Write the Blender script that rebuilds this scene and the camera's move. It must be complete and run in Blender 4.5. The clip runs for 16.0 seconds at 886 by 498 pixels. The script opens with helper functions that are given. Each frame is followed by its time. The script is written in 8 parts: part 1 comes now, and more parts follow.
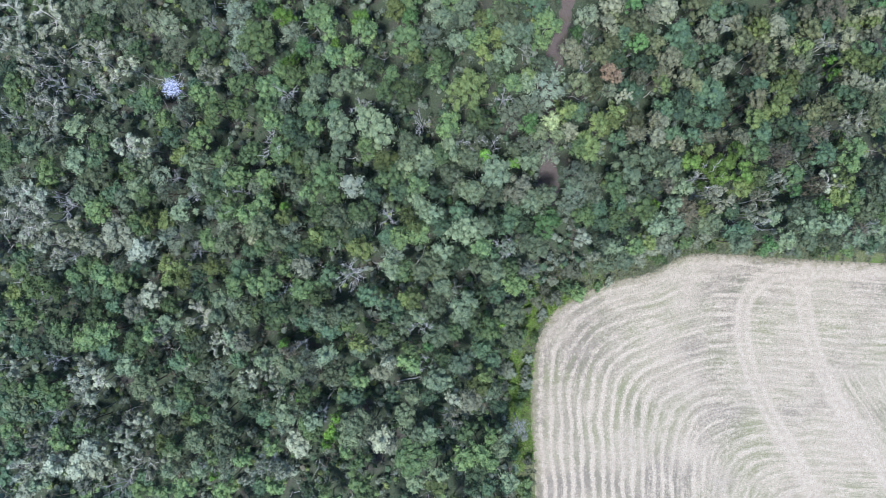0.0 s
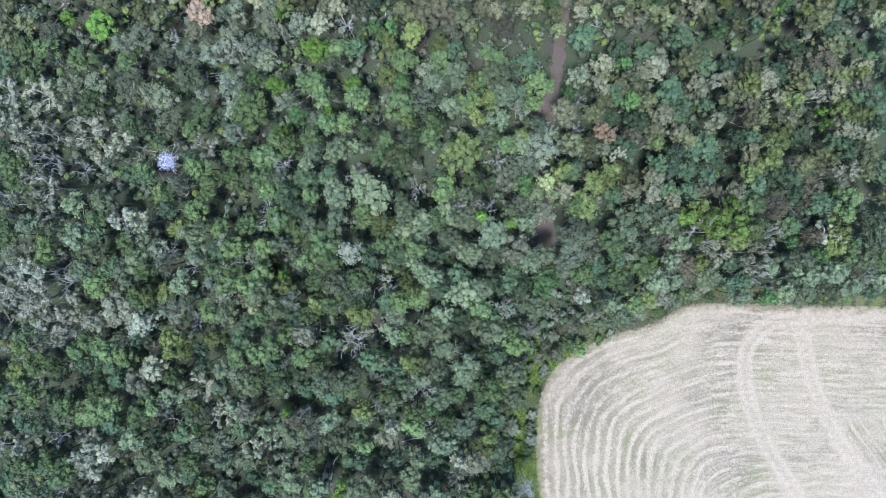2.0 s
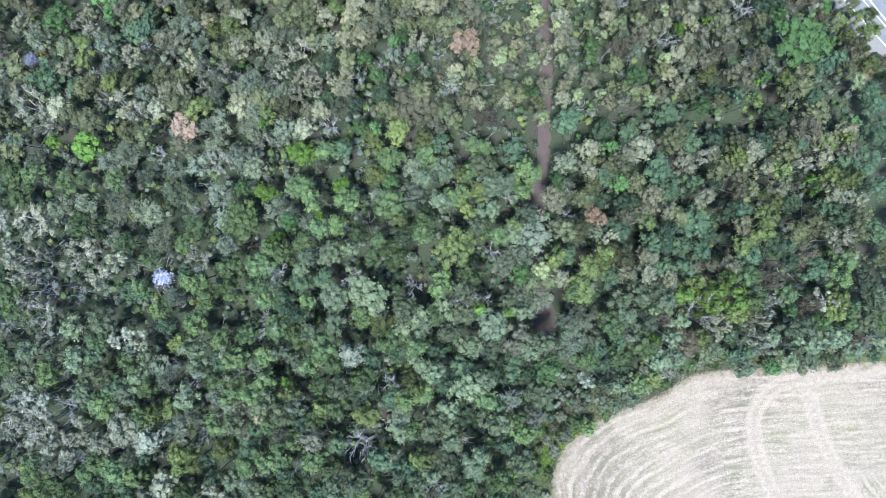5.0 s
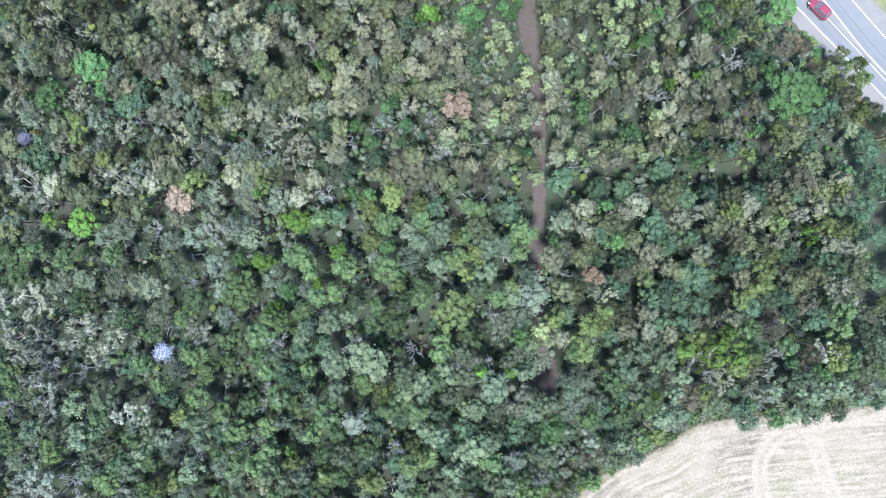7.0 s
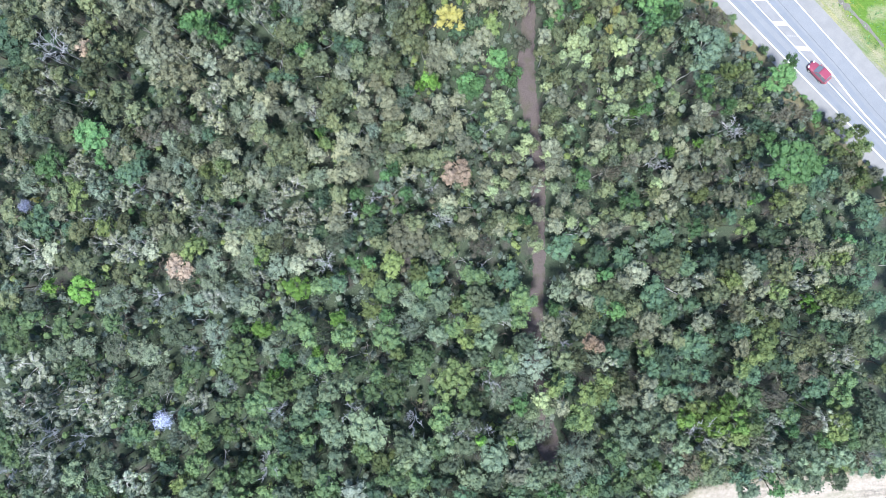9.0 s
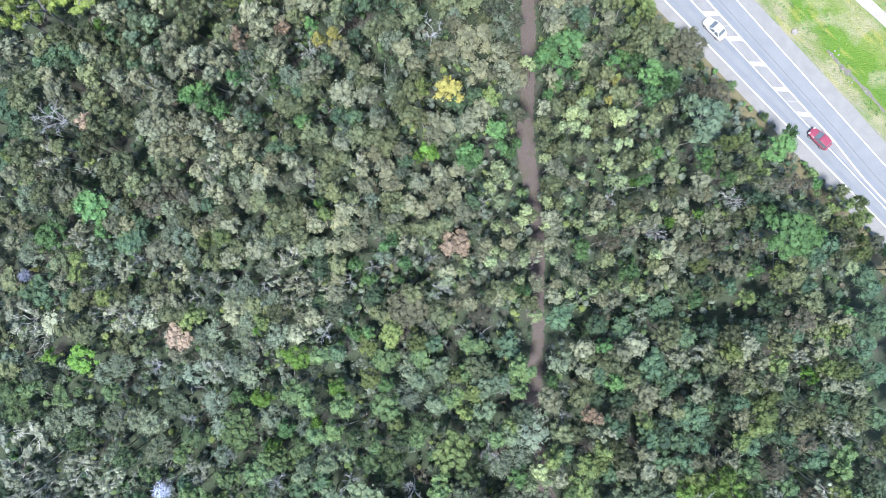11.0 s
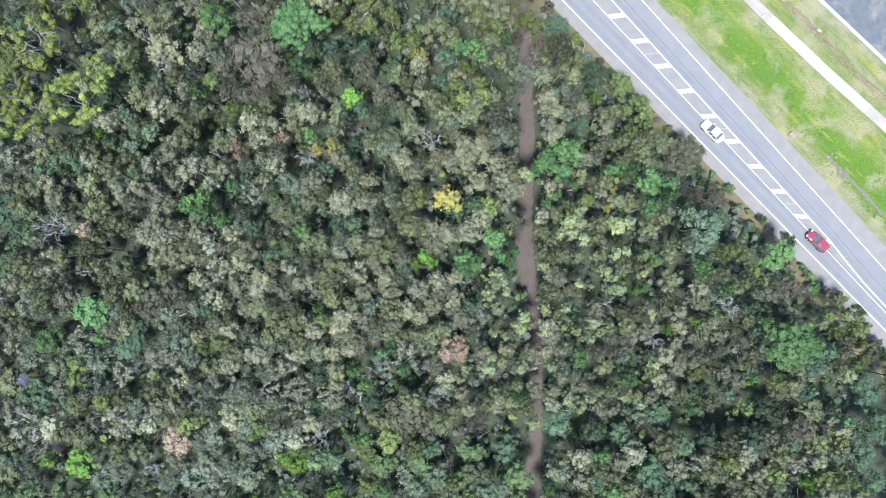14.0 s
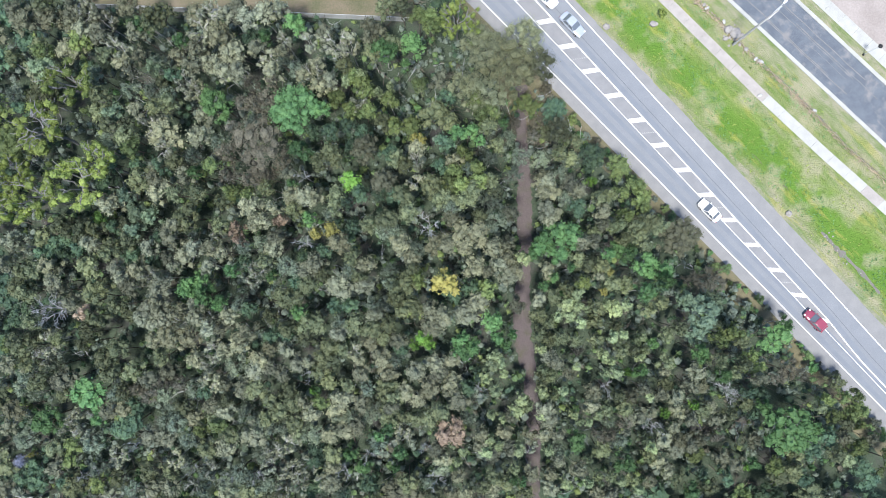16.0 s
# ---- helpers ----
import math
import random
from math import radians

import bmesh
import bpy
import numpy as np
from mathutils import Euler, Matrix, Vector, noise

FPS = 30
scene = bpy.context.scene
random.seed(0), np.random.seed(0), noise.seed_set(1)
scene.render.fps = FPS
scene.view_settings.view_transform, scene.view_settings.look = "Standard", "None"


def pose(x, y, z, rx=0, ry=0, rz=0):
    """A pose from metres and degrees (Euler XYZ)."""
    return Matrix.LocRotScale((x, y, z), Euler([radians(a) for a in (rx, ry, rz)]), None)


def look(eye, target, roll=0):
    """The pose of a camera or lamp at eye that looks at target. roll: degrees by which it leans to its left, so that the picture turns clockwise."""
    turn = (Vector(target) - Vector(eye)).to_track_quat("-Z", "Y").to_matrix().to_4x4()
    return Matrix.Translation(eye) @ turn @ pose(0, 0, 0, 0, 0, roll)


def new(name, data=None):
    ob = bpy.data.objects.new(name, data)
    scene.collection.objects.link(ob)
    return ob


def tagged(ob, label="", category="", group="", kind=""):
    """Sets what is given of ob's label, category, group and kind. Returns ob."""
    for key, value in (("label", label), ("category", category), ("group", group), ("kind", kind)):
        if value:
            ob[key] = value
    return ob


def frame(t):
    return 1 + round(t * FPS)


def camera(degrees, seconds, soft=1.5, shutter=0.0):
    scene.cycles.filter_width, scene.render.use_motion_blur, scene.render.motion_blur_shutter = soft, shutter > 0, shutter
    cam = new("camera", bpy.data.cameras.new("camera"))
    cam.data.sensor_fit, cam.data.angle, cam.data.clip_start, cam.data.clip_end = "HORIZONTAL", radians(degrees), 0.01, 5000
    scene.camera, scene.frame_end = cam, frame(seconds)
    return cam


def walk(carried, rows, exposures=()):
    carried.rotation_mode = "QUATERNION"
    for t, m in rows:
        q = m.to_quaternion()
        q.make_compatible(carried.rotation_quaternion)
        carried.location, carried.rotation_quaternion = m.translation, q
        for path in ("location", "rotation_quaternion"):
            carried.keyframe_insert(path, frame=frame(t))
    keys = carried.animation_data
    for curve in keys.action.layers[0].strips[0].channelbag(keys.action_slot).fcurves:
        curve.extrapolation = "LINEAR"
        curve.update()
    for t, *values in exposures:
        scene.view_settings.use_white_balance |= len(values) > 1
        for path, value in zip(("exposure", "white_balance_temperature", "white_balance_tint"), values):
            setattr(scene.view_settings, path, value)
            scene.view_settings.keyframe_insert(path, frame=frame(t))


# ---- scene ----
cam = camera(72.0, 16.0, soft=0.9)
PATH = [
    (0.0, 0.00, 0.00, 99.93, -2.06, 0.14, -0.01),
    (0.5, -0.03, 2.21, 99.86, -1.94, 0.08, -0.47),
    (1.0, -0.03, 4.42, 99.81, -1.83, 0.03, -0.99),
    (1.5, 0.02, 6.66, 99.76, -1.72, -0.02, -1.50),
    (2.0, 0.12, 8.88, 99.71, -1.63, -0.05, -2.01),
    (2.5, 0.28, 11.12, 99.66, -1.54, -0.07, -2.53),
    (3.0, 0.48, 13.38, 99.60, -1.43, -0.08, -3.11),
    (3.5, 0.71, 15.64, 99.54, -1.35, -0.10, -3.80),
    (4.0, 0.97, 17.89, 99.49, -1.28, -0.12, -4.58),
    (6.5, 2.79, 29.11, 99.33, -0.93, -0.09, -8.32),
    (7.0, 3.21, 31.48, 99.30, -0.89, -0.08, -8.43),
    (7.5, 3.62, 33.90, 99.26, -0.84, -0.06, -8.47),
    (8.0, 4.03, 36.34, 99.22, -0.80, -0.04, -8.48),
    (8.5, 4.44, 38.81, 99.18, -0.76, -0.01, -8.48),
    (9.0, 4.87, 41.31, 99.13, -0.71, 0.01, -8.46),
    (11.5, 7.47, 54.45, 98.88, -0.77, 0.28, -8.40),
    (12.0, 7.86, 56.95, 98.87, -0.66, 0.28, -8.38),
    (12.5, 8.27, 59.42, 98.89, -0.54, 0.28, -8.35),
    (13.0, 8.71, 61.89, 98.92, -0.41, 0.30, -8.31),
    (13.5, 9.16, 64.37, 98.98, -0.28, 0.34, -8.26),
    (14.0, 9.64, 66.85, 99.04, -0.16, 0.37, -8.21),
    (14.5, 10.12, 69.32, 99.07, -0.01, 0.41, -8.18),
    (15.0, 10.61, 71.82, 99.11, 0.20, 0.44, -8.16),
    (15.5, 11.12, 74.46, 99.20, 0.57, 0.45, -8.12),
    (16.0, 11.64, 77.21, 99.32, 1.04, 0.46, -8.08),
]
walk(cam, [(t, pose(x, y, z, rx, ry, rz)) for t, x, y, z, rx, ry, rz in PATH],
     exposures=[(0, 0.95, 6300, 10), (4, 1.18, 6280, 10), (8, 1.42, 6300, 10), (12, 1.47, 6600, 10), (14, 1.30, 6650, 10), (16, 1.11, 6650, 10)])

# ---------------------------------------------------------------- world and light
SUN_UP, SUN_FROM = radians(70), radians(205)
world = bpy.data.worlds.new("overcast_sky")
world.use_nodes = True
scene.world = world
sky = world.node_tree.nodes.new("ShaderNodeTexSky")
sky.sky_type = "NISHITA"
sky.sun_disc = False
sky.sun_elevation, sky.sun_rotation = SUN_UP, SUN_FROM
sky.air_density, sky.dust_density, sky.ozone_density = 1.0, 0.7, 3.0
world.node_tree.links.new(sky.outputs["Color"], world.node_tree.nodes["Background"].inputs["Color"])
world.node_tree.nodes["Background"].inputs["Strength"].default_value = 0.12
sun = new("sun", bpy.data.lights.new("sun", "SUN"))
sun.data.energy, sun.data.angle, sun.data.color = 3.15, radians(11), (1.0, 0.985, 0.96)
sun.matrix_world = look((60 * math.sin(SUN_FROM), 60 * math.cos(SUN_FROM), 60 * math.tan(SUN_UP)), (0, 0, 0))

# ---------------------------------------------------------------- materials


def surface(name, rough=0.8, gloss=0.3):
    m = bpy.data.materials.new(name)
    m.use_nodes = True
    b = m.node_tree.nodes["Principled BSDF"]
    b.inputs["Roughness"].default_value = rough
    b.inputs["Specular IOR Level"].default_value = gloss
    return m, m.node_tree, b


def node(nt, kind, **values):
    k = nt.nodes.new(kind)
    for key, v in values.items():
        k.inputs[key.replace("_", " ")].default_value = v
    return k


def noise_fac(nt, scale, detail=4.0, lo=0.35, hi=0.65, rough=0.6, vec=None):
    """A noise in world metres, stretched so that lo and hi become 0 and 1."""
    if vec is None:
        vec = nt.nodes.new("ShaderNodeNewGeometry").outputs["Position"]
    k = node(nt, "ShaderNodeTexNoise", Scale=scale, Detail=detail, Roughness=rough)
    nt.links.new(vec, k.inputs["Vector"])
    r = nt.nodes.new("ShaderNodeMapRange")
    nt.links.new(k.outputs["Fac"], r.inputs["Value"])
    r.inputs["From Min"].default_value, r.inputs["From Max"].default_value = lo, hi
    return r.outputs["Result"]


def mixed(nt, fac, a, b, blend="MIX"):
    k = nt.nodes.new("ShaderNodeMix")
    k.data_type, k.blend_type = "RGBA", blend
    for sock, v in ((k.inputs[0], fac), (k.inputs[6], a), (k.inputs[7], b)):
        if isinstance(v, (int, float)):
            sock.default_value = v
        elif isinstance(v, tuple):
            sock.default_value = (*v, 1)
        else:
            nt.links.new(v, sock)
    return k.outputs[2]


def math_node(nt, op, a, b=0.0):
    k = nt.nodes.new("ShaderNodeMath")
    k.operation = op
    for sock, v in ((k.inputs[0], a), (k.inputs[1], b)):
        if isinstance(v, (int, float)):
            sock.default_value = v
        else:
            nt.links.new(v, sock)
    return k.outputs[0]


def bumped(nt, b, height, strength=0.4, distance=0.05):
    k = node(nt, "ShaderNodeBump", Strength=strength, Distance=distance)
    nt.links.new(height, k.inputs["Height"])
    nt.links.new(k.outputs["Normal"], b.inputs["Normal"])


def two_scale(name, dark, light, big=0.5, fine=12.0, rough=0.85, gloss=0.25, bump=0.4):
    """A rough surface that varies in large patches and in fine grain."""
    m, nt, b = surface(name, rough, gloss)
    f = noise_fac(nt, fine, 5.0)
    c = mixed(nt, noise_fac(nt, big, 3.0), dark, light)
    c = mixed(nt, 0.45, c, mixed(nt, f, dark, light))
    nt.links.new(c, b.inputs["Base Color"])
    if bump:
        bumped(nt, b, f, bump, 0.03)
    return m


def foliage(name, dark, light, tip=None, thin=0.25):
    """Leaves: each tree and each leaf has its own tone."""
    m, nt, b = surface(name, 0.52, 0.36)
    tip = tuple(v * k for v, k in zip(tip or light, (1.46, 1.52, 1.52)))
    dark, light = tuple(v * k for v, k in zip(dark, (1.0, 1.04, 1.25))), tuple(v * k for v, k in zip(light, (1.22, 1.3, 1.36)))
    rnd = nt.nodes.new("ShaderNodeObjectInfo").outputs["Random"]
    isl = nt.nodes.new("ShaderNodeNewGeometry").outputs["Random Per Island"]
    fac = math_node(nt, "ADD", math_node(nt, "MULTIPLY", rnd, 0.85), math_node(nt, "SUBTRACT", math_node(nt, "MULTIPLY", isl, 0.55), 0.18))
    c = mixed(nt, fac, dark, light)
    patch = noise_fac(nt, 0.85, 3.0, 0.43, 0.64)
    c = mixed(nt, math_node(nt, "MULTIPLY", patch, 0.72), mixed(nt, 0.3, c, dark), tip)
    speck = noise_fac(nt, 5.5, 4.0, 0.40, 0.64, 0.75)
    c = mixed(nt, math_node(nt, "MULTIPLY", speck, 0.55), mixed(nt, 0.4, c, dark), tip)
    bumped(nt, b, speck, 0.6, 0.1)
    hue = math_node(nt, "FRACT", math_node(nt, "MULTIPLY", rnd, 7.31))
    c = mixed(nt, 1.0, c, mixed(nt, hue, (0.95, 0.975, 1.12), (1.05, 1.0, 1.0)), "MULTIPLY")
    own = math_node(nt, "ADD", math_node(nt, "MULTIPLY", math_node(nt, "FRACT", math_node(nt, "MULTIPLY", rnd, 13.7)), 1.0), 0.47)
    c = mixed(nt, 1.0, c, own, "MULTIPLY")
    nt.links.new(c, b.inputs["Base Color"])
    t = nt.nodes.new("ShaderNodeBsdfTranslucent")
    nt.links.new(c, t.inputs["Color"])
    s = nt.nodes.new("ShaderNodeMixShader")
    s.inputs[0].default_value = thin
    nt.links.new(b.outputs[0], s.inputs[1])
    nt.links.new(t.outputs[0], s.inputs[2])
    nt.links.new(s.outputs[0], nt.nodes["Material Output"].inputs["Surface"])
    return m


LEAF = {
    "dark": foliage("dark_green_leaves", (0.024, 0.054, 0.038), (0.060, 0.118, 0.064), (0.118, 0.184, 0.086)),
    "mid": foliage("green_leaves", (0.032, 0.072, 0.038), (0.096, 0.166, 0.060), (0.180, 0.254, 0.090)),
    "grey": foliage("grey_green_leaves", (0.050, 0.088, 0.052), (0.130, 0.182, 0.094), (0.222, 0.272, 0.148)),
    "pale": foliage("pale_grey_leaves", (0.118, 0.144, 0.094), (0.246, 0.280, 0.186), (0.360, 0.386, 0.265)),
    "cream": foliage("yellow_olive_leaves", (0.100, 0.145, 0.061), (0.253, 0.308, 0.138), (0.368, 0.421, 0.212)),
    "olive": foliage("olive_leaves", (0.046, 0.080, 0.026), (0.124, 0.172, 0.053), (0.205, 0.250, 0.084)),
    "lime": foliage("lime_green_leaves", (0.06, 0.155, 0.025), (0.135, 0.275, 0.045), (0.18, 0.31, 0.06)),
    "emerald": foliage("emerald_green_leaves", (0.036, 0.098, 0.032), (0.088, 0.182, 0.058), (0.142, 0.252, 0.088)),
    "gum": foliage("yellow_green_gum_leaves", (0.068, 0.108, 0.026), (0.17, 0.22, 0.048), (0.26, 0.31, 0.075)),
    "yellow": foliage("mustard_yellow_leaves", (0.16, 0.155, 0.045), (0.29, 0.265, 0.075)),
    "pink": foliage("pinkish_brown_leaves", (0.180, 0.130, 0.080), (0.330, 0.240, 0.146), (0.400, 0.305, 0.200)),
    "brown": foliage("brownish_leaves", (0.071, 0.070, 0.045), (0.152, 0.142, 0.090), (0.201, 0.187, 0.124)),
    "wispy": foliage("grey_green_needles", (0.068, 0.100, 0.066), (0.160, 0.202, 0.126), (0.245, 0.285, 0.180)),
    "buff": foliage("buff_grey_leaves", (0.104, 0.120, 0.068), (0.222, 0.238, 0.138), (0.315, 0.325, 0.205)),
    "sheoak": foliage("olive_needles", (0.06, 0.074, 0.036), (0.15, 0.168, 0.084), (0.225, 0.235, 0.13)),
    "shrub": foliage("dull_shrub_leaves", (0.08, 0.105, 0.065), (0.165, 0.195, 0.125), (0.215, 0.235, 0.165)),
    "under": foliage("undergrowth_leaves", (0.055, 0.082, 0.064), (0.130, 0.165, 0.122), (0.185, 0.215, 0.155)),
    "teal": foliage("bluish_green_leaves", (0.045, 0.080, 0.047), (0.112, 0.166, 0.094), (0.185, 0.240, 0.136)),
    "sage": foliage("sage_grey_leaves", (0.070, 0.084, 0.049), (0.174, 0.186, 0.106), (0.276, 0.280, 0.167)),
    "drab": foliage("drab_green_leaves", (0.041, 0.062, 0.032), (0.111, 0.137, 0.063), (0.198, 0.217, 0.102)),
    "fresh": foliage("bright_green_leaves", (0.055, 0.115, 0.022), (0.135, 0.235, 0.045), (0.20, 0.30, 0.07)),
    "white": foliage("bleached_twigs", (0.48, 0.49, 0.53), (0.62, 0.63, 0.67), thin=0.0),
}
BARK = two_scale("grey_brown_bark", (0.09, 0.075, 0.06), (0.19, 0.165, 0.14), 2.0, 25.0)
PALE_BARK = two_scale("white_paperbark", (0.36, 0.36, 0.34), (0.56, 0.56, 0.53), 2.0, 25.0)
GUM_WOOD = two_scale("grey_gum_bark", (0.15, 0.15, 0.155), (0.30, 0.30, 0.305), 2.0, 25.0)
DEAD_WOOD = two_scale("weathered_grey_deadwood", (0.27, 0.28, 0.29), (0.48, 0.49, 0.505), 2.0, 25.0)

# ---------------------------------------------------------------- mesh helpers


class Buf:
    """Collects vertices and faces for one mesh."""

    def __init__(self):
        self.v, self.f = [], []

    def add(self, verts, faces):
        n = len(self.v)
        self.v.extend(map(tuple, verts))
        self.f.extend([tuple(i + n for i in face) for face in faces])

    def mesh(self, name, material, smooth=False):
        me = bpy.data.meshes.new(name)
        me.from_pydata(self.v, [], self.f)
        me.materials.append(material)
        if smooth:
            me.polygons.foreach_set("use_smooth", [True] * len(me.polygons))
        me.update()
        return me


_ico = bmesh.new()
bmesh.ops.create_icosphere(_ico, subdivisions=2, radius=1.0)
ICO_V = np.array([v.co[:] for v in _ico.verts])
ICO_F = [tuple(v.index for v in f.verts) for f in _ico.faces]
_ico.free()
_ico = bmesh.new()
bmesh.ops.create_icosphere(_ico, subdivisions=1, radius=1.0)
BLOB_V = np.array([v.co[:] for v in _ico.verts])
BLOB_F = [tuple(v.index for v in f.verts) for f in _ico.faces]
_ico.free()


def tube(buf, points, radii, sides=5, start=None):
    """A tapered tube along points, grown out of the ring of vertices start where given. Returns its rings."""
    pts = [Vector(p) for p in points]
    rings = []
    for i, p in enumerate(pts):
        if i == 0 and start is not None:
            rings.append(start)
            continue
        way = (pts[min(i + 1, len(pts) - 1)] - pts[max(i - 1, 0)]).normalized()
        q = way.to_track_quat("Z", "Y")
        rings.append(list(range(len(buf.v), len(buf.v) + sides)))
        buf.v.extend(tuple(p + q @ Vector((radii[i] * math.cos(2 * math.pi * k / sides), radii[i] * math.sin(2 * math.pi * k / sides), 0))) for k in range(sides))
    for a, b in zip(rings, rings[1:]):
        buf.f.extend((a[k], a[(k + 1) % sides], b[(k + 1) % sides], b[k]) for k in range(sides))
    buf.f.append(tuple(rings[-1]))
    return rings


def crooked(rng, a, b, bend=0.12, steps=4):
    """Points of a crooked line from a to b."""
    a, b = np.array(a, float), np.array(b, float)
    d = np.linalg.norm(b - a)
    out = [a]
    for i in range(1, steps):
        out.append(a + (b - a) * i / steps + rng.normal(0, bend * d / 2, 3))
    return out + [b]


def blades(buf, rng, centres, normals, length, width, tilt=0.6):
    """Small four-cornered leaves, loosely lying along a surface."""
    n = len(centres)
    nor = normals + rng.normal(0, tilt, (n, 3))
    nor /= np.linalg.norm(nor, axis=1)[:, None]
    a = np.cross(nor, rng.normal(0, 1, (n, 3)))
    a /= np.linalg.norm(a, axis=1)[:, None] + 1e-9
    b = np.cross(nor, a)
    ln = (length * rng.uniform(0.6, 1.3, n))[:, None]
    wd = (width * rng.uniform(0.6, 1.3, n))[:, None]
    quad = np.stack([centres - a * ln / 2, centres + b * wd / 2, centres + a * ln / 2, centres - b * wd / 2], 1)
    buf.add(quad.reshape(-1, 3), [(4 * i, 4 * i + 1, 4 * i + 2, 4 * i + 3) for i in range(n)])


def clump(buf, rng, centre, r, leaves=44, leaf=0.36, core=0.7, flat=0.8):
    """One tuft of a crown: a rough core inside a shell of leaves."""
    centre = np.array(centre, float)
    if core > 0.3:
        v = BLOB_V * (r * core * rng.uniform(0.75, 1.25, (len(BLOB_V), 1)))
        v[:, 2] *= flat
        buf.add(v + centre, BLOB_F)
    d = rng.normal(0, 1, (leaves, 3))
    d[:, 2] = np.abs(d[:, 2]) - 0.35
    d /= np.linalg.norm(d, axis=1)[:, None]
    c = d * (r * rng.uniform(0.6, 1.14, (leaves, 1)))
    c[:, 2] *= flat
    blades(buf, rng, c + centre, d, leaf, leaf * 0.6, 0.75)


def lumps(rng, radius, base, top, count, share):
    """Centres and sizes of the lumps of a domed crown."""
    out = []
    for i in range(count):
        k = (i + 0.5) / count
        rho = radius * 0.70 * math.sqrt(k) * rng.uniform(0.85, 1.15)
        a = i * 2.399 + rng.uniform(-0.45, 0.45)
        z = base + (top - base) * (1 - (rho / radius) ** 2) * rng.uniform(0.72, 1.05)
        out.append(((rho * math.cos(a), rho * math.sin(a), z), radius * share * rng.uniform(0.75, 1.25)))
    return out


def make_tree(seed, radius, height, count, share, leaves, leaf=0.36, core=0.7, limb=0.07, depth=0.35):
    """Trunk with its limbs, and crown, of one leafy tree, as two bufs."""
    rng = np.random.default_rng(seed)
    wood, crown = Buf(), Buf()
    fork = height * rng.uniform(0.42, 0.55)
    lean = rng.normal(0, 0.02 * height, 2)
    tip = (lean[0], lean[1], fork)
    rings = tube(wood, crooked(rng, (0, 0, -0.3), tip, 0.04, 3), [limb * 1.6, limb * 1.35, limb * 1.15, limb * 1.0], 3)
    stretch, turn = rng.uniform(1.0, 1.18), rng.uniform(0, 6.283)
    for i, ((x, y, z), r) in enumerate(lumps(rng, radius, height * (1 - depth), height, count, share)):
        a, b = x * math.cos(turn) - y * math.sin(turn), x * math.sin(turn) + y * math.cos(turn)
        end = (a * stretch + lean[0], b / stretch + lean[1], z)
        if i % 3 == 0:
            tube(wood, crooked(rng, tip, (end[0], end[1], z), 0.12, 2), [limb, limb * 0.7, limb * 0.3], 3, rings[-1])
        clump(crown, rng, end, r, leaves, leaf, core)
    return [("trunk", wood), ("crown", crown)]


def make_open_gum(seed, radius, height, limbs, leaves, thick=0.09, cover=2):
    """A gum with sprawling limbs that show between its leaf lumps."""
    rng = np.random.default_rng(seed)
    wood, crown, out = Buf(), Buf(), []
    fork = (rng.normal(0, 0.3), rng.normal(0, 0.3), height * 0.5)
    tube(wood, crooked(rng, (0, 0, -0.3), fork, 0.04), [thick * 2, thick * 1.9, thick * 1.7, thick * 1.5, thick * 1.3], 6)
    for i in range(limbs):
        branch = Buf()
        a = 6.283 * (i + rng.uniform(-0.3, 0.3)) / limbs
        far = radius * rng.uniform(0.35, 0.8)
        knee = (fork[0] + far * 0.55 * math.cos(a), fork[1] + far * 0.55 * math.sin(a), height * rng.uniform(0.78, 0.9))
        rings = tube(branch, crooked(rng, fork, knee, 0.10), [thick * 1.2, thick * 1.1, thick, thick * 0.9, thick * 0.8], 5)
        for j in range(4):
            b = a + rng.uniform(-1.1, 1.1)
            reach = radius * rng.uniform(0.25, 0.6)
            end = (knee[0] + reach * math.cos(b), knee[1] + reach * math.sin(b), height * rng.uniform(0.84, 1.0))
            tube(branch, crooked(rng, knee, end, 0.13, 5), [thick * 0.75, thick * 0.65, thick * 0.55, thick * 0.45, thick * 0.35, thick * 0.2], 5, rings[-1])
            for q in range(cover):
                k = rng.uniform(0.3, 1.05)
                e = np.array(knee) * (1 - k) + np.array(end) * k + rng.normal(0, radius * 0.12, 3) * (1, 1, 0.4) - (0, 0, 0.15)
                clump(crown, rng, e - (0, 0, 0.42), radius * rng.uniform(0.11, 0.22), leaves, 0.28, 0.7)
        out.append(("limb", branch))
    return [("trunk", wood), *out, ("crown", crown)]


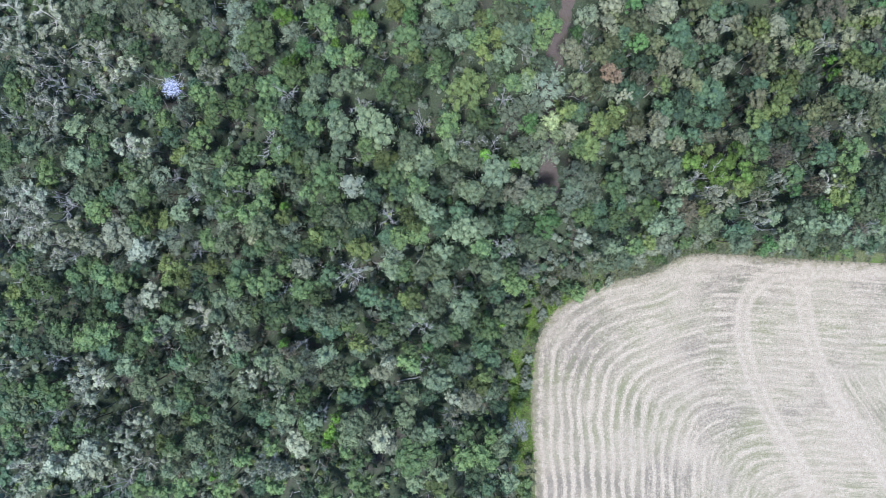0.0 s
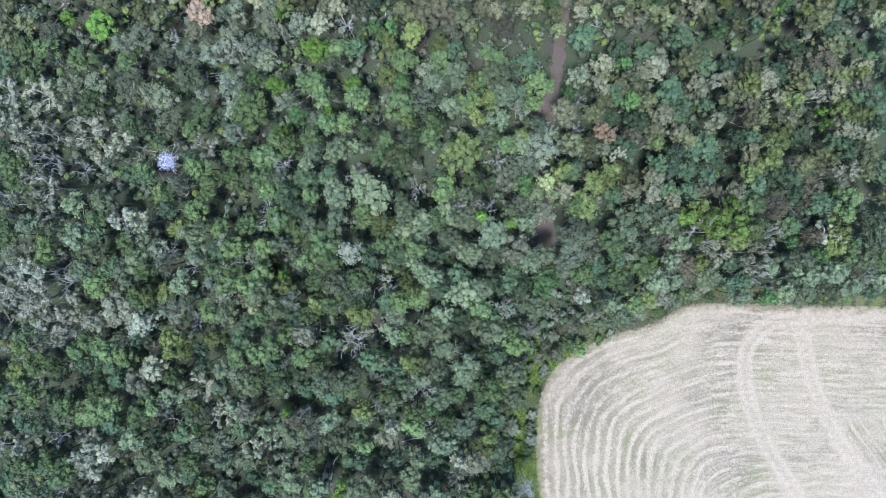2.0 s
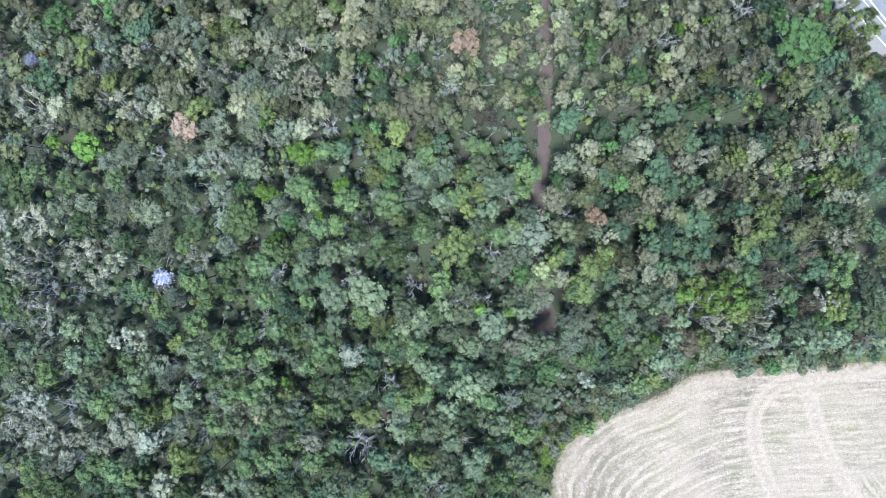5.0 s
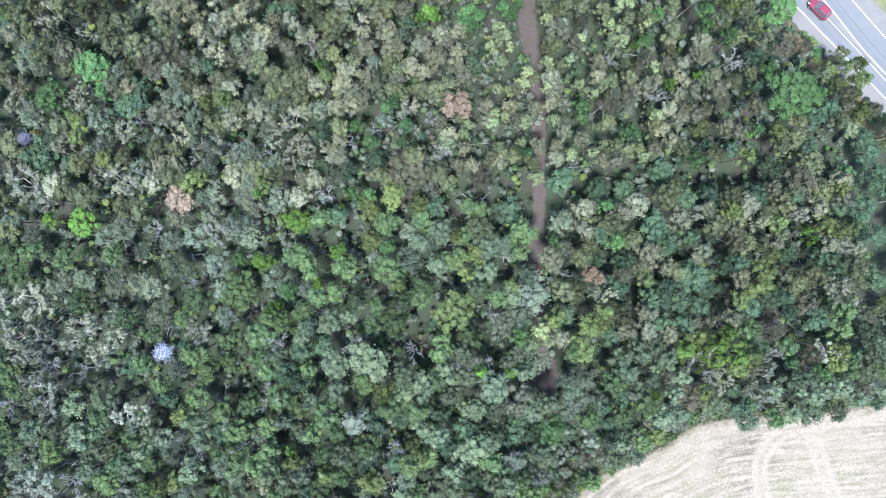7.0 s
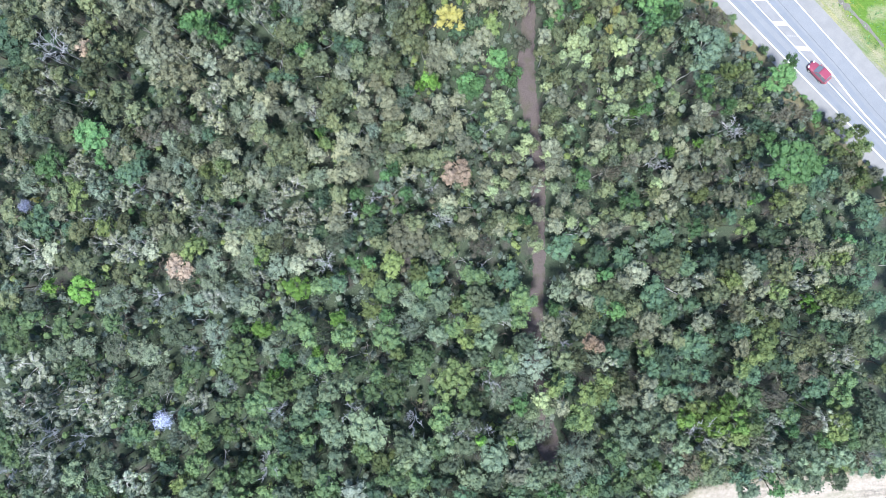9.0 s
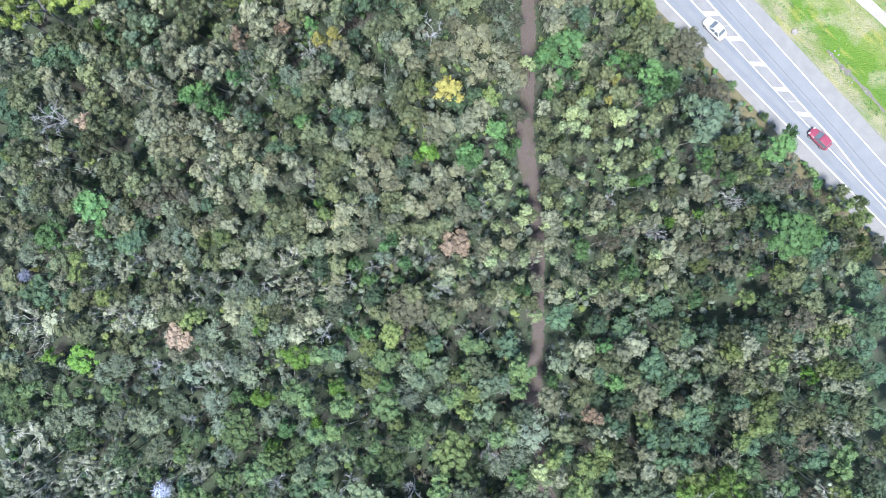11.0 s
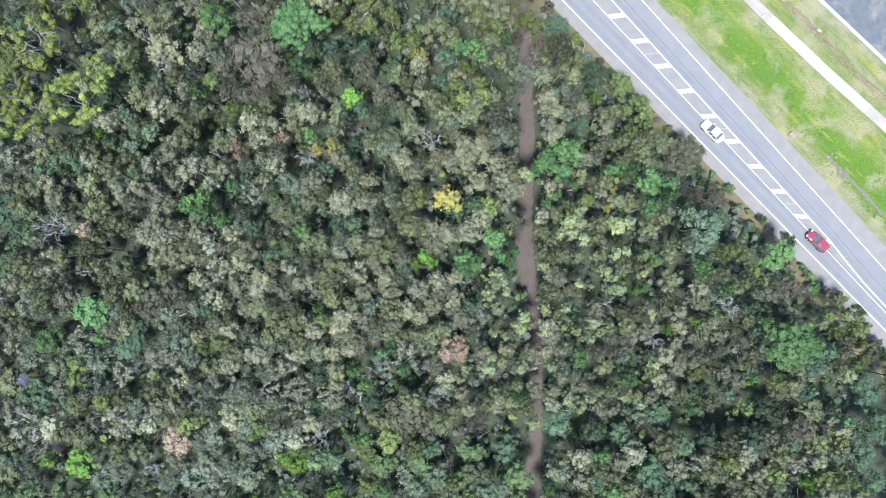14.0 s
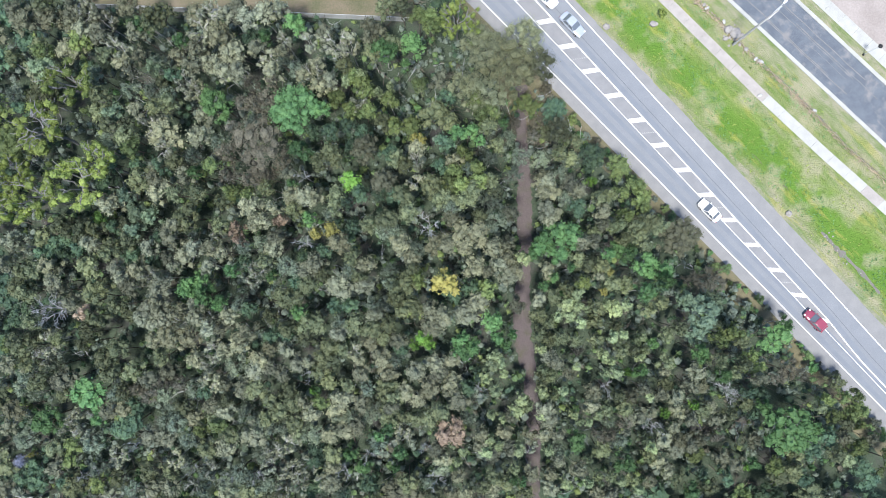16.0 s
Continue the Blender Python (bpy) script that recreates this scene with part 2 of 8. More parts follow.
def make_wispy(seed, radius, height, sprays, needles):
    """A she-oak-like tree: hanging sprays of long thin needles."""
    rng = np.random.default_rng(seed)
    wood, crown = Buf(), Buf()
    rings = tube(wood, crooked(rng, (0, 0, -0.3), (rng.normal(0, 0.2), rng.normal(0, 0.2), height * 0.9), 0.04), [0.14, 0.12, 0.1, 0.07, 0.04], 4)
    for i, ((x, y, z), r) in enumerate(lumps(rng, radius, height * 0.5, height, sprays, 0.3)):
        if i % 2 == 0:
            tube(wood, crooked(rng, (0, 0, height * 0.45), (x, y, z), 0.12, 3), [0.05, 0.045, 0.035, 0.02], 4, rings[2])
        d = rng.normal(0, 1, (needles, 3))
        d /= np.linalg.norm(d, axis=1)[:, None]
        c = np.array((x, y, z)) + d * r * rng.uniform(0.2, 1.25, (needles, 1)) * (1, 1, 0.6)
        blades(crown, rng, c, d * 0.3 + (0, 0, 0.8), 0.36, 0.10, 0.8)
        v = BLOB_V * (r * 0.5 * rng.uniform(0.6, 1.2, (len(BLOB_V), 1)))
        crown.add(v + (x, y, z - 0.3 * r), BLOB_F)
    return [("trunk", wood), ("crown", crown)]


def make_dead(seed, radius, height, limbs, thick=0.07, twigs=9):
    """A bare tree: a trunk, crooked limbs and twigs."""
    rng = np.random.default_rng(seed)
    wood, out = Buf(), []
    fork = (rng.normal(0, 0.3), rng.normal(0, 0.3), height * 0.6)
    tube(wood, crooked(rng, (0, 0, -0.3), fork, 0.05), [thick * 2, thick * 1.8, thick * 1.6, thick * 1.4, thick * 1.3], 6)
    for i in range(limbs):
        branch = Buf()
        a = 6.283 * (i + rng.uniform(-0.4, 0.4)) / limbs
        end = (fork[0] + radius * rng.uniform(0.5, 1.0) * math.cos(a), fork[1] + radius * rng.uniform(0.5, 1.0) * math.sin(a), height * rng.uniform(0.75, 1.0))
        pts = crooked(rng, fork, end, 0.2, 5)
        rings = tube(branch, pts, [thick, thick * 0.9, thick * 0.75, thick * 0.6, thick * 0.5, thick * 0.3], 4)
        for j in range(twigs):
            k = 2 + j % 4
            b = a + rng.uniform(-1.3, 1.3)
            reach = radius * rng.uniform(0.2, 0.5)
            q = (pts[k][0] + reach * math.cos(b), pts[k][1] + reach * math.sin(b), pts[k][2] + rng.uniform(-0.2, 0.7))
            tube(branch, crooked(rng, pts[k], q, 0.2, 3), [thick * 0.5, thick * 0.42, thick * 0.34, thick * 0.2], 4, rings[k])
        out.append(("limb", branch))
    return [("trunk", wood), *out]


# ---------------------------------------------------------------- plan
U, N = np.array((0.589, -0.808)), np.array((0.808, 0.589))


def road_at(n, u):
    """Plan position n metres across and u metres along the main road's direction."""
    return N[0] * n + U[0] * u, N[1] * n + U[1] * u


def ribbon(buf, left, right, us, z, zr=None):
    """A strip between two offsets (functions of u) along the road's direction."""
    a = [(*road_at(left(u), u), z) for u in us]
    b = [(*road_at(right(u), u), z if zr is None else zr) for u in us]
    k = len(us)
    buf.add(a + b, [(i + 1, i, k + i, k + i + 1) for i in range(k - 1)])


def slab(buf, left, right, us, z0, z1):
    """A strip with thickness."""
    k = len(us)
    rows = [[(*road_at(f(u), u), z) for u in us] for f, z in ((left, z0), (left, z1), (right, z1), (right, z0))]
    buf.add([p for r in rows for p in r], [(j * k + i + 1, j * k + i, (j + 1) * k + i, (j + 1) * k + i + 1) for j in range(3) for i in range(k - 1)]
            + [(0, k, 2 * k, 3 * k), (k - 1, 4 * k - 1, 3 * k - 1, 2 * k - 1)])


def between(u, *pairs):
    return float(np.interp(u, [p[0] for p in pairs], [p[1] for p in pairs]))


def edge_left(u):
    return 88.5


def hatch_left(u):
    return between(u, (-150, 94.0), (-75, 92.35), (-8, 90.85), (60, 89.6))


def hatch_right(u):
    return between(u, (-150, 97.3), (-66, 94.5), (-6, 92.25), (2, 91.4), (60, 90.0))


def edge_right(u):
    return between(u, (-150, 101.5), (-66, 98.15), (-10, 95.85), (60, 93.0))


def seal_left(u):
    return between(u, (-150, 86.6), (-17, 86.7), (0, 86.0), (60, 85.5))


def seal_right(u):
    return between(u, (-150, 101.0), (-72, 99.5), (-47, 99.2), (2, 98.0), (60, 96.5))


def walk_left(u):
    return between(u, (-150, 108.8), (-62, 109.2), (-39, 109.4), (-25, 109.95), (-11, 110.85), (60, 116.0))


def kerb_left(u):
    return between(u, (-150, 115.5), (-54, 117.5), (-22, 118.7), (60, 122.0))


def kerb_right(u):
    return kerb_left(u) + 7.5


def track_x(y):
    """The middle of the dirt track at y."""
    return between(y, (0, 16.2), (5, 17.0), (14, 17.1), (22.5, 16.7), (25.5, 17.2), (32, 19.0), (35, 19.7), (50, 21.8), (59, 22.0), (66, 22.3), (70.5, 23.0), (87, 25.7), (93, 26.2), (98, 26.6), (104, 27.5))


FIELD_EDGE = [(15.2, -90), (14.9, -45), (14.2, -33.5), (14.1, -26), (15.2, -18.4), (18.4, -13.3), (25.4, -9.5), (33.7, -7.2), (39.2, -4.5), (46.6, -4.2), (56.8, -5.0), (72.3, -5.8), (120, -8.5)]


def smooth_line(points, steps=10):
    p = np.array([points[0], *points, points[-1]], float)
    out = []
    for i in range(1, len(p) - 2):
        for k in range(steps):
            t = k / steps
            out.append(0.5 * (2 * p[i] + (p[i + 1] - p[i - 1]) * t + (2 * p[i - 1] - 5 * p[i] + 4 * p[i + 1] - p[i + 2]) * t * t + (3 * p[i] - p[i - 1] - 3 * p[i + 1] + p[i + 2]) * t ** 3))
    return np.array(out + [p[-1]])


def line_distance(pts, line):
    """Distance of each point to a polyline, the arc length there, and the side (left of its way is positive)."""
    a, b = line[:-1], line[1:]
    d = b - a
    ln = np.linalg.norm(d, axis=1)
    start = np.r_[0, np.cumsum(ln)[:-1]]
    best = np.full(len(pts), 1e9)
    arc, side = np.zeros(len(pts)), np.zeros(len(pts))
    for i in range(len(a)):
        rel = pts - a[i]
        t = np.clip(rel @ d[i] / ln[i] ** 2, 0, 1)
        off = rel - t[:, None] * d[i]
        dist = np.linalg.norm(off, axis=1)
        near = dist < best
        best[near], arc[near] = dist[near], (start[i] + t * ln[i])[near]
        side[near] = (d[i][0] * rel[:, 1] - d[i][1] * rel[:, 0])[near]
    return best, arc, side


FIELD_LINE = smooth_line(FIELD_EDGE)
FIELD_STEP = np.diff(FIELD_LINE, axis=0)
FIELD_LONG = (FIELD_STEP ** 2).sum(1)


def in_field(x, y):
    rel = np.array((x, y)) - FIELD_LINE[:-1]
    t = np.clip((rel * FIELD_STEP).sum(1) / FIELD_LONG, 0, 1)
    off = np.hypot(*(rel - t[:, None] * FIELD_STEP).T)
    i = int(off.argmin())
    inside = FIELD_STEP[i][0] * rel[i][1] - FIELD_STEP[i][1] * rel[i][0] < 0
    return off[i] if inside else -off[i]


# ---------------------------------------------------------------- ground and field
def sheet(name, verts, faces, material, label, category):
    b = Buf()
    b.add(verts, faces)
    return tagged(new(name, b.mesh(name, material)), label, category, kind="structure")


m, nt, b = surface("forest_floor", 0.95, 0.1)
litter = mixed(nt, noise_fac(nt, 3.0, 6.0), (0.040, 0.040, 0.041), (0.100, 0.092, 0.086))
green = mixed(nt, noise_fac(nt, 5.0, 5.0), (0.030, 0.046, 0.034), (0.085, 0.110, 0.072))
c = mixed(nt, noise_fac(nt, 0.22, 4.0, 0.32, 0.48), litter, green)
nt.links.new(c, b.inputs["Base Color"])
bumped(nt, b, noise_fac(nt, 8.0, 6.0), 0.7, 0.06)
FLOOR = m
ground = sheet("ground", [(-1500, -1500, 0), (1500, -1500, 0), (1500, 1500, 0), (-1500, 1500, 0)], [(0, 1, 2, 3)], FLOOR,
               "forest floor of dark leaf litter and patchy low grass", "ground")

# mown field: rows of straw that follow its edge
STEP = 0.3
xs, ys = np.arange(2.0, 92, STEP), np.arange(-66, 8, STEP)
gx, gy = np.meshgrid(xs, ys)
pts = np.stack([gx.ravel(), gy.ravel()], 1)
nx, ny = len(xs), len(ys)
dist, arc, side = line_distance(pts, FIELD_LINE)
dist = np.where(side < 0, dist, -dist)
kern = np.exp(-0.5 * (np.arange(-36, 37) / 13.0) ** 2)
kern /= kern.sum()
soft_d = np.pad(dist.reshape(ny, nx), 36, mode="edge")
soft_d = np.apply_along_axis(lambda r: np.convolve(r, kern, "valid"), 1, soft_d)
soft_d = np.apply_along_axis(lambda r: np.convolve(r, kern, "valid"), 0, soft_d).ravel()
soft_d = np.where(dist < 6, dist + (soft_d - dist) * np.clip(dist / 6, 0, 1), soft_d)
TRACKS = [smooth_line([(72.3, -6.9), (64.6, -7.2), (55.4, -7.6), (51.7, -9.4), (49.1, -13.2), (49.5, -20.3), (52.1, -27.8), (57.5, -37.2), (61.4, -44.8), (66, -56)]),
          smooth_line([(60, -6), (58.7, -10), (60.3, -18.4), (63.8, -26.8), (70.5, -37.2), (78, -48)])]
worn = np.zeros(len(pts))
for line in TRACKS:
    dd, _, sd = line_distance(pts, line)
    worn = np.maximum(worn, np.exp(-((dd - 0.85) / 0.45) ** 2) + 0.45 * np.exp(-(dd / 1.2) ** 2))
patch_d = np.hypot((pts[:, 0] - 41.3) / 1.4, pts[:, 1] + 37.6)
worn = np.clip(np.maximum(worn, np.exp(-(patch_d / 2.0) ** 2)) + 0.6 * np.exp(-((pts[:, 0] - 64) / 6) ** 2 - ((pts[:, 1] + 35) / 6) ** 2), 0, 1)
# beyond the second set of wheel marks the rows run along those marks
turned = np.clip((np.where(sd > 0, dd, -dd) + 2) / 4, 0, 1) * np.clip((-21 - pts[:, 1]) / 6, 0, 1)
rowd = np.where(turned > 0.5, dd, soft_d)
fade = 1 - np.exp(-((turned - 0.5) / 0.3) ** 2) * (turned > 0) * (turned < 1)
# darker brown patch near the corner and band just inside the western edge
darker = np.maximum(np.exp(-((pts[:, 0] - 22.5 - 0.35 * (pts[:, 1] + 21)) / 3.6) ** 2 - ((pts[:, 1] + 20.5) / 6.5) ** 2), 0.8 * np.exp(-((dist - 1.6) / 1.3) ** 2) * (pts[:, 1] < -12) * (pts[:, 1] > -34))
wob = np.array([noise.noise((p[0] * 0.2, p[1] * 0.2, 3)) for p in pts])
wob2 = np.array([noise.noise((p[0] * 0.9, p[1] * 0.9, 7)) for p in pts])
rowd = rowd + 0.45 * wob
lay = 0.14 + 0.86 / ((1 + np.exp((pts[:, 1] + 20 + 0.15 * (pts[:, 0] - 20)) / 4)) * (1 + np.exp((pts[:, 0] - 37) / 4)))
ridge = 0.5 + 0.5 * np.cos(rowd / 1.65 * 2 * math.pi)
z = np.clip(dist * 0.2, -0.3, 0.13) + np.where(dist > 0.6, 0.06 * (ridge - 0.5) * (1 - 0.8 * worn) * fade * lay + 0.03 * wob2, 0)
idx = np.arange(nx * ny).reshape(ny, nx)
quads = np.stack([idx[:-1, :-1], idx[:-1, 1:], idx[1:, 1:], idx[1:, :-1]], -1).reshape(-1, 4)
quads = quads[(dist[quads] > -1.2).all(1) & (pts[quads, 1] > -58).all(1) & (pts[quads, 0] < 86).all(1)]
used = np.unique(quads)
renum = np.full(nx * ny, -1)
renum[used] = np.arange(len(used))
me = bpy.data.meshes.new("field")
me.from_pydata(np.c_[pts, z][used].tolist(), [], renum[quads].tolist())
me.polygons.foreach_set("use_smooth", [True] * len(me.polygons))
for key, values in (("rowd", rowd), ("worn", worn), ("inward", dist), ("fade", fade), ("darker", darker), ("lay", lay), ("arc", arc)):
    me.attributes.new(key, "FLOAT", "POINT").data.foreach_set("value", values[used].astype(np.float32))
m, nt, b = surface("mown_straw", 0.95, 0.1)
att = {}
for key in ("rowd", "worn", "inward", "fade", "darker", "lay", "arc"):
    k = nt.nodes.new("ShaderNodeAttribute")
    k.attribute_name = key
    att[key] = k.outputs["Fac"]


def centred(fac, amount):
    return math_node(nt, "MULTIPLY", math_node(nt, "SUBTRACT", fac, 0.5), amount)


def rows_of(period, jitter, scale):
    """Rows: 1 on the crest, broken up by noise."""
    d = math_node(nt, "ADD", att["rowd"], centred(noise_fac(nt, scale, 3.0, 0.2, 0.8), jitter))
    return math_node(nt, "ADD", math_node(nt, "MULTIPLY", math_node(nt, "COSINE", math_node(nt, "MULTIPLY", d, 2 * math.pi / period)), 0.5), 0.5)


straw = mixed(nt, noise_fac(nt, 5.0, 6.0), (0.325, 0.286, 0.238), (0.475, 0.425, 0.365))
stub = mixed(nt, noise_fac(nt, 4.0, 6.0, 0.3, 0.7), (0.205, 0.188, 0.148), (0.36, 0.328, 0.268))
stub = mixed(nt, math_node(nt, "MULTIPLY", noise_fac(nt, 0.11, 3.0, 0.42, 0.62), 0.6), stub, (0.16, 0.185, 0.10))
stub = mixed(nt, math_node(nt, "MULTIPLY", noise_fac(nt, 0.06, 2.0, 0.5, 0.66), 0.55), stub, (0.13, 0.115, 0.115))
wide = rows_of(1.65, 0.55, 1.6)
slim = rows_of(0.825, 0.5, 1.8)
crest = math_node(nt, "ADD", math_node(nt, "MULTIPLY", centred(wide, 1.0), att["lay"]), math_node(nt, "ADD", centred(slim, 0.15), 0.5))
along_row = nt.nodes.new("ShaderNodeCombineXYZ")
nt.links.new(att["rowd"], along_row.inputs["X"])
nt.links.new(math_node(nt, "MULTIPLY", att["arc"], 0.12), along_row.inputs["Y"])
crest = math_node(nt, "ADD", crest, centred(noise_fac(nt, 1.5, 5.0, 0.25, 0.75, 0.65, along_row.outputs["Vector"]), 1.1))
crest = math_node(nt, "ADD", crest, centred(noise_fac(nt, 2.4, 6.0, 0.25, 0.75, 0.72), 0.9))
sharp = nt.nodes.new("ShaderNodeMapRange")
sharp.inputs["From Min"].default_value, sharp.inputs["From Max"].default_value = 0.2, 0.85
nt.links.new(crest, sharp.inputs["Value"])
c = mixed(nt, sharp.outputs["Result"], stub, straw)
rough = math_node(nt, "MULTIPLY", att["darker"], noise_fac(nt, 1.1, 6.0, 0.42, 0.58, 0.7))
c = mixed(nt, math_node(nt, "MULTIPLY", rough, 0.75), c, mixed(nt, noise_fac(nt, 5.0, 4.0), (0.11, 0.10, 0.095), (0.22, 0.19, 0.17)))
dust = mixed(nt, noise_fac(nt, 2.0, 5.0), (0.30, 0.265, 0.225), (0.42, 0.375, 0.325))
c = mixed(nt, math_node(nt, "MULTIPLY", math_node(nt, "SUBTRACT", 1.0, att["fade"]), 0.6), c, dust)
c = mixed(nt, math_node(nt, "MULTIPLY", att["worn"], 0.9), c, mixed(nt, noise_fac(nt, 2.0, 5.0), (0.33, 0.29, 0.245), (0.44, 0.392, 0.338)))
c = mixed(nt, math_node(nt, "MULTIPLY", noise_fac(nt, 0.07, 4.0, 0.52, 0.66), 0.65), c, dust)
rim = nt.nodes.new("ShaderNodeMapRange")
rim.inputs["From Min"].default_value, rim.inputs["From Max"].default_value = 1.6, 0.0
nt.links.new(math_node(nt, "ADD", att["inward"], centred(noise_fac(nt, 0.8, 4.0, 0.2, 0.8), 2.5)), rim.inputs["Value"])
c = mixed(nt, math_node(nt, "MULTIPLY", rim.outputs["Result"], 0.7), c, mixed(nt, noise_fac(nt, 3.0, 5.0), (0.09, 0.10, 0.05), (0.21, 0.19, 0.13)))
nt.links.new(c, b.inputs["Base Color"])
bumped(nt, b, noise_fac(nt, 6.0, 6.0), 0.8, 0.08)
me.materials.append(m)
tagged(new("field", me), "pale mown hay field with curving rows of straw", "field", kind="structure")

# rough grass margin outside the field
margin = FIELD_LINE[(FIELD_LINE[:, 1] > -60) & (FIELD_LINE[:, 0] < 90)]
side_way = np.gradient(margin, axis=0)
side_way /= np.linalg.norm(side_way, axis=1)[:, None]
out_way = np.stack([-side_way[:, 1], side_way[:, 0]], 1)
mb = Buf()
cols = 6
for i, (p, o) in enumerate(zip(margin, out_way)):
    reach = 3.0 + 1.2 * noise.noise((i * 0.15, 2, 2)) + 3.0 * math.exp(-((p[0] - 22) / 8) ** 2)
    mb.v.extend((p[0] + o[0] * (reach * j / (cols - 1) - 0.8), p[1] + o[1] * (reach * j / (cols - 1) - 0.8), 0.03 * (j < cols - 1) + 0.004) for j in range(cols))
for i in range(len(margin) - 1):
    mb.f.extend((i * cols + j, (i + 1) * cols + j, (i + 1) * cols + j + 1, i * cols + j + 1) for j in range(cols - 1))
m, nt, b = surface("rough_margin_grass", 0.95, 0.1)
c = mixed(nt, noise_fac(nt, 4.0, 6.0, 0.35, 0.65, 0.7), (0.075, 0.10, 0.045), (0.19, 0.20, 0.12))
c = mixed(nt, math_node(nt, "MULTIPLY", noise_fac(nt, 0.3, 4.0, 0.48, 0.62), 0.6), c, (0.09, 0.17, 0.03))
nt.links.new(c, b.inputs["Base Color"])
bumped(nt, b, noise_fac(nt, 6.0, 6.0), 0.9, 0.1)
tagged(new("field_margin", mb.mesh("field_margin", m)), "rough green and grey grass margin round the field", "grass", kind="structure")

# dirt track through the trees
m, nt, b = surface("track_gravel", 0.95, 0.1)
c = mixed(nt, noise_fac(nt, 6.0, 6.0, 0.3, 0.7), (0.070, 0.059, 0.060), (0.155, 0.131, 0.131))
c = mixed(nt, math_node(nt, "MULTIPLY", noise_fac(nt, 0.5, 4.0, 0.5, 0.7), 0.5), c, (0.075, 0.085, 0.04))
nt.links.new(c, b.inputs["Base Color"])
bumped(nt, b, noise_fac(nt, 14.0, 5.0), 0.7, 0.05)
rng = np.random.default_rng(11)
tb = Buf()
yy = np.arange(-1, 104, 0.4)
open_w = 0.4 * np.exp(-((yy - 65) / 7) ** 2) + 0.6 * np.exp(-((yy - 24) / 4) ** 2) + 0.8 * np.exp(-((yy - 7) / 3) ** 2)
wl, wr = 1.1 + open_w + 0.15 * np.sin(yy * 0.31) + rng.normal(0, 0.12, len(yy)), 1.1 + 0.8 * open_w + 0.15 * np.sin(yy * 0.23 + 2) + rng.normal(0, 0.12, len(yy))
tb.add([(track_x(y) - w, y, 0.012) for y, w in zip(yy, wl)] + [(track_x(y), y, 0.03) for y in yy] + [(track_x(y) + w, y, 0.012) for y, w in zip(yy, wr)],
       [(i, j, j + 1, i + 1) for r in (0, 1) for i, j in [(r * len(yy) + q, (r + 1) * len(yy) + q) for q in range(len(yy) - 1)]])
tagged(new("dirt_track", tb.mesh("dirt_track", m)), "narrow gravel walking track through the forest", "track", kind="structure")


# ---------------------------------------------------------------- main road
def part(name, buf, material, parent, label="", smooth=False):
    me = buf.mesh(name, material, smooth) if isinstance(buf, Buf) else buf
    ob = new(name, me)
    ob.parent = parent
    if label:
        ob["label"] = label
    return ob


def strip(name, left, right, us, z, material, parent=None, label="", category=""):
    bf = Buf()
    ribbon(bf, left, right, us, z)
    if parent is not None:
        return part(name, bf, material, parent, label)
    return tagged(new(name, bf.mesh(name, material)), label, category, kind="structure")


m, nt, b = surface("worn_asphalt", 0.85, 0.25)
lane = noise_fac(nt, 0.35, 4.0, 0.3, 0.7)
c = mixed(nt, lane, (0.155, 0.172, 0.194), (0.195, 0.210, 0.230))
c = mixed(nt, 0.35, c, mixed(nt, noise_fac(nt, 30.0, 3.0), (0.15, 0.16, 0.18), (0.28, 0.29, 0.305)))
nt.links.new(c, b.inputs["Base Color"])
bumped(nt, b, noise_fac(nt, 40.0, 2.0), 0.3, 0.01)
ASPHALT = m
SHOULDER = two_scale("pale_shoulder_seal", (0.185, 0.188, 0.192), (0.240, 0.239, 0.238), 0.5, 14.0)
WHEEL_PATH = two_scale("polished_wheel_path", (0.152, 0.170, 0.198), (0.184, 0.202, 0.228), 0.4, 25.0, 0.7)
PAINT = two_scale("road_marking_white", (0.55, 0.55, 0.54), (0.80, 0.80, 0.79), 0.8, 9.0, 0.6, 0.3, 0.1)
OLD_PAINT = two_scale("faded_marking", (0.26, 0.26, 0.26), (0.36, 0.36, 0.35), 0.8, 9.0)
TAR = two_scale("tar_seam", (0.10, 0.11, 0.125), (0.14, 0.15, 0.165), 1.0, 20.0, 0.6)
MEDIAN = two_scale("faded_median", (0.184, 0.189, 0.198), (0.235, 0.237, 0.244), 0.6, 16.0)
LONG = list(np.arange(-150, 61, 3.0))
road = strip("road", seal_left, seal_right, LONG, 0.05, SHOULDER, None, "sealed two-lane road with pale shoulders and worn markings", "road")
strip("lane", lambda u: edge_left(u), lambda u: hatch_left(u), LONG, 0.054, ASPHALT, road, "grey asphalt traffic lane")
strip("lane", lambda u: hatch_right(u), lambda u: edge_right(u), LONG, 0.054, ASPHALT, road, "grey asphalt traffic lane")
strip("median", lambda u: hatch_left(u), lambda u: hatch_right(u), LONG, 0.055, MEDIAN, road, "pale painted median between lanes")
for f, off in ((edge_left, 0.75), (edge_left, 2.25), (hatch_right, 0.65)):
    strip("wheel_path", lambda u: f(u) + off - 0.35, lambda u: f(u) + off + 0.35, LONG, 0.058, WHEEL_PATH, road)
strip("tar_seam", lambda u: 0.5 * (hatch_right(u) + edge_right(u)) - 0.36, lambda u: 0.5 * (hatch_right(u) + edge_right(u)) - 0.26, LONG, 0.061, TAR, road, "dark tar joint")
for f, w in ((edge_left, 0.08), (edge_right, 0.085), (hatch_left, 0.06), (hatch_right, 0.10)):
    strip("edge_line", lambda u: f(u) - w, lambda u: f(u) + w, LONG, 0.064, PAINT, road, "worn white painted line")
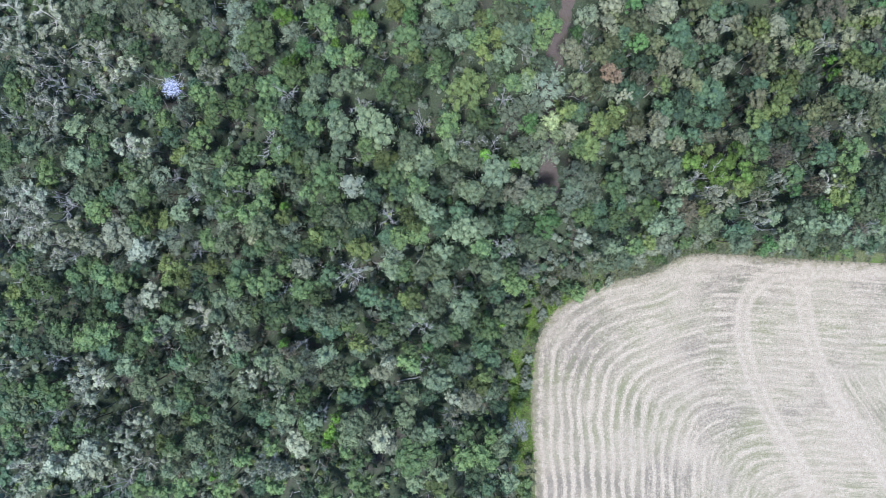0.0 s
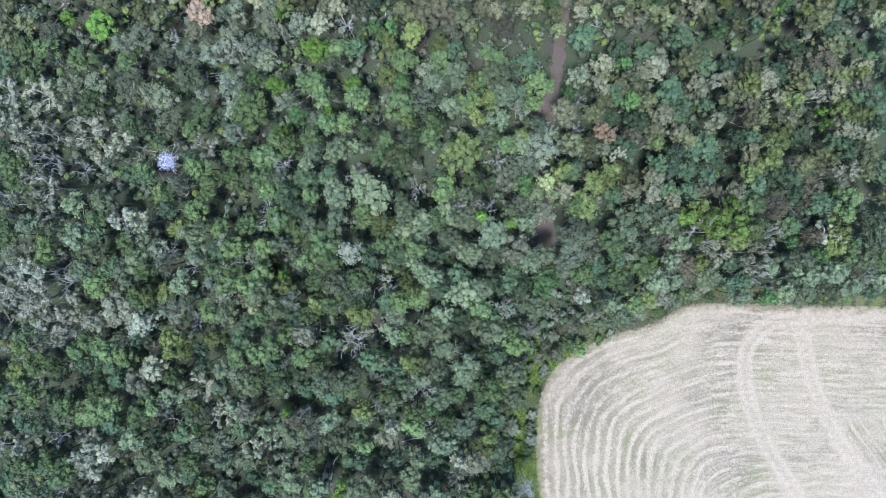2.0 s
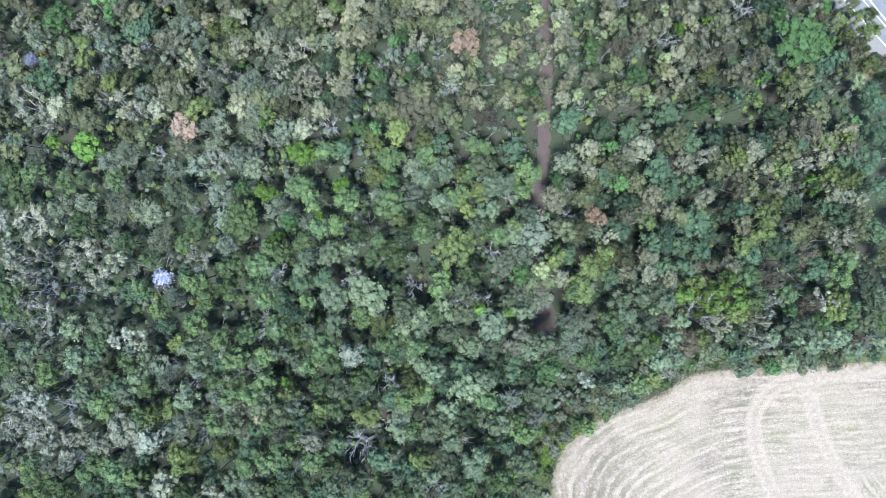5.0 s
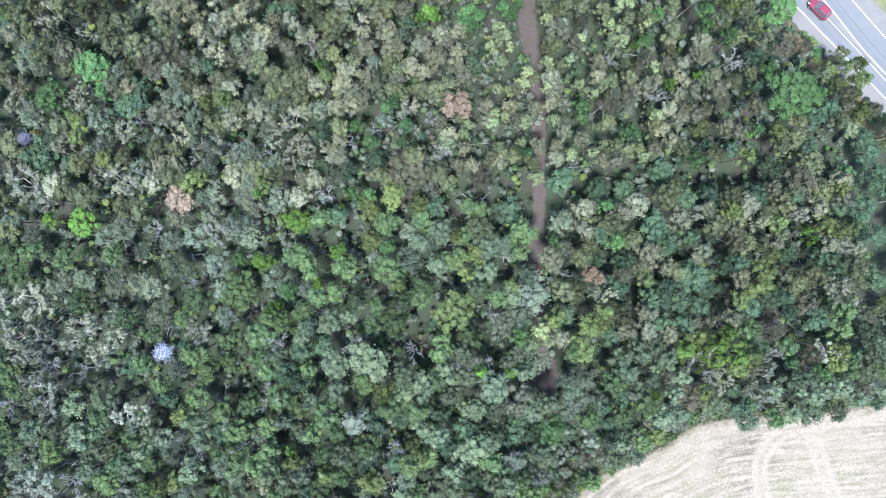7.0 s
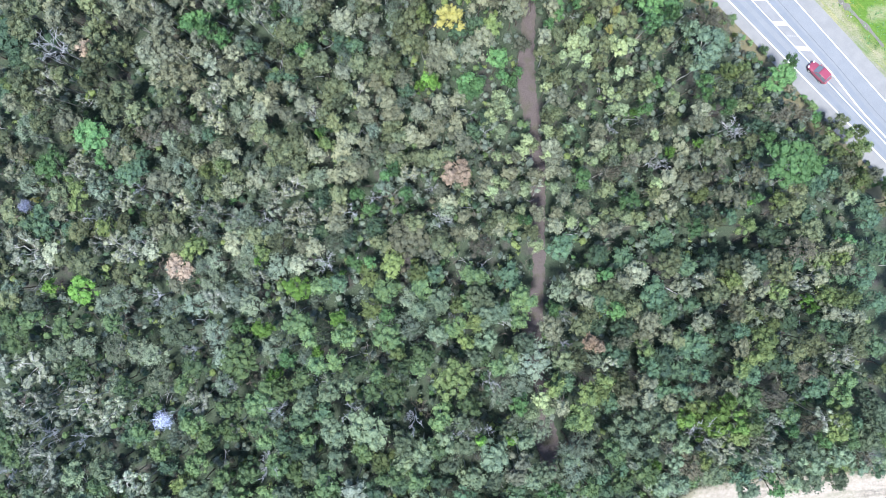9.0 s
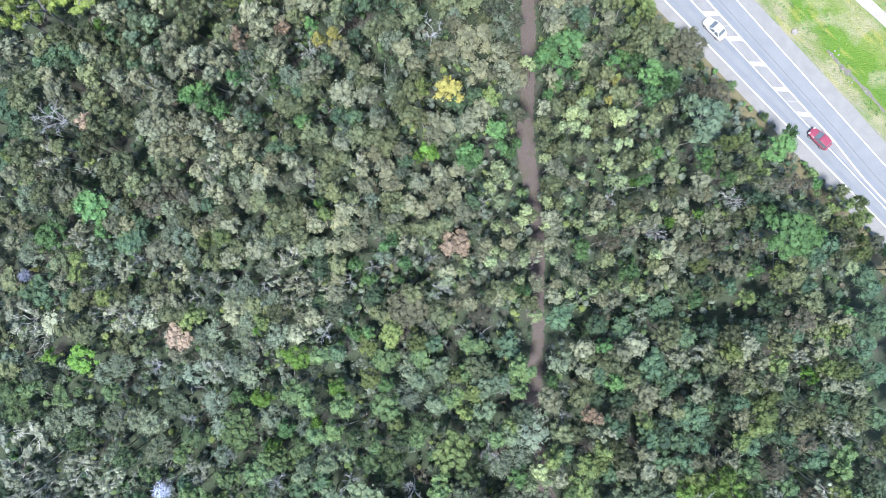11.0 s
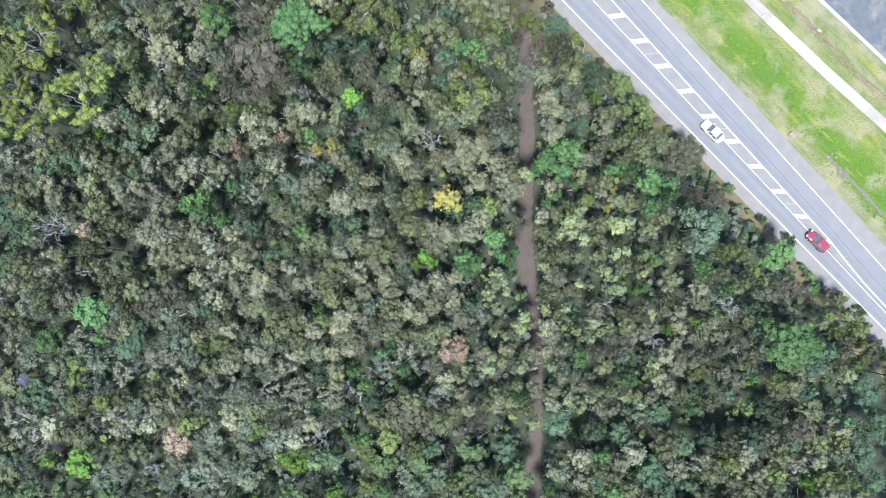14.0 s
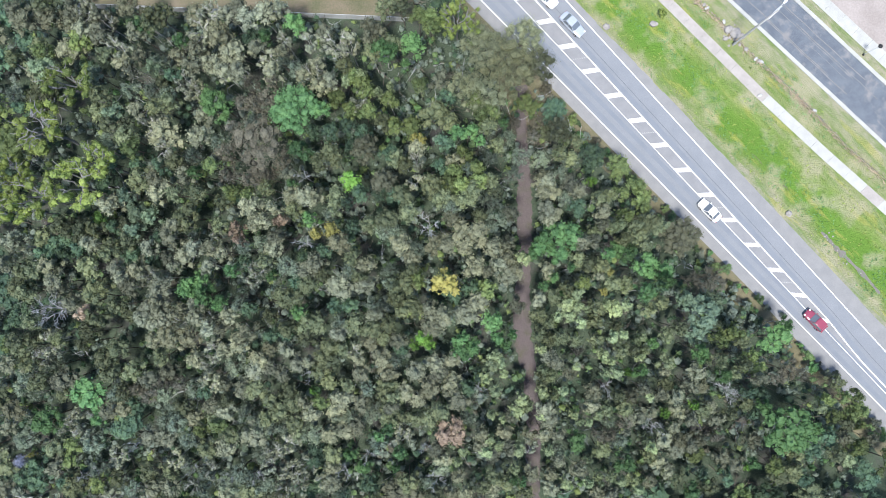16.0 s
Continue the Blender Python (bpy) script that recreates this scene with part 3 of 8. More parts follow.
for i in range(-14, 13):
    u0 = -72.45 + 5.51 * (i + 0)
    if u0 > 1:
        continue
    a, d = hatch_left(u0) + 0.14, hatch_right(u0) - 0.14
    bf = Buf()
    skew = 0.72
    bf.add([(*road_at(a, u0 - skew - 0.5), 0.0655), (*road_at(d, u0 + skew - 0.5), 0.0655), (*road_at(d, u0 + skew + 0.45), 0.0655), (*road_at(a, u0 - skew + 0.45), 0.0655)], [(0, 1, 2, 3)])
    part("hatch_bar", bf, PAINT, road)
    if i % 3 == 1:
        bf = Buf()
        for q in range(7):
            k = (q + 0.5) / 7
            n0, uu = a + (d - a) * k, u0 + 2.7 + skew * (2 * k - 1)
            bf.add([(*road_at(n0 - 0.08, uu), 0.062), (*road_at(n0 + 0.08, uu), 0.062), (*road_at(n0 + 0.08, uu + 0.22), 0.062), (*road_at(n0 - 0.08, uu + 0.22), 0.062)], [(0, 1, 2, 3)])
        part("rumble_marks", bf, OLD_PAINT, road)

# roadside: verge, footpath, second road
m, nt, b = surface("verge_grass", 0.95, 0.1)
k = nt.nodes.new("ShaderNodeAttribute")
k.attribute_name = "across"
warp = math_node(nt, "MULTIPLY", math_node(nt, "SUBTRACT", noise_fac(nt, 0.16, 4.0, 0.2, 0.8), 0.5), 3.2)
where = math_node(nt, "DIVIDE", math_node(nt, "SUBTRACT", math_node(nt, "ADD", k.outputs["Fac"], warp), 98.0), 20.0)
ramp = nt.nodes.new("ShaderNodeValToRGB")
nt.links.new(where, ramp.inputs["Fac"])
for i, (at, col) in enumerate(((0.02, (0.324, 0.297, 0.257)), (0.11, (0.279, 0.279, 0.162)), (0.17, (0.153, 0.234, 0.057)), (0.25, (0.113, 0.230, 0.038)), (0.36, (0.135, 0.243, 0.043)), (0.46, (0.225, 0.279, 0.095)), (0.54, (0.279, 0.288, 0.162)), (0.62, (0.243, 0.270, 0.123)), (0.78, (0.270, 0.279, 0.152)), (0.95, (0.333, 0.310, 0.228)))):
    e = ramp.color_ramp.elements[i] if i < 2 else ramp.color_ramp.elements.new(at)
    e.position, e.color = at, (*col, 1)
fine = noise_fac(nt, 4.0, 6.0, 0.35, 0.65, 0.7)
k2 = nt.nodes.new("ShaderNodeAttribute")
k2.attribute_name = "along"
streak = nt.nodes.new("ShaderNodeCombineXYZ")
nt.links.new(k.outputs["Fac"], streak.inputs["X"])
nt.links.new(math_node(nt, "MULTIPLY", k2.outputs["Fac"], 0.16), streak.inputs["Y"])
streaks = noise_fac(nt, 0.9, 5.0, 0.42, 0.62, 0.6, streak.outputs["Vector"])
c = mixed(nt, math_node(nt, "MULTIPLY", streaks, 0.65), ramp.outputs["Color"], (0.11, 0.21, 0.035))
yellow = noise_fac(nt, 0.7, 4.0, 0.56, 0.64, 0.6, streak.outputs["Vector"])
c = mixed(nt, math_node(nt, "MULTIPLY", yellow, 0.55), c, (0.37, 0.35, 0.10))
tuft = noise_fac(nt, 0.7, 6.0, 0.44, 0.58, 0.7)
c = mixed(nt, math_node(nt, "MULTIPLY", tuft, 0.25), c, (0.10, 0.185, 0.035))
c = mixed(nt, math_node(nt, "MULTIPLY", fine, 0.22), c, (0.09, 0.14, 0.035))
c = mixed(nt, math_node(nt, "MULTIPLY", noise_fac(nt, 0.2, 3.0, 0.5, 0.62, 0.5), 0.5), c, mixed(nt, fine, (0.42, 0.37, 0.29), (0.33, 0.31, 0.19)))
nt.links.new(c, b.inputs["Base Color"])
bumped(nt, b, fine, 0.9, 0.12)
GRASS = m


def verge(name, left, right, label):
    us = np.arange(-150, 61, 2.0)
    ks = 8
    verts, across, along = [], [], []
    for u in us:
        for j in range(ks + 1):
            n0 = left(u) + (right(u) - left(u)) * j / ks
            verts.append((*road_at(n0, u), 0.045 + 0.035 * noise.noise((n0 * 0.3, u * 0.3, 1))))
            across.append(n0)
            along.append(u)
    faces = [(i * (ks + 1) + j, (i + 1) * (ks + 1) + j, (i + 1) * (ks + 1) + j + 1, i * (ks + 1) + j + 1) for i in range(len(us) - 1) for j in range(ks)]
    me = bpy.data.meshes.new(name)
    me.from_pydata(verts, [], [f[::-1] for f in faces])
    me.attributes.new("across", "FLOAT", "POINT").data.foreach_set("value", across)
    me.attributes.new("along", "FLOAT", "POINT").data.foreach_set("value", along)
    me.polygons.foreach_set("use_smooth", [True] * len(me.polygons))
    me.materials.append(GRASS)
    return tagged(new(name, me), label, "grass verge", kind="structure")


verge("verge_road", lambda u: seal_right(u) - 0.1, lambda u: walk_left(u) + 0.1, "bright green and dry yellow grass verge with shallow drain")
verge("verge_path", lambda u: walk_left(u) + 1.6, lambda u: kerb_left(u) - 0.3, "patchy green and dry grass strip beside footpath")
verge("verge_far", lambda u: kerb_right(u) + 0.3, lambda u: kerb_right(u) + 2.2, "thin strip of dry grass behind kerb")
CONCRETE = two_scale("pale_concrete", (0.315, 0.318, 0.30), (0.41, 0.412, 0.39), 0.7, 10.0)
OLD_CONCRETE = two_scale("aged_concrete", (0.27, 0.25, 0.235), (0.37, 0.345, 0.325), 0.7, 10.0)
footpath = tagged(new("footpath"), "concrete footpath of pale and aged grey slabs", "footpath", kind="structure")
for i in range(-28, 12):
    u0 = i * 3.6 - 2.4
    us = [u0 + 0.01, u0 + 1.8, u0 + 3.59]
    bf = Buf()
    slab(bf, lambda u: walk_left(u), lambda u: walk_left(u) + 1.75, us, 0.0, 0.075)
    part("slab", bf, OLD_CONCRETE if u0 < -39.5 or -19.5 < u0 < -15 else CONCRETE, footpath)
m, nt, b = surface("new_road_asphalt", 0.75, 0.3)
c = mixed(nt, noise_fac(nt, 0.5, 5.0), (0.080, 0.098, 0.125), (0.125, 0.146, 0.172))
c = mixed(nt, math_node(nt, "MULTIPLY", noise_fac(nt, 0.4, 5.0, 0.52, 0.68), 0.75), c, (0.27, 0.255, 0.245))
c = mixed(nt, 0.3, c, mixed(nt, noise_fac(nt, 25.0, 4.0), (0.05, 0.06, 0.075), (0.19, 0.20, 0.215)))
nt.links.new(c, b.inputs["Base Color"])
far_road = strip("road_side", lambda u: kerb_left(u) + 0.3, lambda u: kerb_right(u) - 0.3, LONG, 0.035, m, None, "dark blue-grey asphalt side road with dusty patches", "road")
DUST = two_scale("dust_streak", (0.13, 0.13, 0.133), (0.22, 0.218, 0.215), 0.8, 12.0)
rng = np.random.default_rng(5)
for i in range(34):
    off, u0 = rng.uniform(0.6, 6.4), rng.uniform(-75, -5)
    ln = rng.uniform(6, 22)
    strip("tyre_streak", lambda u: kerb_left(u) + off + 0.05 * math.sin(u), lambda u: kerb_left(u) + off + 0.05 + 0.05 * (i % 3) + 0.05 * math.sin(u), list(np.arange(u0, u0 + ln, 2.0)), 0.0395 + i * 0.0002, DUST, far_road)
for f, nm in ((kerb_left, "kerb_near"), (kerb_right, "kerb_far")):
    bf = Buf()
    slab(bf, lambda u: f(u) - 0.3, lambda u: f(u) + 0.3, LONG, 0.0, 0.15)
    tagged(new(nm, bf.mesh(nm, CONCRETE)), "pale concrete kerb and gutter along side road", "kerb", kind="structure")
far_walk = tagged(new("footpath_far"), "wide new pale concrete footpath", "footpath", kind="structure")
for i in range(-26, 4):
    u0 = i * 3.0
    bf = Buf()
    slab(bf, lambda u: kerb_right(u) + 1.75, lambda u: kerb_right(u) + 3.75, [u0 + 0.01, u0 + 2.99], 0.0, 0.08)
    part("slab", bf, CONCRETE, far_walk)
BARE = two_scale("bare_pinkish_dirt", (0.24, 0.21, 0.195), (0.34, 0.305, 0.285), 0.25, 3.0)
strip("bare_lot", lambda u: kerb_right(u) + 3.7, lambda u: kerb_right(u) + 60, LONG, 0.022, BARE, None, "bare pinkish dirt building lot beyond footpath", "bare ground")
DRY = two_scale("dry_roadside_grass", (0.088, 0.085, 0.046), (0.175, 0.155, 0.10), 0.5, 6.0)
strip("verge_forest", lambda u: seal_left(u) - 2.6 - 5.0 * math.exp(-((u + 64) / 9) ** 2) + 0.7 * math.sin(u * 0.4) + 0.4 * math.sin(u * 1.1), lambda u: seal_left(u) + 0.05, list(np.arange(-150, 61, 1.0)), 0.014, DRY, None, "strip of dry brown grass between road and trees", "grass verge")


# tall gums and the she-oaks by the road: x, y, crown radius
GUM_AT = [(-44.8, 104.1, 4.2), (-40, 110.5, 3.8), (-47.3, 94.8, 4.3), (-40.9, 95.6, 4.1), (-49.6, 99.3, 3.0), (-37.6, 98.4, 3.2), (-50.4, 93.6, 2.8), (18.2, 112.1, 3.2)]
WISPY_AT = [(30.5, 93.8, 2.4), (27.6, 108.6, 4.0), (22.3, 106.9, 4.4), (24.9, 104.4, 4.7), (29.1, 104.2, 3.4), (21, 109.6, 3.2), (17.5, 102.5, 3.1), (20.6, 100.8, 3.7)]
# dark gaps in the canopy: x, y, radius
CLEARINGS = []
CLEARINGS += [(-22.4, -38.8, 2.5), (-37.2, 36.8, 2.5), (-57.5, 30.4, 2.3), (53.4, 14.6, 2.3), (-7.8, 49.1, 2.3), (-0.8, 48.1, 2.3), (10.6, 84.6, 2.3), (-7.7, 17.7, 2.1), (8.3, 15, 2.1), (-46.5, -6.9, 2.1), (-28.5, -5.1, 2.1), (-7.3, -9.1, 2.1), (-16.8, -8.7, 2.1), (7.5, 2.1, 2.1), (-60.2, -12.7, 2), (-46.8, -21.4, 2), (-29.6, -28.2, 2), (-28.8, -32.4, 2), (0.3, -36, 2), (-42.3, 36.2, 2), (-1.7, 100, 2), (-10, 85.8, 2), (-44.6, 56.9, 2), (-6.4, 46.7, 2), (11.5, 59.3, 2), (39.9, 26.1, 1.8), (57.3, 21.2, 1.8), (-63.6, -41.6, 1.8), (-55, 41.7, 1.8), (-26.3, 120, 1.8), (-38.5, 96.6, 1.8), (-5.4, 73.4, 1.8)]
CLEARINGS += [(-57.9, 52, 1.8), (0.8, 46.6, 1.8), (-6.8, 44, 1.8), (11.3, 45.1, 1.8), (-18.5, 13, 1.6), (6.6, 18.6, 1.6), (66.8, 12.4, 1.6), (45.8, 16.8, 1.6), (-8.7, 0.3, 1.6), (26.8, -0.1, 1.6), (-45, -24.1, 1.6), (-19.6, -27.8, 1.6), (-9.7, -41.6, 1.6), (-22.2, 37.7, 1.6), (-13.4, 36.4, 1.6), (-33.3, 121.9, 1.6), (8.8, 104, 1.6), (14.3, 110.5, 1.6), (-48.6, 89, 1.6), (0.6, 90.2, 1.6), (-19.7, 74.5, 1.6), (-10, 72.2, 1.6), (32.1, 83.4, 1.6), (13.3, 84.3, 1.6), (12.9, 56.5, 1.6), (-47.9, 16.9, 1.4), (-22.8, 31.8, 1.4), (20.8, 14.2, 1.4), (-39.2, 0.3, 1.4), (-60.7, 7.5, 1.4), (-42, -2.4, 1.4), (-9.6, -10.5, 1.4)]
CLEARINGS += [(-34.8, -8.2, 1.4), (10.6, -1, 1.4), (46.9, 5.2, 1.4), (-20.5, -24.1, 1.4), (-11.5, -26.8, 1.4), (-1.3, 109.1, 1.4), (0.9, 98.7, 1.4), (14.9, 108.5, 1.4), (16.5, 103.3, 1.4), (2.6, 78.6, 1.4), (12.8, 74.4, 1.4), (-49.6, 53.1, 1.4), (-13, 51.1, 1.4), (-2.1, 45.2, 1.4), (14.4, 54.5, 1.4), (10.8, 54.1, 1.4), (-53.2, 20.4, 1.2), (-19.3, 15.1, 1.2), (-6.4, 25.7, 1.2), (-11.3, 18.2, 1.2), (10.6, 12.4, 1.2), (13.6, 27, 1.2), (50.5, 23.9, 1.2), (-59, 2.6, 1.2), (-53.8, -9.6, 1.2), (-21.3, -6.9, 1.2), (-12.8, -14.6, 1.2), (20.9, 3, 1.2), (40.6, 5.7, 1.2), (-65.1, -30.5, 1.2), (-17, -38.8, 1.2), (-5.1, -24.1, 1.2)]
CLEARINGS += [(-20.5, -18.6, 1.2), (-15.2, 48, 1.2), (-2.8, 46.6, 1.2), (-28.3, 118.5, 1.2), (-16.4, 111.7, 1.2), (-3.7, 98.5, 1.2), (-2.9, 117.5, 1.2), (-13, 117.2, 1.2), (-2, 97.3, 1.2), (-36.5, 94.5, 1.2), (-31.5, 80.7, 1.2), (-30.4, 95.9, 1.2), (-33.1, 89.1, 1.2), (-24.4, 79.7, 1.2), (-48.5, 75.4, 1.2), (-15.4, 85.6, 1.2), (-3.1, 83.4, 1.2), (-11.7, 93.3, 1.2), (-11.5, 75.1, 1.2), (-19.2, 84.4, 1.2), (-1.9, 72.4, 1.2), (7.5, 81.5, 1.2), (12.2, 82.6, 1.2), (25.5, 81.2, 1.2), (33.7, 75.9, 1.2), (55.2, 46.1, 1.2), (-37.8, 60.9, 1.2), (-31.3, 61.8, 1.2), (-42.4, 59.7, 1.2), (-60.8, 50.7, 1.2), (-22.8, 58.3, 1.2), (-12.3, 49.3, 1.2)]
CLEARINGS += [(2.9, 48.9, 1.2), (-8.2, 46.9, 1.2), (-22.5, 66.8, 1.2)]


# ---------------------------------------------------------------- trees
FORMS = {
    "small": [(1.5, 8.5, make_tree(100 + i, 1.5, 8.5, 14, 0.335, 25, 0.29, core=0.64, limb=0.05, depth=0.44)) for i in range(8)],
    "medium": [(2.4, 9.0, make_tree(200 + i, 2.4, 9.0, 27, 0.25, 25, 0.29, core=0.64, limb=0.07, depth=0.44)) for i in range(8)],
    "large": [(3.8, 10.0, make_tree(300 + i, 3.8, 10.0, 54, 0.185, 25, 0.30, core=0.64, limb=0.10, depth=0.36)) for i in range(4)],
    "sprawl": [(3.2, 9.5, make_open_gum(400 + i, 3.2, 9.5, 4, 20, 0.07, 3)) for i in range(6)],
    "gum": [(4.5, 13.0, make_open_gum(500 + i, 4.5, 13.0, 6, 44, 0.13, 2)) for i in range(3)],
    "wispy": [(2.2, 8.0, make_wispy(600 + i, 2.2, 8.0, 14, 48)) for i in range(4)],
    "bigwispy": [(4.6, 11.0, make_wispy(650 + i, 4.6, 11.0, 26, 95)) for i in range(2)],
    "dead": [(2.2, 8.0, make_dead(700 + i, 2.2, 8.0, 4, 0.075, 12)) for i in range(5)],
    "bigdead": [(3.8, 10.0, make_dead(750 + i, 3.8, 10.0, 7, 0.12, 9)) for i in range(2)],
    "shrub": [(1.4, 2.4, make_tree(800 + i, 1.4, 2.4, 10, 0.34, 40, 0.26, core=0.7, limb=0.03, depth=0.7)) for i in range(4)],
}
_meshes = {}


def form_mesh(form, i, j, material):
    key = (form, i, j, material.name)
    if key not in _meshes:
        name, buf = FORMS[form][i][2][j]
        _meshes[key] = buf.mesh(name, material)
    return _meshes[key]


rng = np.random.default_rng(42)


def plant(kind, form, name, label, category, group, x, y, r, leaf, wood=BARK, tall=None):
    i = int(rng.integers(len(FORMS[form])))
    r0, h0, _ = FORMS[form][i]
    s = r / r0
    sz = (tall if tall else h0 * rng.uniform(0.85, 1.15)) / h0
    e = new(name)
    e.matrix_world = Matrix.LocRotScale((x, y, 0), Euler((0, 0, rng.uniform(0, 6.283))), (s * rng.uniform(0.92, 1.08), s * rng.uniform(0.92, 1.08), sz))
    tagged(e, label, category, group)
    for j, (pn, _) in enumerate(FORMS[form][i][2]):
        ob = new(pn, form_mesh(form, i, j, leaf if pn == "crown" else wood))
        ob.parent = e
    return e


taken = {}


def cell(x, y):
    return int(x // 5), int(y // 5)


def claim(x, y, r):
    taken.setdefault(cell(x, y), []).append((x, y, r))


def room(x, y, r, close):
    cx, cy = cell(x, y)
    for i in range(cx - 1, cx + 2):
        for j in range(cy - 1, cy + 2):
            for a, b, q in taken.get((i, j), ()):
                if (a - x) ** 2 + (b - y) ** 2 < (close * (q + r)) ** 2:
                    return False
    return True


def size_form(r):
    return "small" if r < 1.9 else "medium" if r < 3.1 else "large"


def group_of(k):
    return "forest trees, " + k


def bleached(x, y, r, top):
    """A dead crown of dense fine twigs on a bare stem."""
    bf = Buf()
    q = np.random.default_rng(int(abs(x) * 10))
    d = q.normal(0, 1, (700, 3))
    d[:, 2] = np.abs(d[:, 2])
    d /= np.linalg.norm(d, axis=1)[:, None]
    blades(bf, q, d * r * q.uniform(0.3, 1.0, (700, 1)) * (1, 1, 1.1) + (0, 0, top - r), np.cross(d, (0, 0.3, 1.0)) + 1e-3, 0.55, 0.05, 0.5)
    base = Buf()
    tube(base, [(0, 0, -0.2), (0.1, 0, top * 0.5), (0, 0.1, top - 0.4 * r)], [0.12, 0.09, 0.03], 5)
    e = tagged(new("bleached_tree"), "dead tree with a dense crown of bleached whitish twigs", "dead tree", "bleached trees")
    e.location = (x, y, 0)
    part("crown", bf, LEAF["white"], e)
    part("trunk", base, DEAD_WOOD, e)


def tall_at(x, y):
    """Usual height of the trees at a place."""
    n = N[0] * x + N[1] * y
    if x > track_x(y):
        if n > 76.5:
            return 8.5 if n < 80.5 else 7.5
        return 10.8 if n > 72 and y < 70 else 9.7 if y < 38 else 8.4
    if y < 22:
        return 9.4
    if y < 74:
        return 9.4 - 1.6 * min(1, (y - 22) / 12) + 2.6 * max(0, (y - 62) / 12)
    return 10.4


for x, y, r in GUM_AT:
    claim(x, y, r * 0.8)
    plant("gum", "gum", "gum_tree", "tall yellow-green gum with bare grey spreading limbs", "tree", group_of("tall gums"), x, y, r, LEAF["gum"], GUM_WOOD, 13)
for x, y, r in WISPY_AT:
    claim(x, y, r * 0.8)
    plant("wispy", "bigwispy", "she_oak", "large wispy grey-green she-oak overhanging the road edge", "tree", group_of("she-oaks"), x, y, r * 1.08, LEAF["sheoak"])

# kind: name, label, share of the usual height
KINDS = {
    "dark": ("dark_green_tree", "forest tree with %s dark green clumped crown", 0.86),
    "mid": ("green_tree", "forest tree with %s mid-green clumped crown", 1.0),
    "grey": ("grey_green_eucalypt", "forest eucalypt with %s dull grey-green crown", 1.0),
    "pale": ("pale_eucalypt", "forest eucalypt with %s pale silvery grey crown", 1.03),
    "buff": ("buff_eucalypt", "forest eucalypt with %s buff grey-green crown", 1.0),
    "cream": ("eucalypt_sapling", "young eucalypt with %s yellowish olive crown", 1.0),
    "olive": ("olive_tree", "forest tree with %s olive-green leafy crown", 1.02),
    "teal": ("bluish_tree", "forest tree with %s bluish grey-green leafy crown", 1.0),
    "fresh": ("bright_green_tree", "forest tree with %s bright yellow-green crown", 1.0),
    "emerald": ("broadleaf_tree", "forest tree with %s dense emerald green crown", 1.02),
    "lime": ("lime_green_tree", "vivid lime-green forest tree with %s crown", 0.92),
    "wispy": ("wispy_she_oak", "thin she-oak with %s crown of grey-green needles", 0.96),
    "brown": ("sparse_brown_tree", "sparse forest tree with %s brownish grey foliage", 1.0),
    "pink": ("browning_tree", "dying forest tree with %s pinkish brown crown", 1.0),
    "yellow": ("wattle", "forest wattle with %s mustard-yellow flowering crown", 1.0),
}
FORM_WORD = {"small": ("slender_", "slender"), "medium": ("", "rounded"), "large": ("broad_", "broad"), "wispy": ("", "loose"), "bigwispy": ("broad_", "broad loose")}


def track_open(y):
    """Where no crown closes over the track."""
    return 4 < y < 10.5 or 21.5 < y < 37 or 58.5 < y < 74.5 or 79 < y < 91


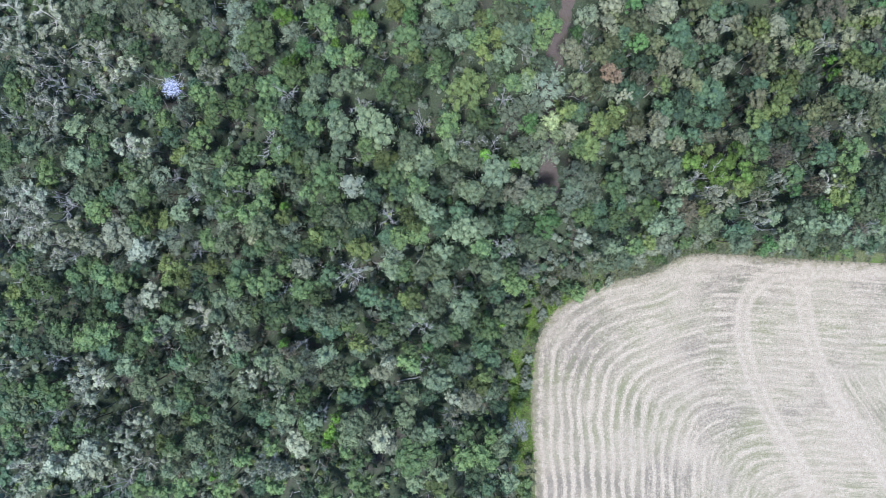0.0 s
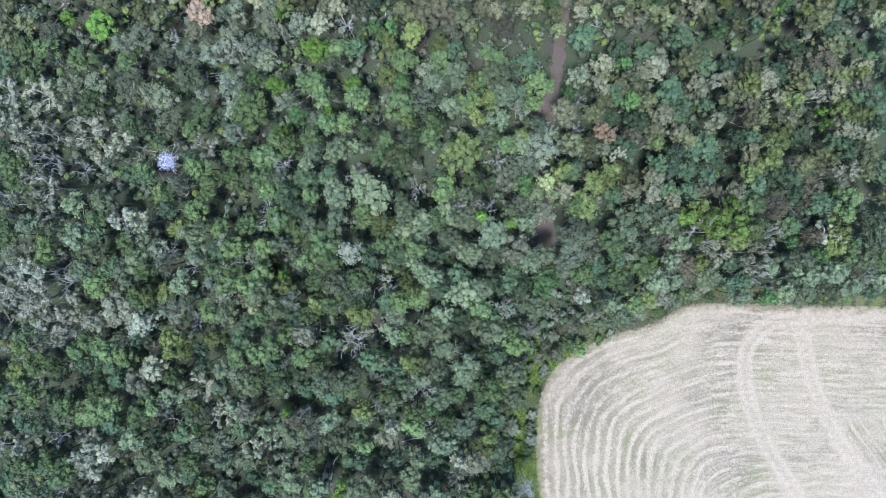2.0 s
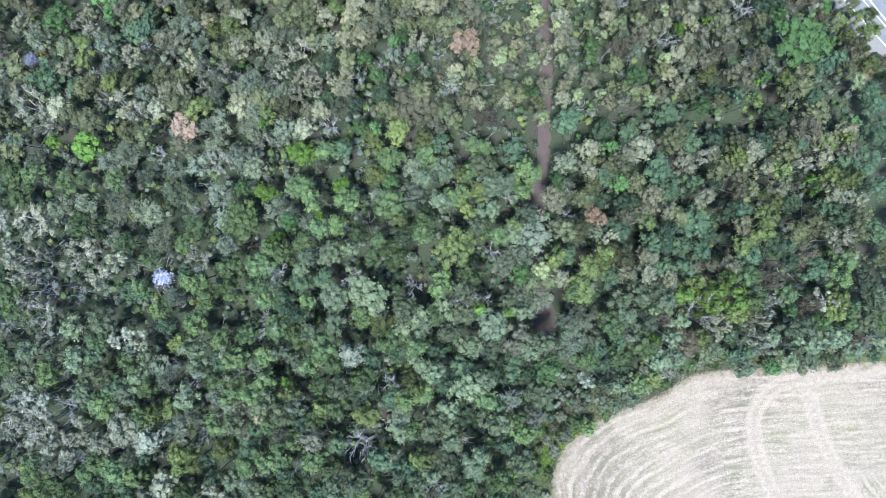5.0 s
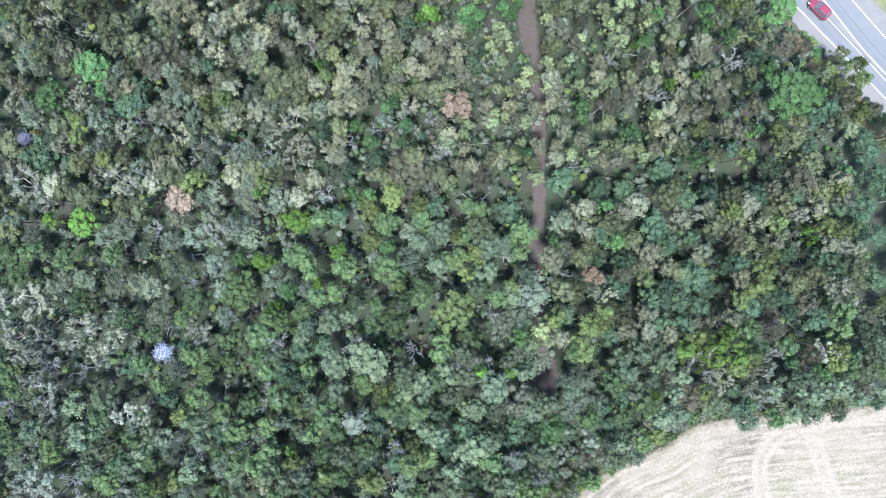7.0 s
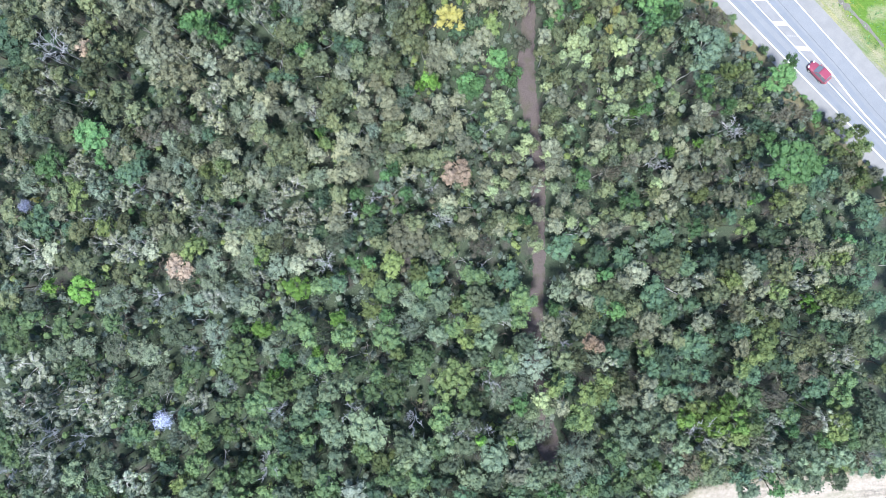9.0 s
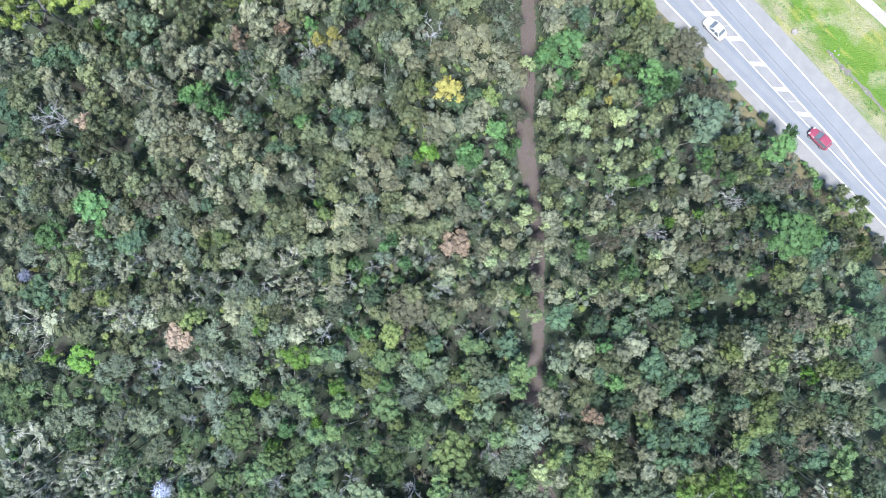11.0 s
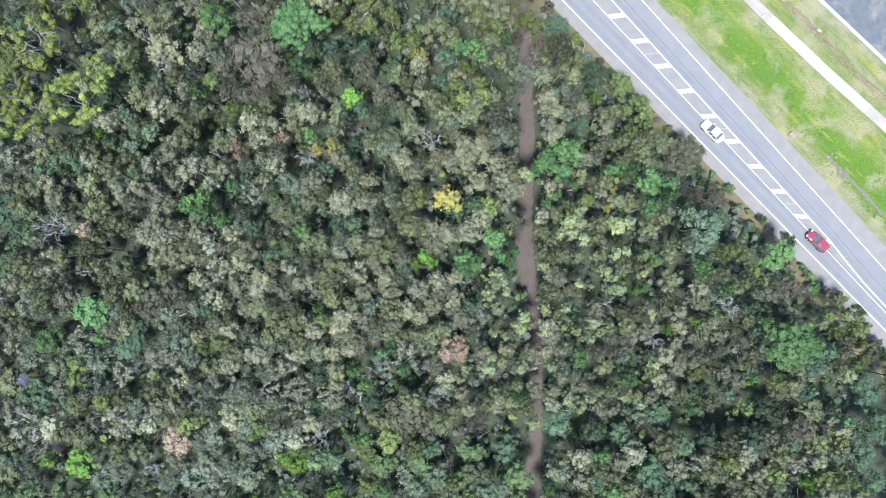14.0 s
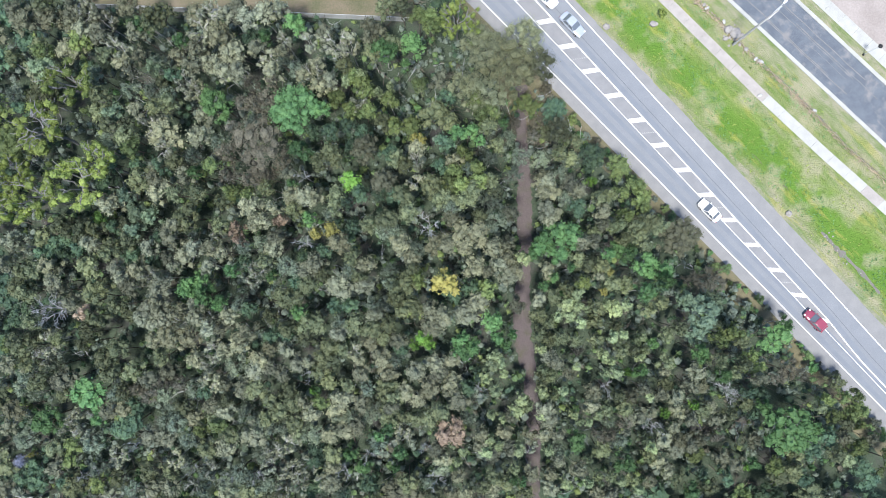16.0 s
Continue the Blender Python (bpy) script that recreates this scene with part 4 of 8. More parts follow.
def grow_one(kind, x, y, r, lower=1.0):
    side = x - track_x(y)
    clear = 0.8 + 0.7 * r
    if track_open(y) and abs(side) < clear and r < 4:
        x = track_x(y) + math.copysign(clear, side)
    if kind not in ("shrub", "bleached", "dead") and y < 4 and x > 6 and (in_field(x, y) > -0.7 * r - (0.7 if x > 36 else 3.0) or math.hypot(x - 18.5, y + 7.5) < 3.6 + 0.6 * r):
        return
    shade = 0.45 if x > track_x(y) and y < 38 else 0.2 if y < 22 else 0.0
    if kind == "mid" and rng.random() < shade:
        kind = "dark"
    tall = tall_at(x, y) * lower * rng.uniform(0.92, 1.08)
    if kind == "paperbark":
        claim(x, y, r * 0.9)
        plant(kind, "sprawl", "paperbark_tree", "pale grey tree with white sprawling limbs and thin leaves", "tree", group_of("pale paperbarks"), x, y, r * 1.3, LEAF["buff" if y > 40 else "pale"], PALE_BARK, tall)
    elif kind == "dead":
        claim(x, y, r * 0.6)
        plant(kind, "bigdead" if r > 1.8 else "dead", "dead_tree", "leafless dead tree with bleached grey branches", "dead tree", group_of("dead trees"), x, y, r * 1.2, None, DEAD_WOOD, tall * 1.04)
    elif kind == "bleached":
        claim(x, y, r * 0.8)
        bleached(x, y, r, tall * 0.9)
    elif kind == "shrub":
        claim(x, y, r)
        field = y < 4
        plant(kind, "shrub", "edge_shrub" if field else "roadside_shrub", "low rounded dull green shrub at the field edge" if field else "low leafy shrub beside the road shoulder", "shrub", "shrubs along the field edge" if field else "shrubs beside the road", x, y, r * 1.1, LEAF["shrub" if rng.random() < 0.7 else "mid"], BARK, r * rng.uniform(1.3, 2.2))
    else:
        claim(x, y, r)
        form = ("bigwispy" if r > 2.9 else "wispy") if kind in ("wispy", "brown") else size_form(r)
        pre, word = FORM_WORD[form]
        name, label, share = KINDS[kind]
        leaf = {"grey": "sage", "mid": "drab", "pale": "buff"}.get(kind, kind) if y > 40 or (side > 0 and y > 12 and x < 66) else kind
        wood = PALE_BARK if kind in ("pale", "buff") or rng.random() < 0.15 else BARK
        if x > track_x(y) and kind in ("mid", "grey", "dark") and form == "small":
            pre, word = "young_", "young slender"
        plant(kind, form, pre + name, label % word, "tree", group_of((pre + name).replace("_", " ") + "s"), x, y, r * (1.12 if kind == "cream" else 1.2 if x > track_x(y) and y > 38 else 1.33), LEAF[leaf], wood, tall * share)


def grow(kind, spots):
    for x, y, r in spots:
        grow_one(kind, x, y, r)


# the forest, kind by kind: x, y, crown radius
grow("emerald", [(-16.1, -31.6, 0.8), (-38, -19.9, 0.8), (-2.7, -18.1, 0.8), (15.6, -0.1, 2.5), (48.8, -2.2, 1.2), (52.4, 5.8, 0.9), (56.7, 3.3, 1.2), (12.6, 15.1, 1.4), (-20.9, 27.5, 1.4), (19.2, 28.5, 1.1), (28.9, 27.2, 1.4), (-27.4, 32.7, 1.2), (-9.1, 40.4, 1.2), (-6.5, 40, 0.9), (-5.5, 31.8, 1.2), (28, 33, 1), (43.1, 38.2, 1.5), (52.4, 40.7, 1), (64.9, 32.6, 1), (-6.7, 50.5, 1), (-5.8, 47.7, 1), (-2.5, 52.5, 0.9), (-0.7, 53.1, 1.2), (-0.7, 47.1, 0.7), (0.5, 49.4, 1), (16.9, 42.9, 0.9), (18.1, 42.8, 0.7), (27.1, 47.8, 1.7), (33.1, 43.4, 1.5), (54.4, 49.4, 1), (58, 46, 4.2), (62.3, 44.5, 1.2)])
grow("emerald", [(-52.3, 61.8, 2.1), (-45.7, 64.7, 2.6), (-44.3, 60.9, 1), (-10.9, 60.6, 0.7), (11.2, 63.5, 1.2), (12.3, 65.1, 1.2), (12.4, 62.9, 1.2), (13.8, 64, 1.2), (17.8, 64.3, 1), (18.5, 63.4, 0.9), (19.6, 65, 0.7), (37.2, 56.5, 0.8), (38.5, 56.7, 0.9), (40.8, 60.3, 1), (46.2, 58.9, 1.2), (47.2, 57.2, 1), (49.4, 55.1, 1.2), (59.5, 57.9, 2.6), (60.9, 60.3, 1), (-25.1, 77.4, 1.5), (-23.2, 75.4, 1), (-22.3, 76.1, 0.8), (-11.7, 72.9, 1.2), (16.8, 67.1, 1.5), (24.2, 75.9, 1.2), (25.2, 77.1, 1.2), (25.2, 71.5, 0.9), (27.1, 72.5, 0.9), (27.3, 76.8, 1.2), (28.4, 75.8, 1.4), (29.8, 73.4, 0.7), (35.6, 74.7, 1.2)])
grow("emerald", [(37, 75.4, 1.4), (38.6, 74.3, 1.5), (39.4, 68.2, 1.5), (41.3, 72.2, 2.2), (43.1, 69.4, 1.2), (43.6, 71, 1.5), (-27.6, 78.2, 1.5), (-26.1, 79.2, 1.5), (-20.4, 80.5, 1), (-14.3, 78.8, 0.8), (-8.1, 86.5, 1), (26.3, 78.6, 1.4), (29.7, 78.6, 2.7), (-23.9, 95.5, 1), (-9.5, 91.8, 0.8), (-8, 96.7, 1.5), (15.7, 95.4, 1.2), (17.4, 95.6, 1.2), (18.9, 94.1, 0.8), (22.7, 96.5, 0.8), (-19.2, 105.1, 2.4), (-8, 103.1, 3.7), (-3.8, 102.1, 1.3), (6.6, 109.6, 2), (9.7, 107, 0.8), (11, 110.7, 1.8), (-29.4, 118.7, 1), (-23, 115.2, 1), (-11.1, 114.7, 1), (-5.9, 114.8, 1.5)])
grow("paperbark", [(-65.1, -37.3, 1.5), (-62.9, -36.9, 1.9), (-62.4, -34.2, 1.7), (-61.5, -32.5, 1.2), (-48.5, -34.2, 1.7), (-48.5, -32, 1.4), (-46.3, -30.7, 1.7), (-46, -36, 2.2), (-30, -38.2, 1), (-27.4, -36.8, 1.1), (-66.4, -21.2, 1.7), (-55.2, -22.5, 1.7), (-54.8, -20.7, 1.5), (-54.5, -29, 1.4), (-53.1, -24.2, 2.5), (-47.6, -29.4, 1.2), (-34.5, -18.1, 1.5), (-29.4, -22.9, 1.4), (-27.2, -22, 1.4), (-25.5, -24.6, 1), (1.2, -29.4, 1.4), (-42.6, -16, 1.3), (-37, -13.4, 2.2), (-34, -16, 1.4), (-66.7, 0.3, 1.4), (-64.9, 2.9, 2.5), (-63.7, 0.3, 2.4), (-61.9, 5, 2.4), (-61.2, -1.4, 2), (-60.7, 1.2, 2.4), (-58.7, -3.1, 2), (-58.3, -5.2, 1)])
grow("paperbark", [(-56.9, -0.5, 2), (40.6, 5, 1.2), (42.3, 3.7, 1.7), (46.6, 2, 1), (47.4, 3.7, 1.5), (47.9, 1.6, 1), (-59.6, 14.3, 1.5), (-58.6, 17.9, 2.2), (-48.5, 12.2, 1.9), (-45.4, 12.2, 1.4), (49.9, 6.2, 1.4), (57.9, 6.7, 1.9), (60.7, 15.1, 1.9), (-64.4, 27.9, 2.2), (-62.7, 24.5, 1.5), (-62, 19, 1.5), (-60.5, 26.5, 2), (-57.8, 24.7, 1.9), (-52.7, 25.1, 2.3), (-50.1, 21.9, 1.9), (-47.2, 23.6, 1.4), (-35.4, 23.2, 1.9), (20.9, 27.6, 1), (26.9, 18.7, 1.2), (56.6, 27.4, 1.2), (62.7, 21.4, 1), (-65.1, 32.8, 2.1), (-59.6, 31.9, 2.6), (-31, 37.2, 1.9), (-23.9, 40, 1.2), (41.5, 30.1, 1.1), (-57.6, 49.4, 2.6)])
grow("paperbark", [(-55.9, 46.5, 1.9), (-46.5, 48.6, 1.5), (-44, 47.8, 1.7), (-42.5, 46.2, 1.7), (-38.6, 48.7, 1.4), (-33.6, 53.4, 1.2), (-31.6, 48.8, 1.2), (-28.3, 50.6, 1.4), (-19.7, 50.2, 1.2), (-18.1, 52.1, 1.5), (-17.6, 46.4, 1.2), (-16.5, 48.5, 1.4), (-16.3, 52.7, 1.7), (-15.1, 46.5, 1.2), (-14.8, 47.8, 1.2), (-13.8, 49.4, 1.5), (-11.9, 46.9, 1), (1.3, 51.9, 1.4), (19.7, 47.7, 1.1), (-48.4, 59.8, 1.5), (-48.1, 61.5, 1.2), (-46.7, 59.1, 1), (-41.7, 54.5, 1.5), (-26.2, 64.5, 1.5), (-4.5, 65.4, 1.2), (-50, 71.5, 1.3), (-48.8, 73.1, 1.7), (-28.6, 73.6, 1), (-25.8, 66.7, 1.4), (-24.9, 68.8, 1.5), (-24.3, 73.9, 1), (-17.4, 78, 1.2)])
grow("paperbark", [(-32.3, 81, 1.2), (-22.2, 85.9, 1), (-16.3, 79.5, 1.3), (8.5, 89.6, 1.3), (-28.1, 99.6, 1.5), (9.3, 92.5, 1.3), (-29.8, 103.2, 1.8), (-23.8, 109.2, 1.5), (-22.4, 107.3, 1.5), (-10.4, 110.3, 1.7), (-8.2, 113.4, 1.2), (-4.4, 107.3, 1.5), (-4.1, 112.4, 1.3), (0.1, 112.2, 2), (1.6, 110.7, 1.5), (2.2, 102.5, 1.2), (-37.2, 122, 1.8), (-34.4, 119.8, 1.8), (-33.2, 115.8, 1.7), (-20.2, 116.9, 2), (-18.3, 118.4, 1.8)])
grow("teal", [(-1.9, -30.7, 1.5), (-47.9, -21.6, 1.7), (2.4, -20.3, 1.9), (-37.9, -17.7, 1.5), (-9.1, -13, 0.8), (-1, -16, 2.2), (64.2, 7.9, 1.9), (65.5, 6.2, 1.4), (8.8, 25.7, 2), (11.8, 29.2, 1.9), (46.1, 61.5, 1.5), (47.4, 64.2, 2.8), (50.1, 65.8, 1.4), (50.8, 64.4, 1.2), (45.2, 66.6, 1.3), (-33.9, 88, 1.3), (-34.9, 93.7, 1.2), (-33.6, 90.1, 1.8), (-31.1, 90.2, 1.2), (-34.9, 106.1, 1.5), (-28.2, 112, 1.2), (-44.6, 114.4, 1.7)])
grow("pale", [(-64.3, -39.9, 1.5), (-59.4, -36.4, 1.7), (-55.9, -36, 2.5), (-55.1, -39.1, 1.5), (-53.7, -34.2, 2), (-53.4, -36.9, 2.4), (-24.8, -37.3, 1.2), (-23, -33.3, 1.9), (-9.2, -32, 1.7), (-7.9, -33.3, 1.2), (-55.7, -24.6, 1.7), (-8.3, -20.3, 1.2), (1.6, -25.9, 1.2), (3.7, -26.8, 1.9), (-46.8, -12.1, 1.9), (-44.7, -10.8, 2), (-31, -17.7, 1.7), (-21.5, -6.1, 1.7), (-10, -17.3, 0.7), (12.3, -6.5, 1.5), (-51.8, -2.2, 2.2), (-48.8, -1.4, 2.5), (-46.3, -3.1, 2.2), (10.9, 4.6, 1.5), (16.9, -4.4, 1.2), (21.1, -1.8, 1.1), (22.4, -4.4, 0.8), (27.9, 4.4, 0.7), (-13.7, 6.7, 1.7), (11.8, 6.7, 1.4), (-35.5, 40.9, 1.5), (-17.1, 41.6, 1.5)])
grow("pale", [(8.9, 44.7, 1), (17.4, 52.3, 0.9), (-8, 59.3, 0.9), (-3.9, 63.9, 0.9), (-0.7, 64.8, 1), (10.1, 61.9, 1.2), (24.1, 60.5, 1.2), (-33.3, 76.4, 1.7), (33.9, 71.7, 0.9), (-37.6, 83, 1.3), (-36.9, 81.6, 1.2), (-35, 79.6, 1.5), (-33.9, 82, 1.7), (-31.8, 78.3, 1.7), (-30.7, 80.3, 1.2), (-29.4, 83.5, 1.2), (-27.2, 83.6, 1.7), (-25.5, 84.2, 1.3), (-23.7, 81.4, 1), (-23.4, 83.9, 1.2), (27.3, 82.8, 1.5), (27.5, 81.1, 1.2), (28.9, 81.7, 1), (40.6, 79.6, 0.6)])
grow("buff", [(-9.2, -22, 1.4), (-30.7, -0.4, 1.1), (-28.7, -2.2, 1), (2.9, 39.1, 1.4), (-59.1, 51.3, 1.4), (-54.2, 48.9, 1.7), (-38.9, 47, 1.4), (-26.9, 45.7, 1.9), (-16.4, 43.7, 1.2), (-14.3, 42.9, 1.5), (-10.9, 45.9, 1.4), (6.3, 47.4, 1.2), (34.2, 47.9, 0.9), (-17.2, 64.5, 1.2), (-15.5, 63.9, 1.2), (-12.8, 64.8, 1.3), (-11.4, 65, 0.9), (2.6, 57.8, 1.2), (3.7, 56.8, 1.2), (5.7, 58.2, 1.5), (41.9, 56.2, 1), (-34.3, 75.3, 1.5), (-33.2, 73.9, 1.3), (-31.6, 76.6, 1.5), (-30.6, 74.8, 1.7), (-28.8, 75.4, 1.3), (-26.8, 74.2, 1.5), (-26.2, 75.8, 1.2), (-25, 72.7, 1.3), (-6.1, 68.7, 1.4), (-13, 88.4, 1)])
grow("buff", [(-32.6, 114, 1.5), (-31.6, 112.1, 1.3), (-17.8, 109.7, 1.5), (-16.2, 111.6, 1.7), (-15.6, 109.8, 1.5), (-10.6, 108.6, 1.5), (-1.8, 113.4, 1.2), (-35.2, 117.4, 1.7), (-20.9, 114.9, 1.2), (-16.1, 118.9, 1.5), (-14.3, 119.1, 1.5), (-12.8, 117.6, 1.5), (-11, 118.2, 1.5)])
grow("cream", [(14.4, -8.7, 1.4), (14.3, 14.3, 1.5), (15.5, 16, 1.7), (16.8, 14.7, 1.5), (31.7, 7.9, 1), (24.3, 41.2, 1), (24.7, 31.4, 1), (27.7, 41.2, 0.9), (29.4, 41.4, 0.8), (31.2, 42, 0.9), (32.8, 40.9, 1.2), (34.4, 40.7, 1.2), (35.1, 39.3, 1), (8.7, 49.2, 0.8), (8.8, 47, 0.9), (9.9, 48.2, 0.9), (13.2, 47.7, 1.2), (14.3, 49.3, 1), (14.9, 53.1, 0.9), (15.1, 48.3, 1), (16.5, 52.4, 0.9), (17.1, 44.6, 1), (18.3, 47, 1.2), (18.3, 53, 1.4), (20.6, 54, 1), (22.4, 51.7, 1), (22.5, 46.6, 1), (27.1, 51.5, 0.9), (27.8, 50.5, 0.8), (28.2, 44.9, 0.8), (29.4, 49.9, 0.8), (29.5, 42.2, 0.8)])
grow("cream", [(30.8, 51, 0.9), (32.2, 51.2, 1.1), (37, 46.3, 1), (37.7, 45.3, 1), (38.8, 52.8, 1), (14.8, 58.7, 1.2), (16.2, 61.9, 1.2), (16.3, 56.7, 1.2), (17.3, 60.9, 1), (17.8, 58.7, 0.9), (19.4, 54.6, 1.2), (22.9, 55.1, 1.2), (23.4, 58.8, 1.2), (23.8, 61.8, 1), (24.5, 54.8, 1), (24.6, 58.2, 1.2), (26.3, 55.4, 0.9), (28.5, 58.6, 0.9), (30.3, 65.2, 1), (32.2, 60.6, 0.8), (32.6, 57.1, 0.8), (33, 59.6, 0.9), (33.7, 58.7, 0.9), (34.3, 56.9, 1.2), (34.6, 62, 1), (36, 62.6, 1), (38, 58.9, 0.9), (38.3, 61, 0.8), (39, 59.7, 0.9), (39.2, 61.3, 0.9), (27.1, 66.5, 1), (28.2, 68, 1.4)])
grow("cream", [(28.8, 66.2, 1.2), (29.9, 67.8, 1.2), (30.1, 69.5, 1.2), (31.5, 67.1, 0.7), (34.1, 67.2, 1), (35.6, 66.1, 1.4), (37.4, 66.7, 1.2), (34, 78.4, 1.2), (36.6, 78.5, 1.2), (37.3, 83.1, 1.2), (38.3, 78.7, 1), (0.1, 105.8, 1), (2.4, 106.7, 1), (4.9, 103.4, 1), (6.7, 104, 0.8), (11.2, 102.5, 0.7)])
grow("grey", [(-0.1, 42.1, 3.6)])
grow("grey", [(-62.9, -39.5, 1.5), (-42.1, -37.7, 1.4), (-42.1, -35.1, 1.7), (-37.8, -36.8, 1.4), (-37.7, -32.9, 1.9), (-33.4, -34.2, 1.7), (-33.4, -31.6, 1.9), (-14.4, -31.6, 2), (-4, -39.5, 1.5), (-4, -31.6, 1.9), (-1.4, -37.7, 1.7), (8.1, -33.3, 1.5), (9.4, -31.6, 1.2), (10.2, -38.6, 1.5), (11.5, -36.8, 1.9), (-65.2, -26.4, 1.5), (-64.4, -28.1, 1.7), (-45.8, -24.6, 2), (-43.7, -27.7, 1.5), (-36.7, -21.2, 1.7), (-34.2, -29, 1.5), (-33.7, -24.6, 1.4), (-31.1, -25.5, 1.7), (-27.2, -20.3, 1.4), (-25.1, -20.3, 1.5), (-23.8, -29, 1.7), (-22.9, -22, 1.7), (-20.4, -29, 1.5), (-17.7, -19.4, 1.5), (-16.9, -22, 1.9), (-13.5, -29, 2.2), (-12.6, -18.6, 1.5)])
grow("grey", [(-5.7, -29, 1.9), (-4.9, -25.5, 1.5), (-1, -23.7, 1.9), (7.2, -24.6, 1.2), (11.5, -20.7, 1.9), (-58.1, -17.7, 1.7), (-41.7, -14.7, 1.7), (-34.9, -13.8, 1.4), (-34, -10.8, 1.4), (-32.3, -16.8, 1.7), (-30.6, -13.4, 1.9), (-19.4, -13.8, 1.9), (-16.8, -14.2, 1.9), (-15.1, -13, 1.9), (-8.3, -16.8, 1.4), (-6.1, -15.1, 1.4), (-3.6, -13.4, 1.4), (-3.5, -6.5, 1.7), (-1.4, -11.7, 2), (-0.6, -9.1, 1.7), (2.4, -13.8, 1.9), (3.3, -11.7, 2.2), (5.4, -6.5, 2), (8, -6.5, 1.5), (9.7, -13.4, 2.2), (10.2, -17.3, 1.9), (-54.7, 4.6, 1.7), (-47.9, 3.7, 1.7), (-46.5, 5.4, 2), (-39.3, 2.9, 1.7), (-33, -2.2, 1.7), (-28.3, 0.3, 2)])
grow("grey", [(-25.3, -1.4, 1.9), (-16.3, 1.2, 1.9), (-8.2, -5.7, 1.5), (-4, 3.7, 1.5), (-2.3, 2, 1.9), (-1.4, -5.7, 1.9), (-0.6, -3.5, 1.7), (2.9, -0.5, 2.4), (4.1, 5, 1.7), (5.4, -0.5, 1.7), (7.1, 4.6, 1.7), (13.1, 3.7, 2), (13.5, -3.1, 2.2), (14.8, -5.7, 1.7), (16.4, 5.4, 1.5), (23.7, -2.2, 1.2), (23.7, -5.7, 1.5), (25.8, -3.1, 1.5), (26.7, -4.8, 1.5), (29.1, 5.4, 1.7), (31.8, 0.3, 1.9), (34.3, 3.7, 1.4), (34.3, 0.3, 1.5), (35.9, 5.8, 1.5), (40.2, 0.7, 1.9), (44.5, -2.2, 1.7), (46.2, -3.1, 1.4), (49.6, 1.2, 1.4), (50.5, -2.2, 1.5), (52.1, -0.5, 1.7), (53.4, 2.4, 2.2), (53.9, -2.2, 1.7)])
grow("grey", [(54.7, 0.3, 1.9), (58.1, -2.2, 1.7), (58.9, 1.1, 1.9), (62.4, -1.8, 1.4), (63.5, 2.8, 1.9), (64.7, 4.5, 1.5), (64.9, -0.5, 1.5), (-61.6, 16, 1.4), (-61.6, 12.2, 1.7), (-58.8, 11.8, 1.3), (-55.4, 10.1, 2.1), (-54.9, 15.2, 1.7), (-53.3, 7.1, 1.9), (-50.2, 14.9, 2.1), (-44.8, 8.8, 1.5), (-37.5, 10.1, 1.9), (-37.1, 7.1, 2), (-24.4, 8, 1.5), (-22.7, 7.1, 1.5), (-19.7, 10.1, 1.5), (-16.2, 15.1, 2.3), (-15.8, 11.3, 1.7), (-11.1, 14.9, 3), (-6.1, 8.8, 1.7), (-5.6, 11.8, 2), (-3.1, 8.8, 1.5), (-2.7, 10.9, 2), (1.1, 11.3, 1.7), (1.1, 8.8, 1.7), (2.9, 6.3, 1.5), (3.3, 13.9, 1.4), (3.7, 10.1, 2)])
grow("grey", [(7.1, 8, 2.4), (10.5, 11.3, 1.2), (13, 10.1, 1.4), (18.1, 6.2, 1.4), (27.4, 10, 1.5), (28.3, 7.9, 1.5), (28.6, 14.3, 1.5), (30.4, 10.5, 1.9), (30.8, 6.2, 1.7), (31.6, 15.9, 1.2), (31.6, 13, 1.4), (32.8, 15.9, 1.2), (32.9, 10.9, 1.5), (33.3, 8.8, 1.7), (35, 12.6, 1.2), (39.2, 13.4, 1.2), (41.3, 13.4, 1.2), (44.3, 13.4, 1.4), (-20.4, 19.8, 1.2), (-18.3, 21.4, 1.4), (-15.3, 21.9, 1.9), (-12.8, 22.3, 1.2), (1.6, 27.5, 1.7), (7.1, 24, 1.4), (9.7, 29.2, 1.9), (12.1, 21.4, 1.4), (16.4, 24, 1.9), (18.8, 26, 1.9), (29.4, 22.2, 1.2), (32.7, 23, 1.5), (34, 24.7, 1.7), (35.7, 22.6, 1.2)])
grow("grey", [(39.4, 28.9, 1.5), (41.6, 23.9, 1.5), (46.6, 26, 1.4), (46.6, 23.9, 1.2), (46.7, 18.9, 1.4), (48.6, 28.9, 1.2), (50.3, 27.2, 1.2), (51.7, 23.9, 1.4), (59.1, 28, 1.4), (61, 22.2, 1.4), (62.5, 28.8, 1.4), (64.4, 20.5, 1.2), (-37.3, 33.2, 2.2), (-0.5, 31.8, 1.4), (0.7, 30.5, 1.4), (2.9, 32.7, 2.1), (9.7, 32.3, 2.2), (13.3, 41.7, 1.2), (24.3, 30.1, 1.4), (25.5, 32.6, 1.7), (29.2, 39.7, 1.4), (30.1, 31.4, 1.5), (30.9, 39.5, 1.4), (33.1, 32.2, 1.7), (37, 40.3, 1.2), (39.7, 41.6, 1.2), (43.2, 30.1, 1.2), (49.9, 30.5, 1.7), (49.9, 41.1, 1.5), (53.2, 32.2, 1.2), (64.1, 31.3, 1.7), (70.9, 41.3, 1.2)])
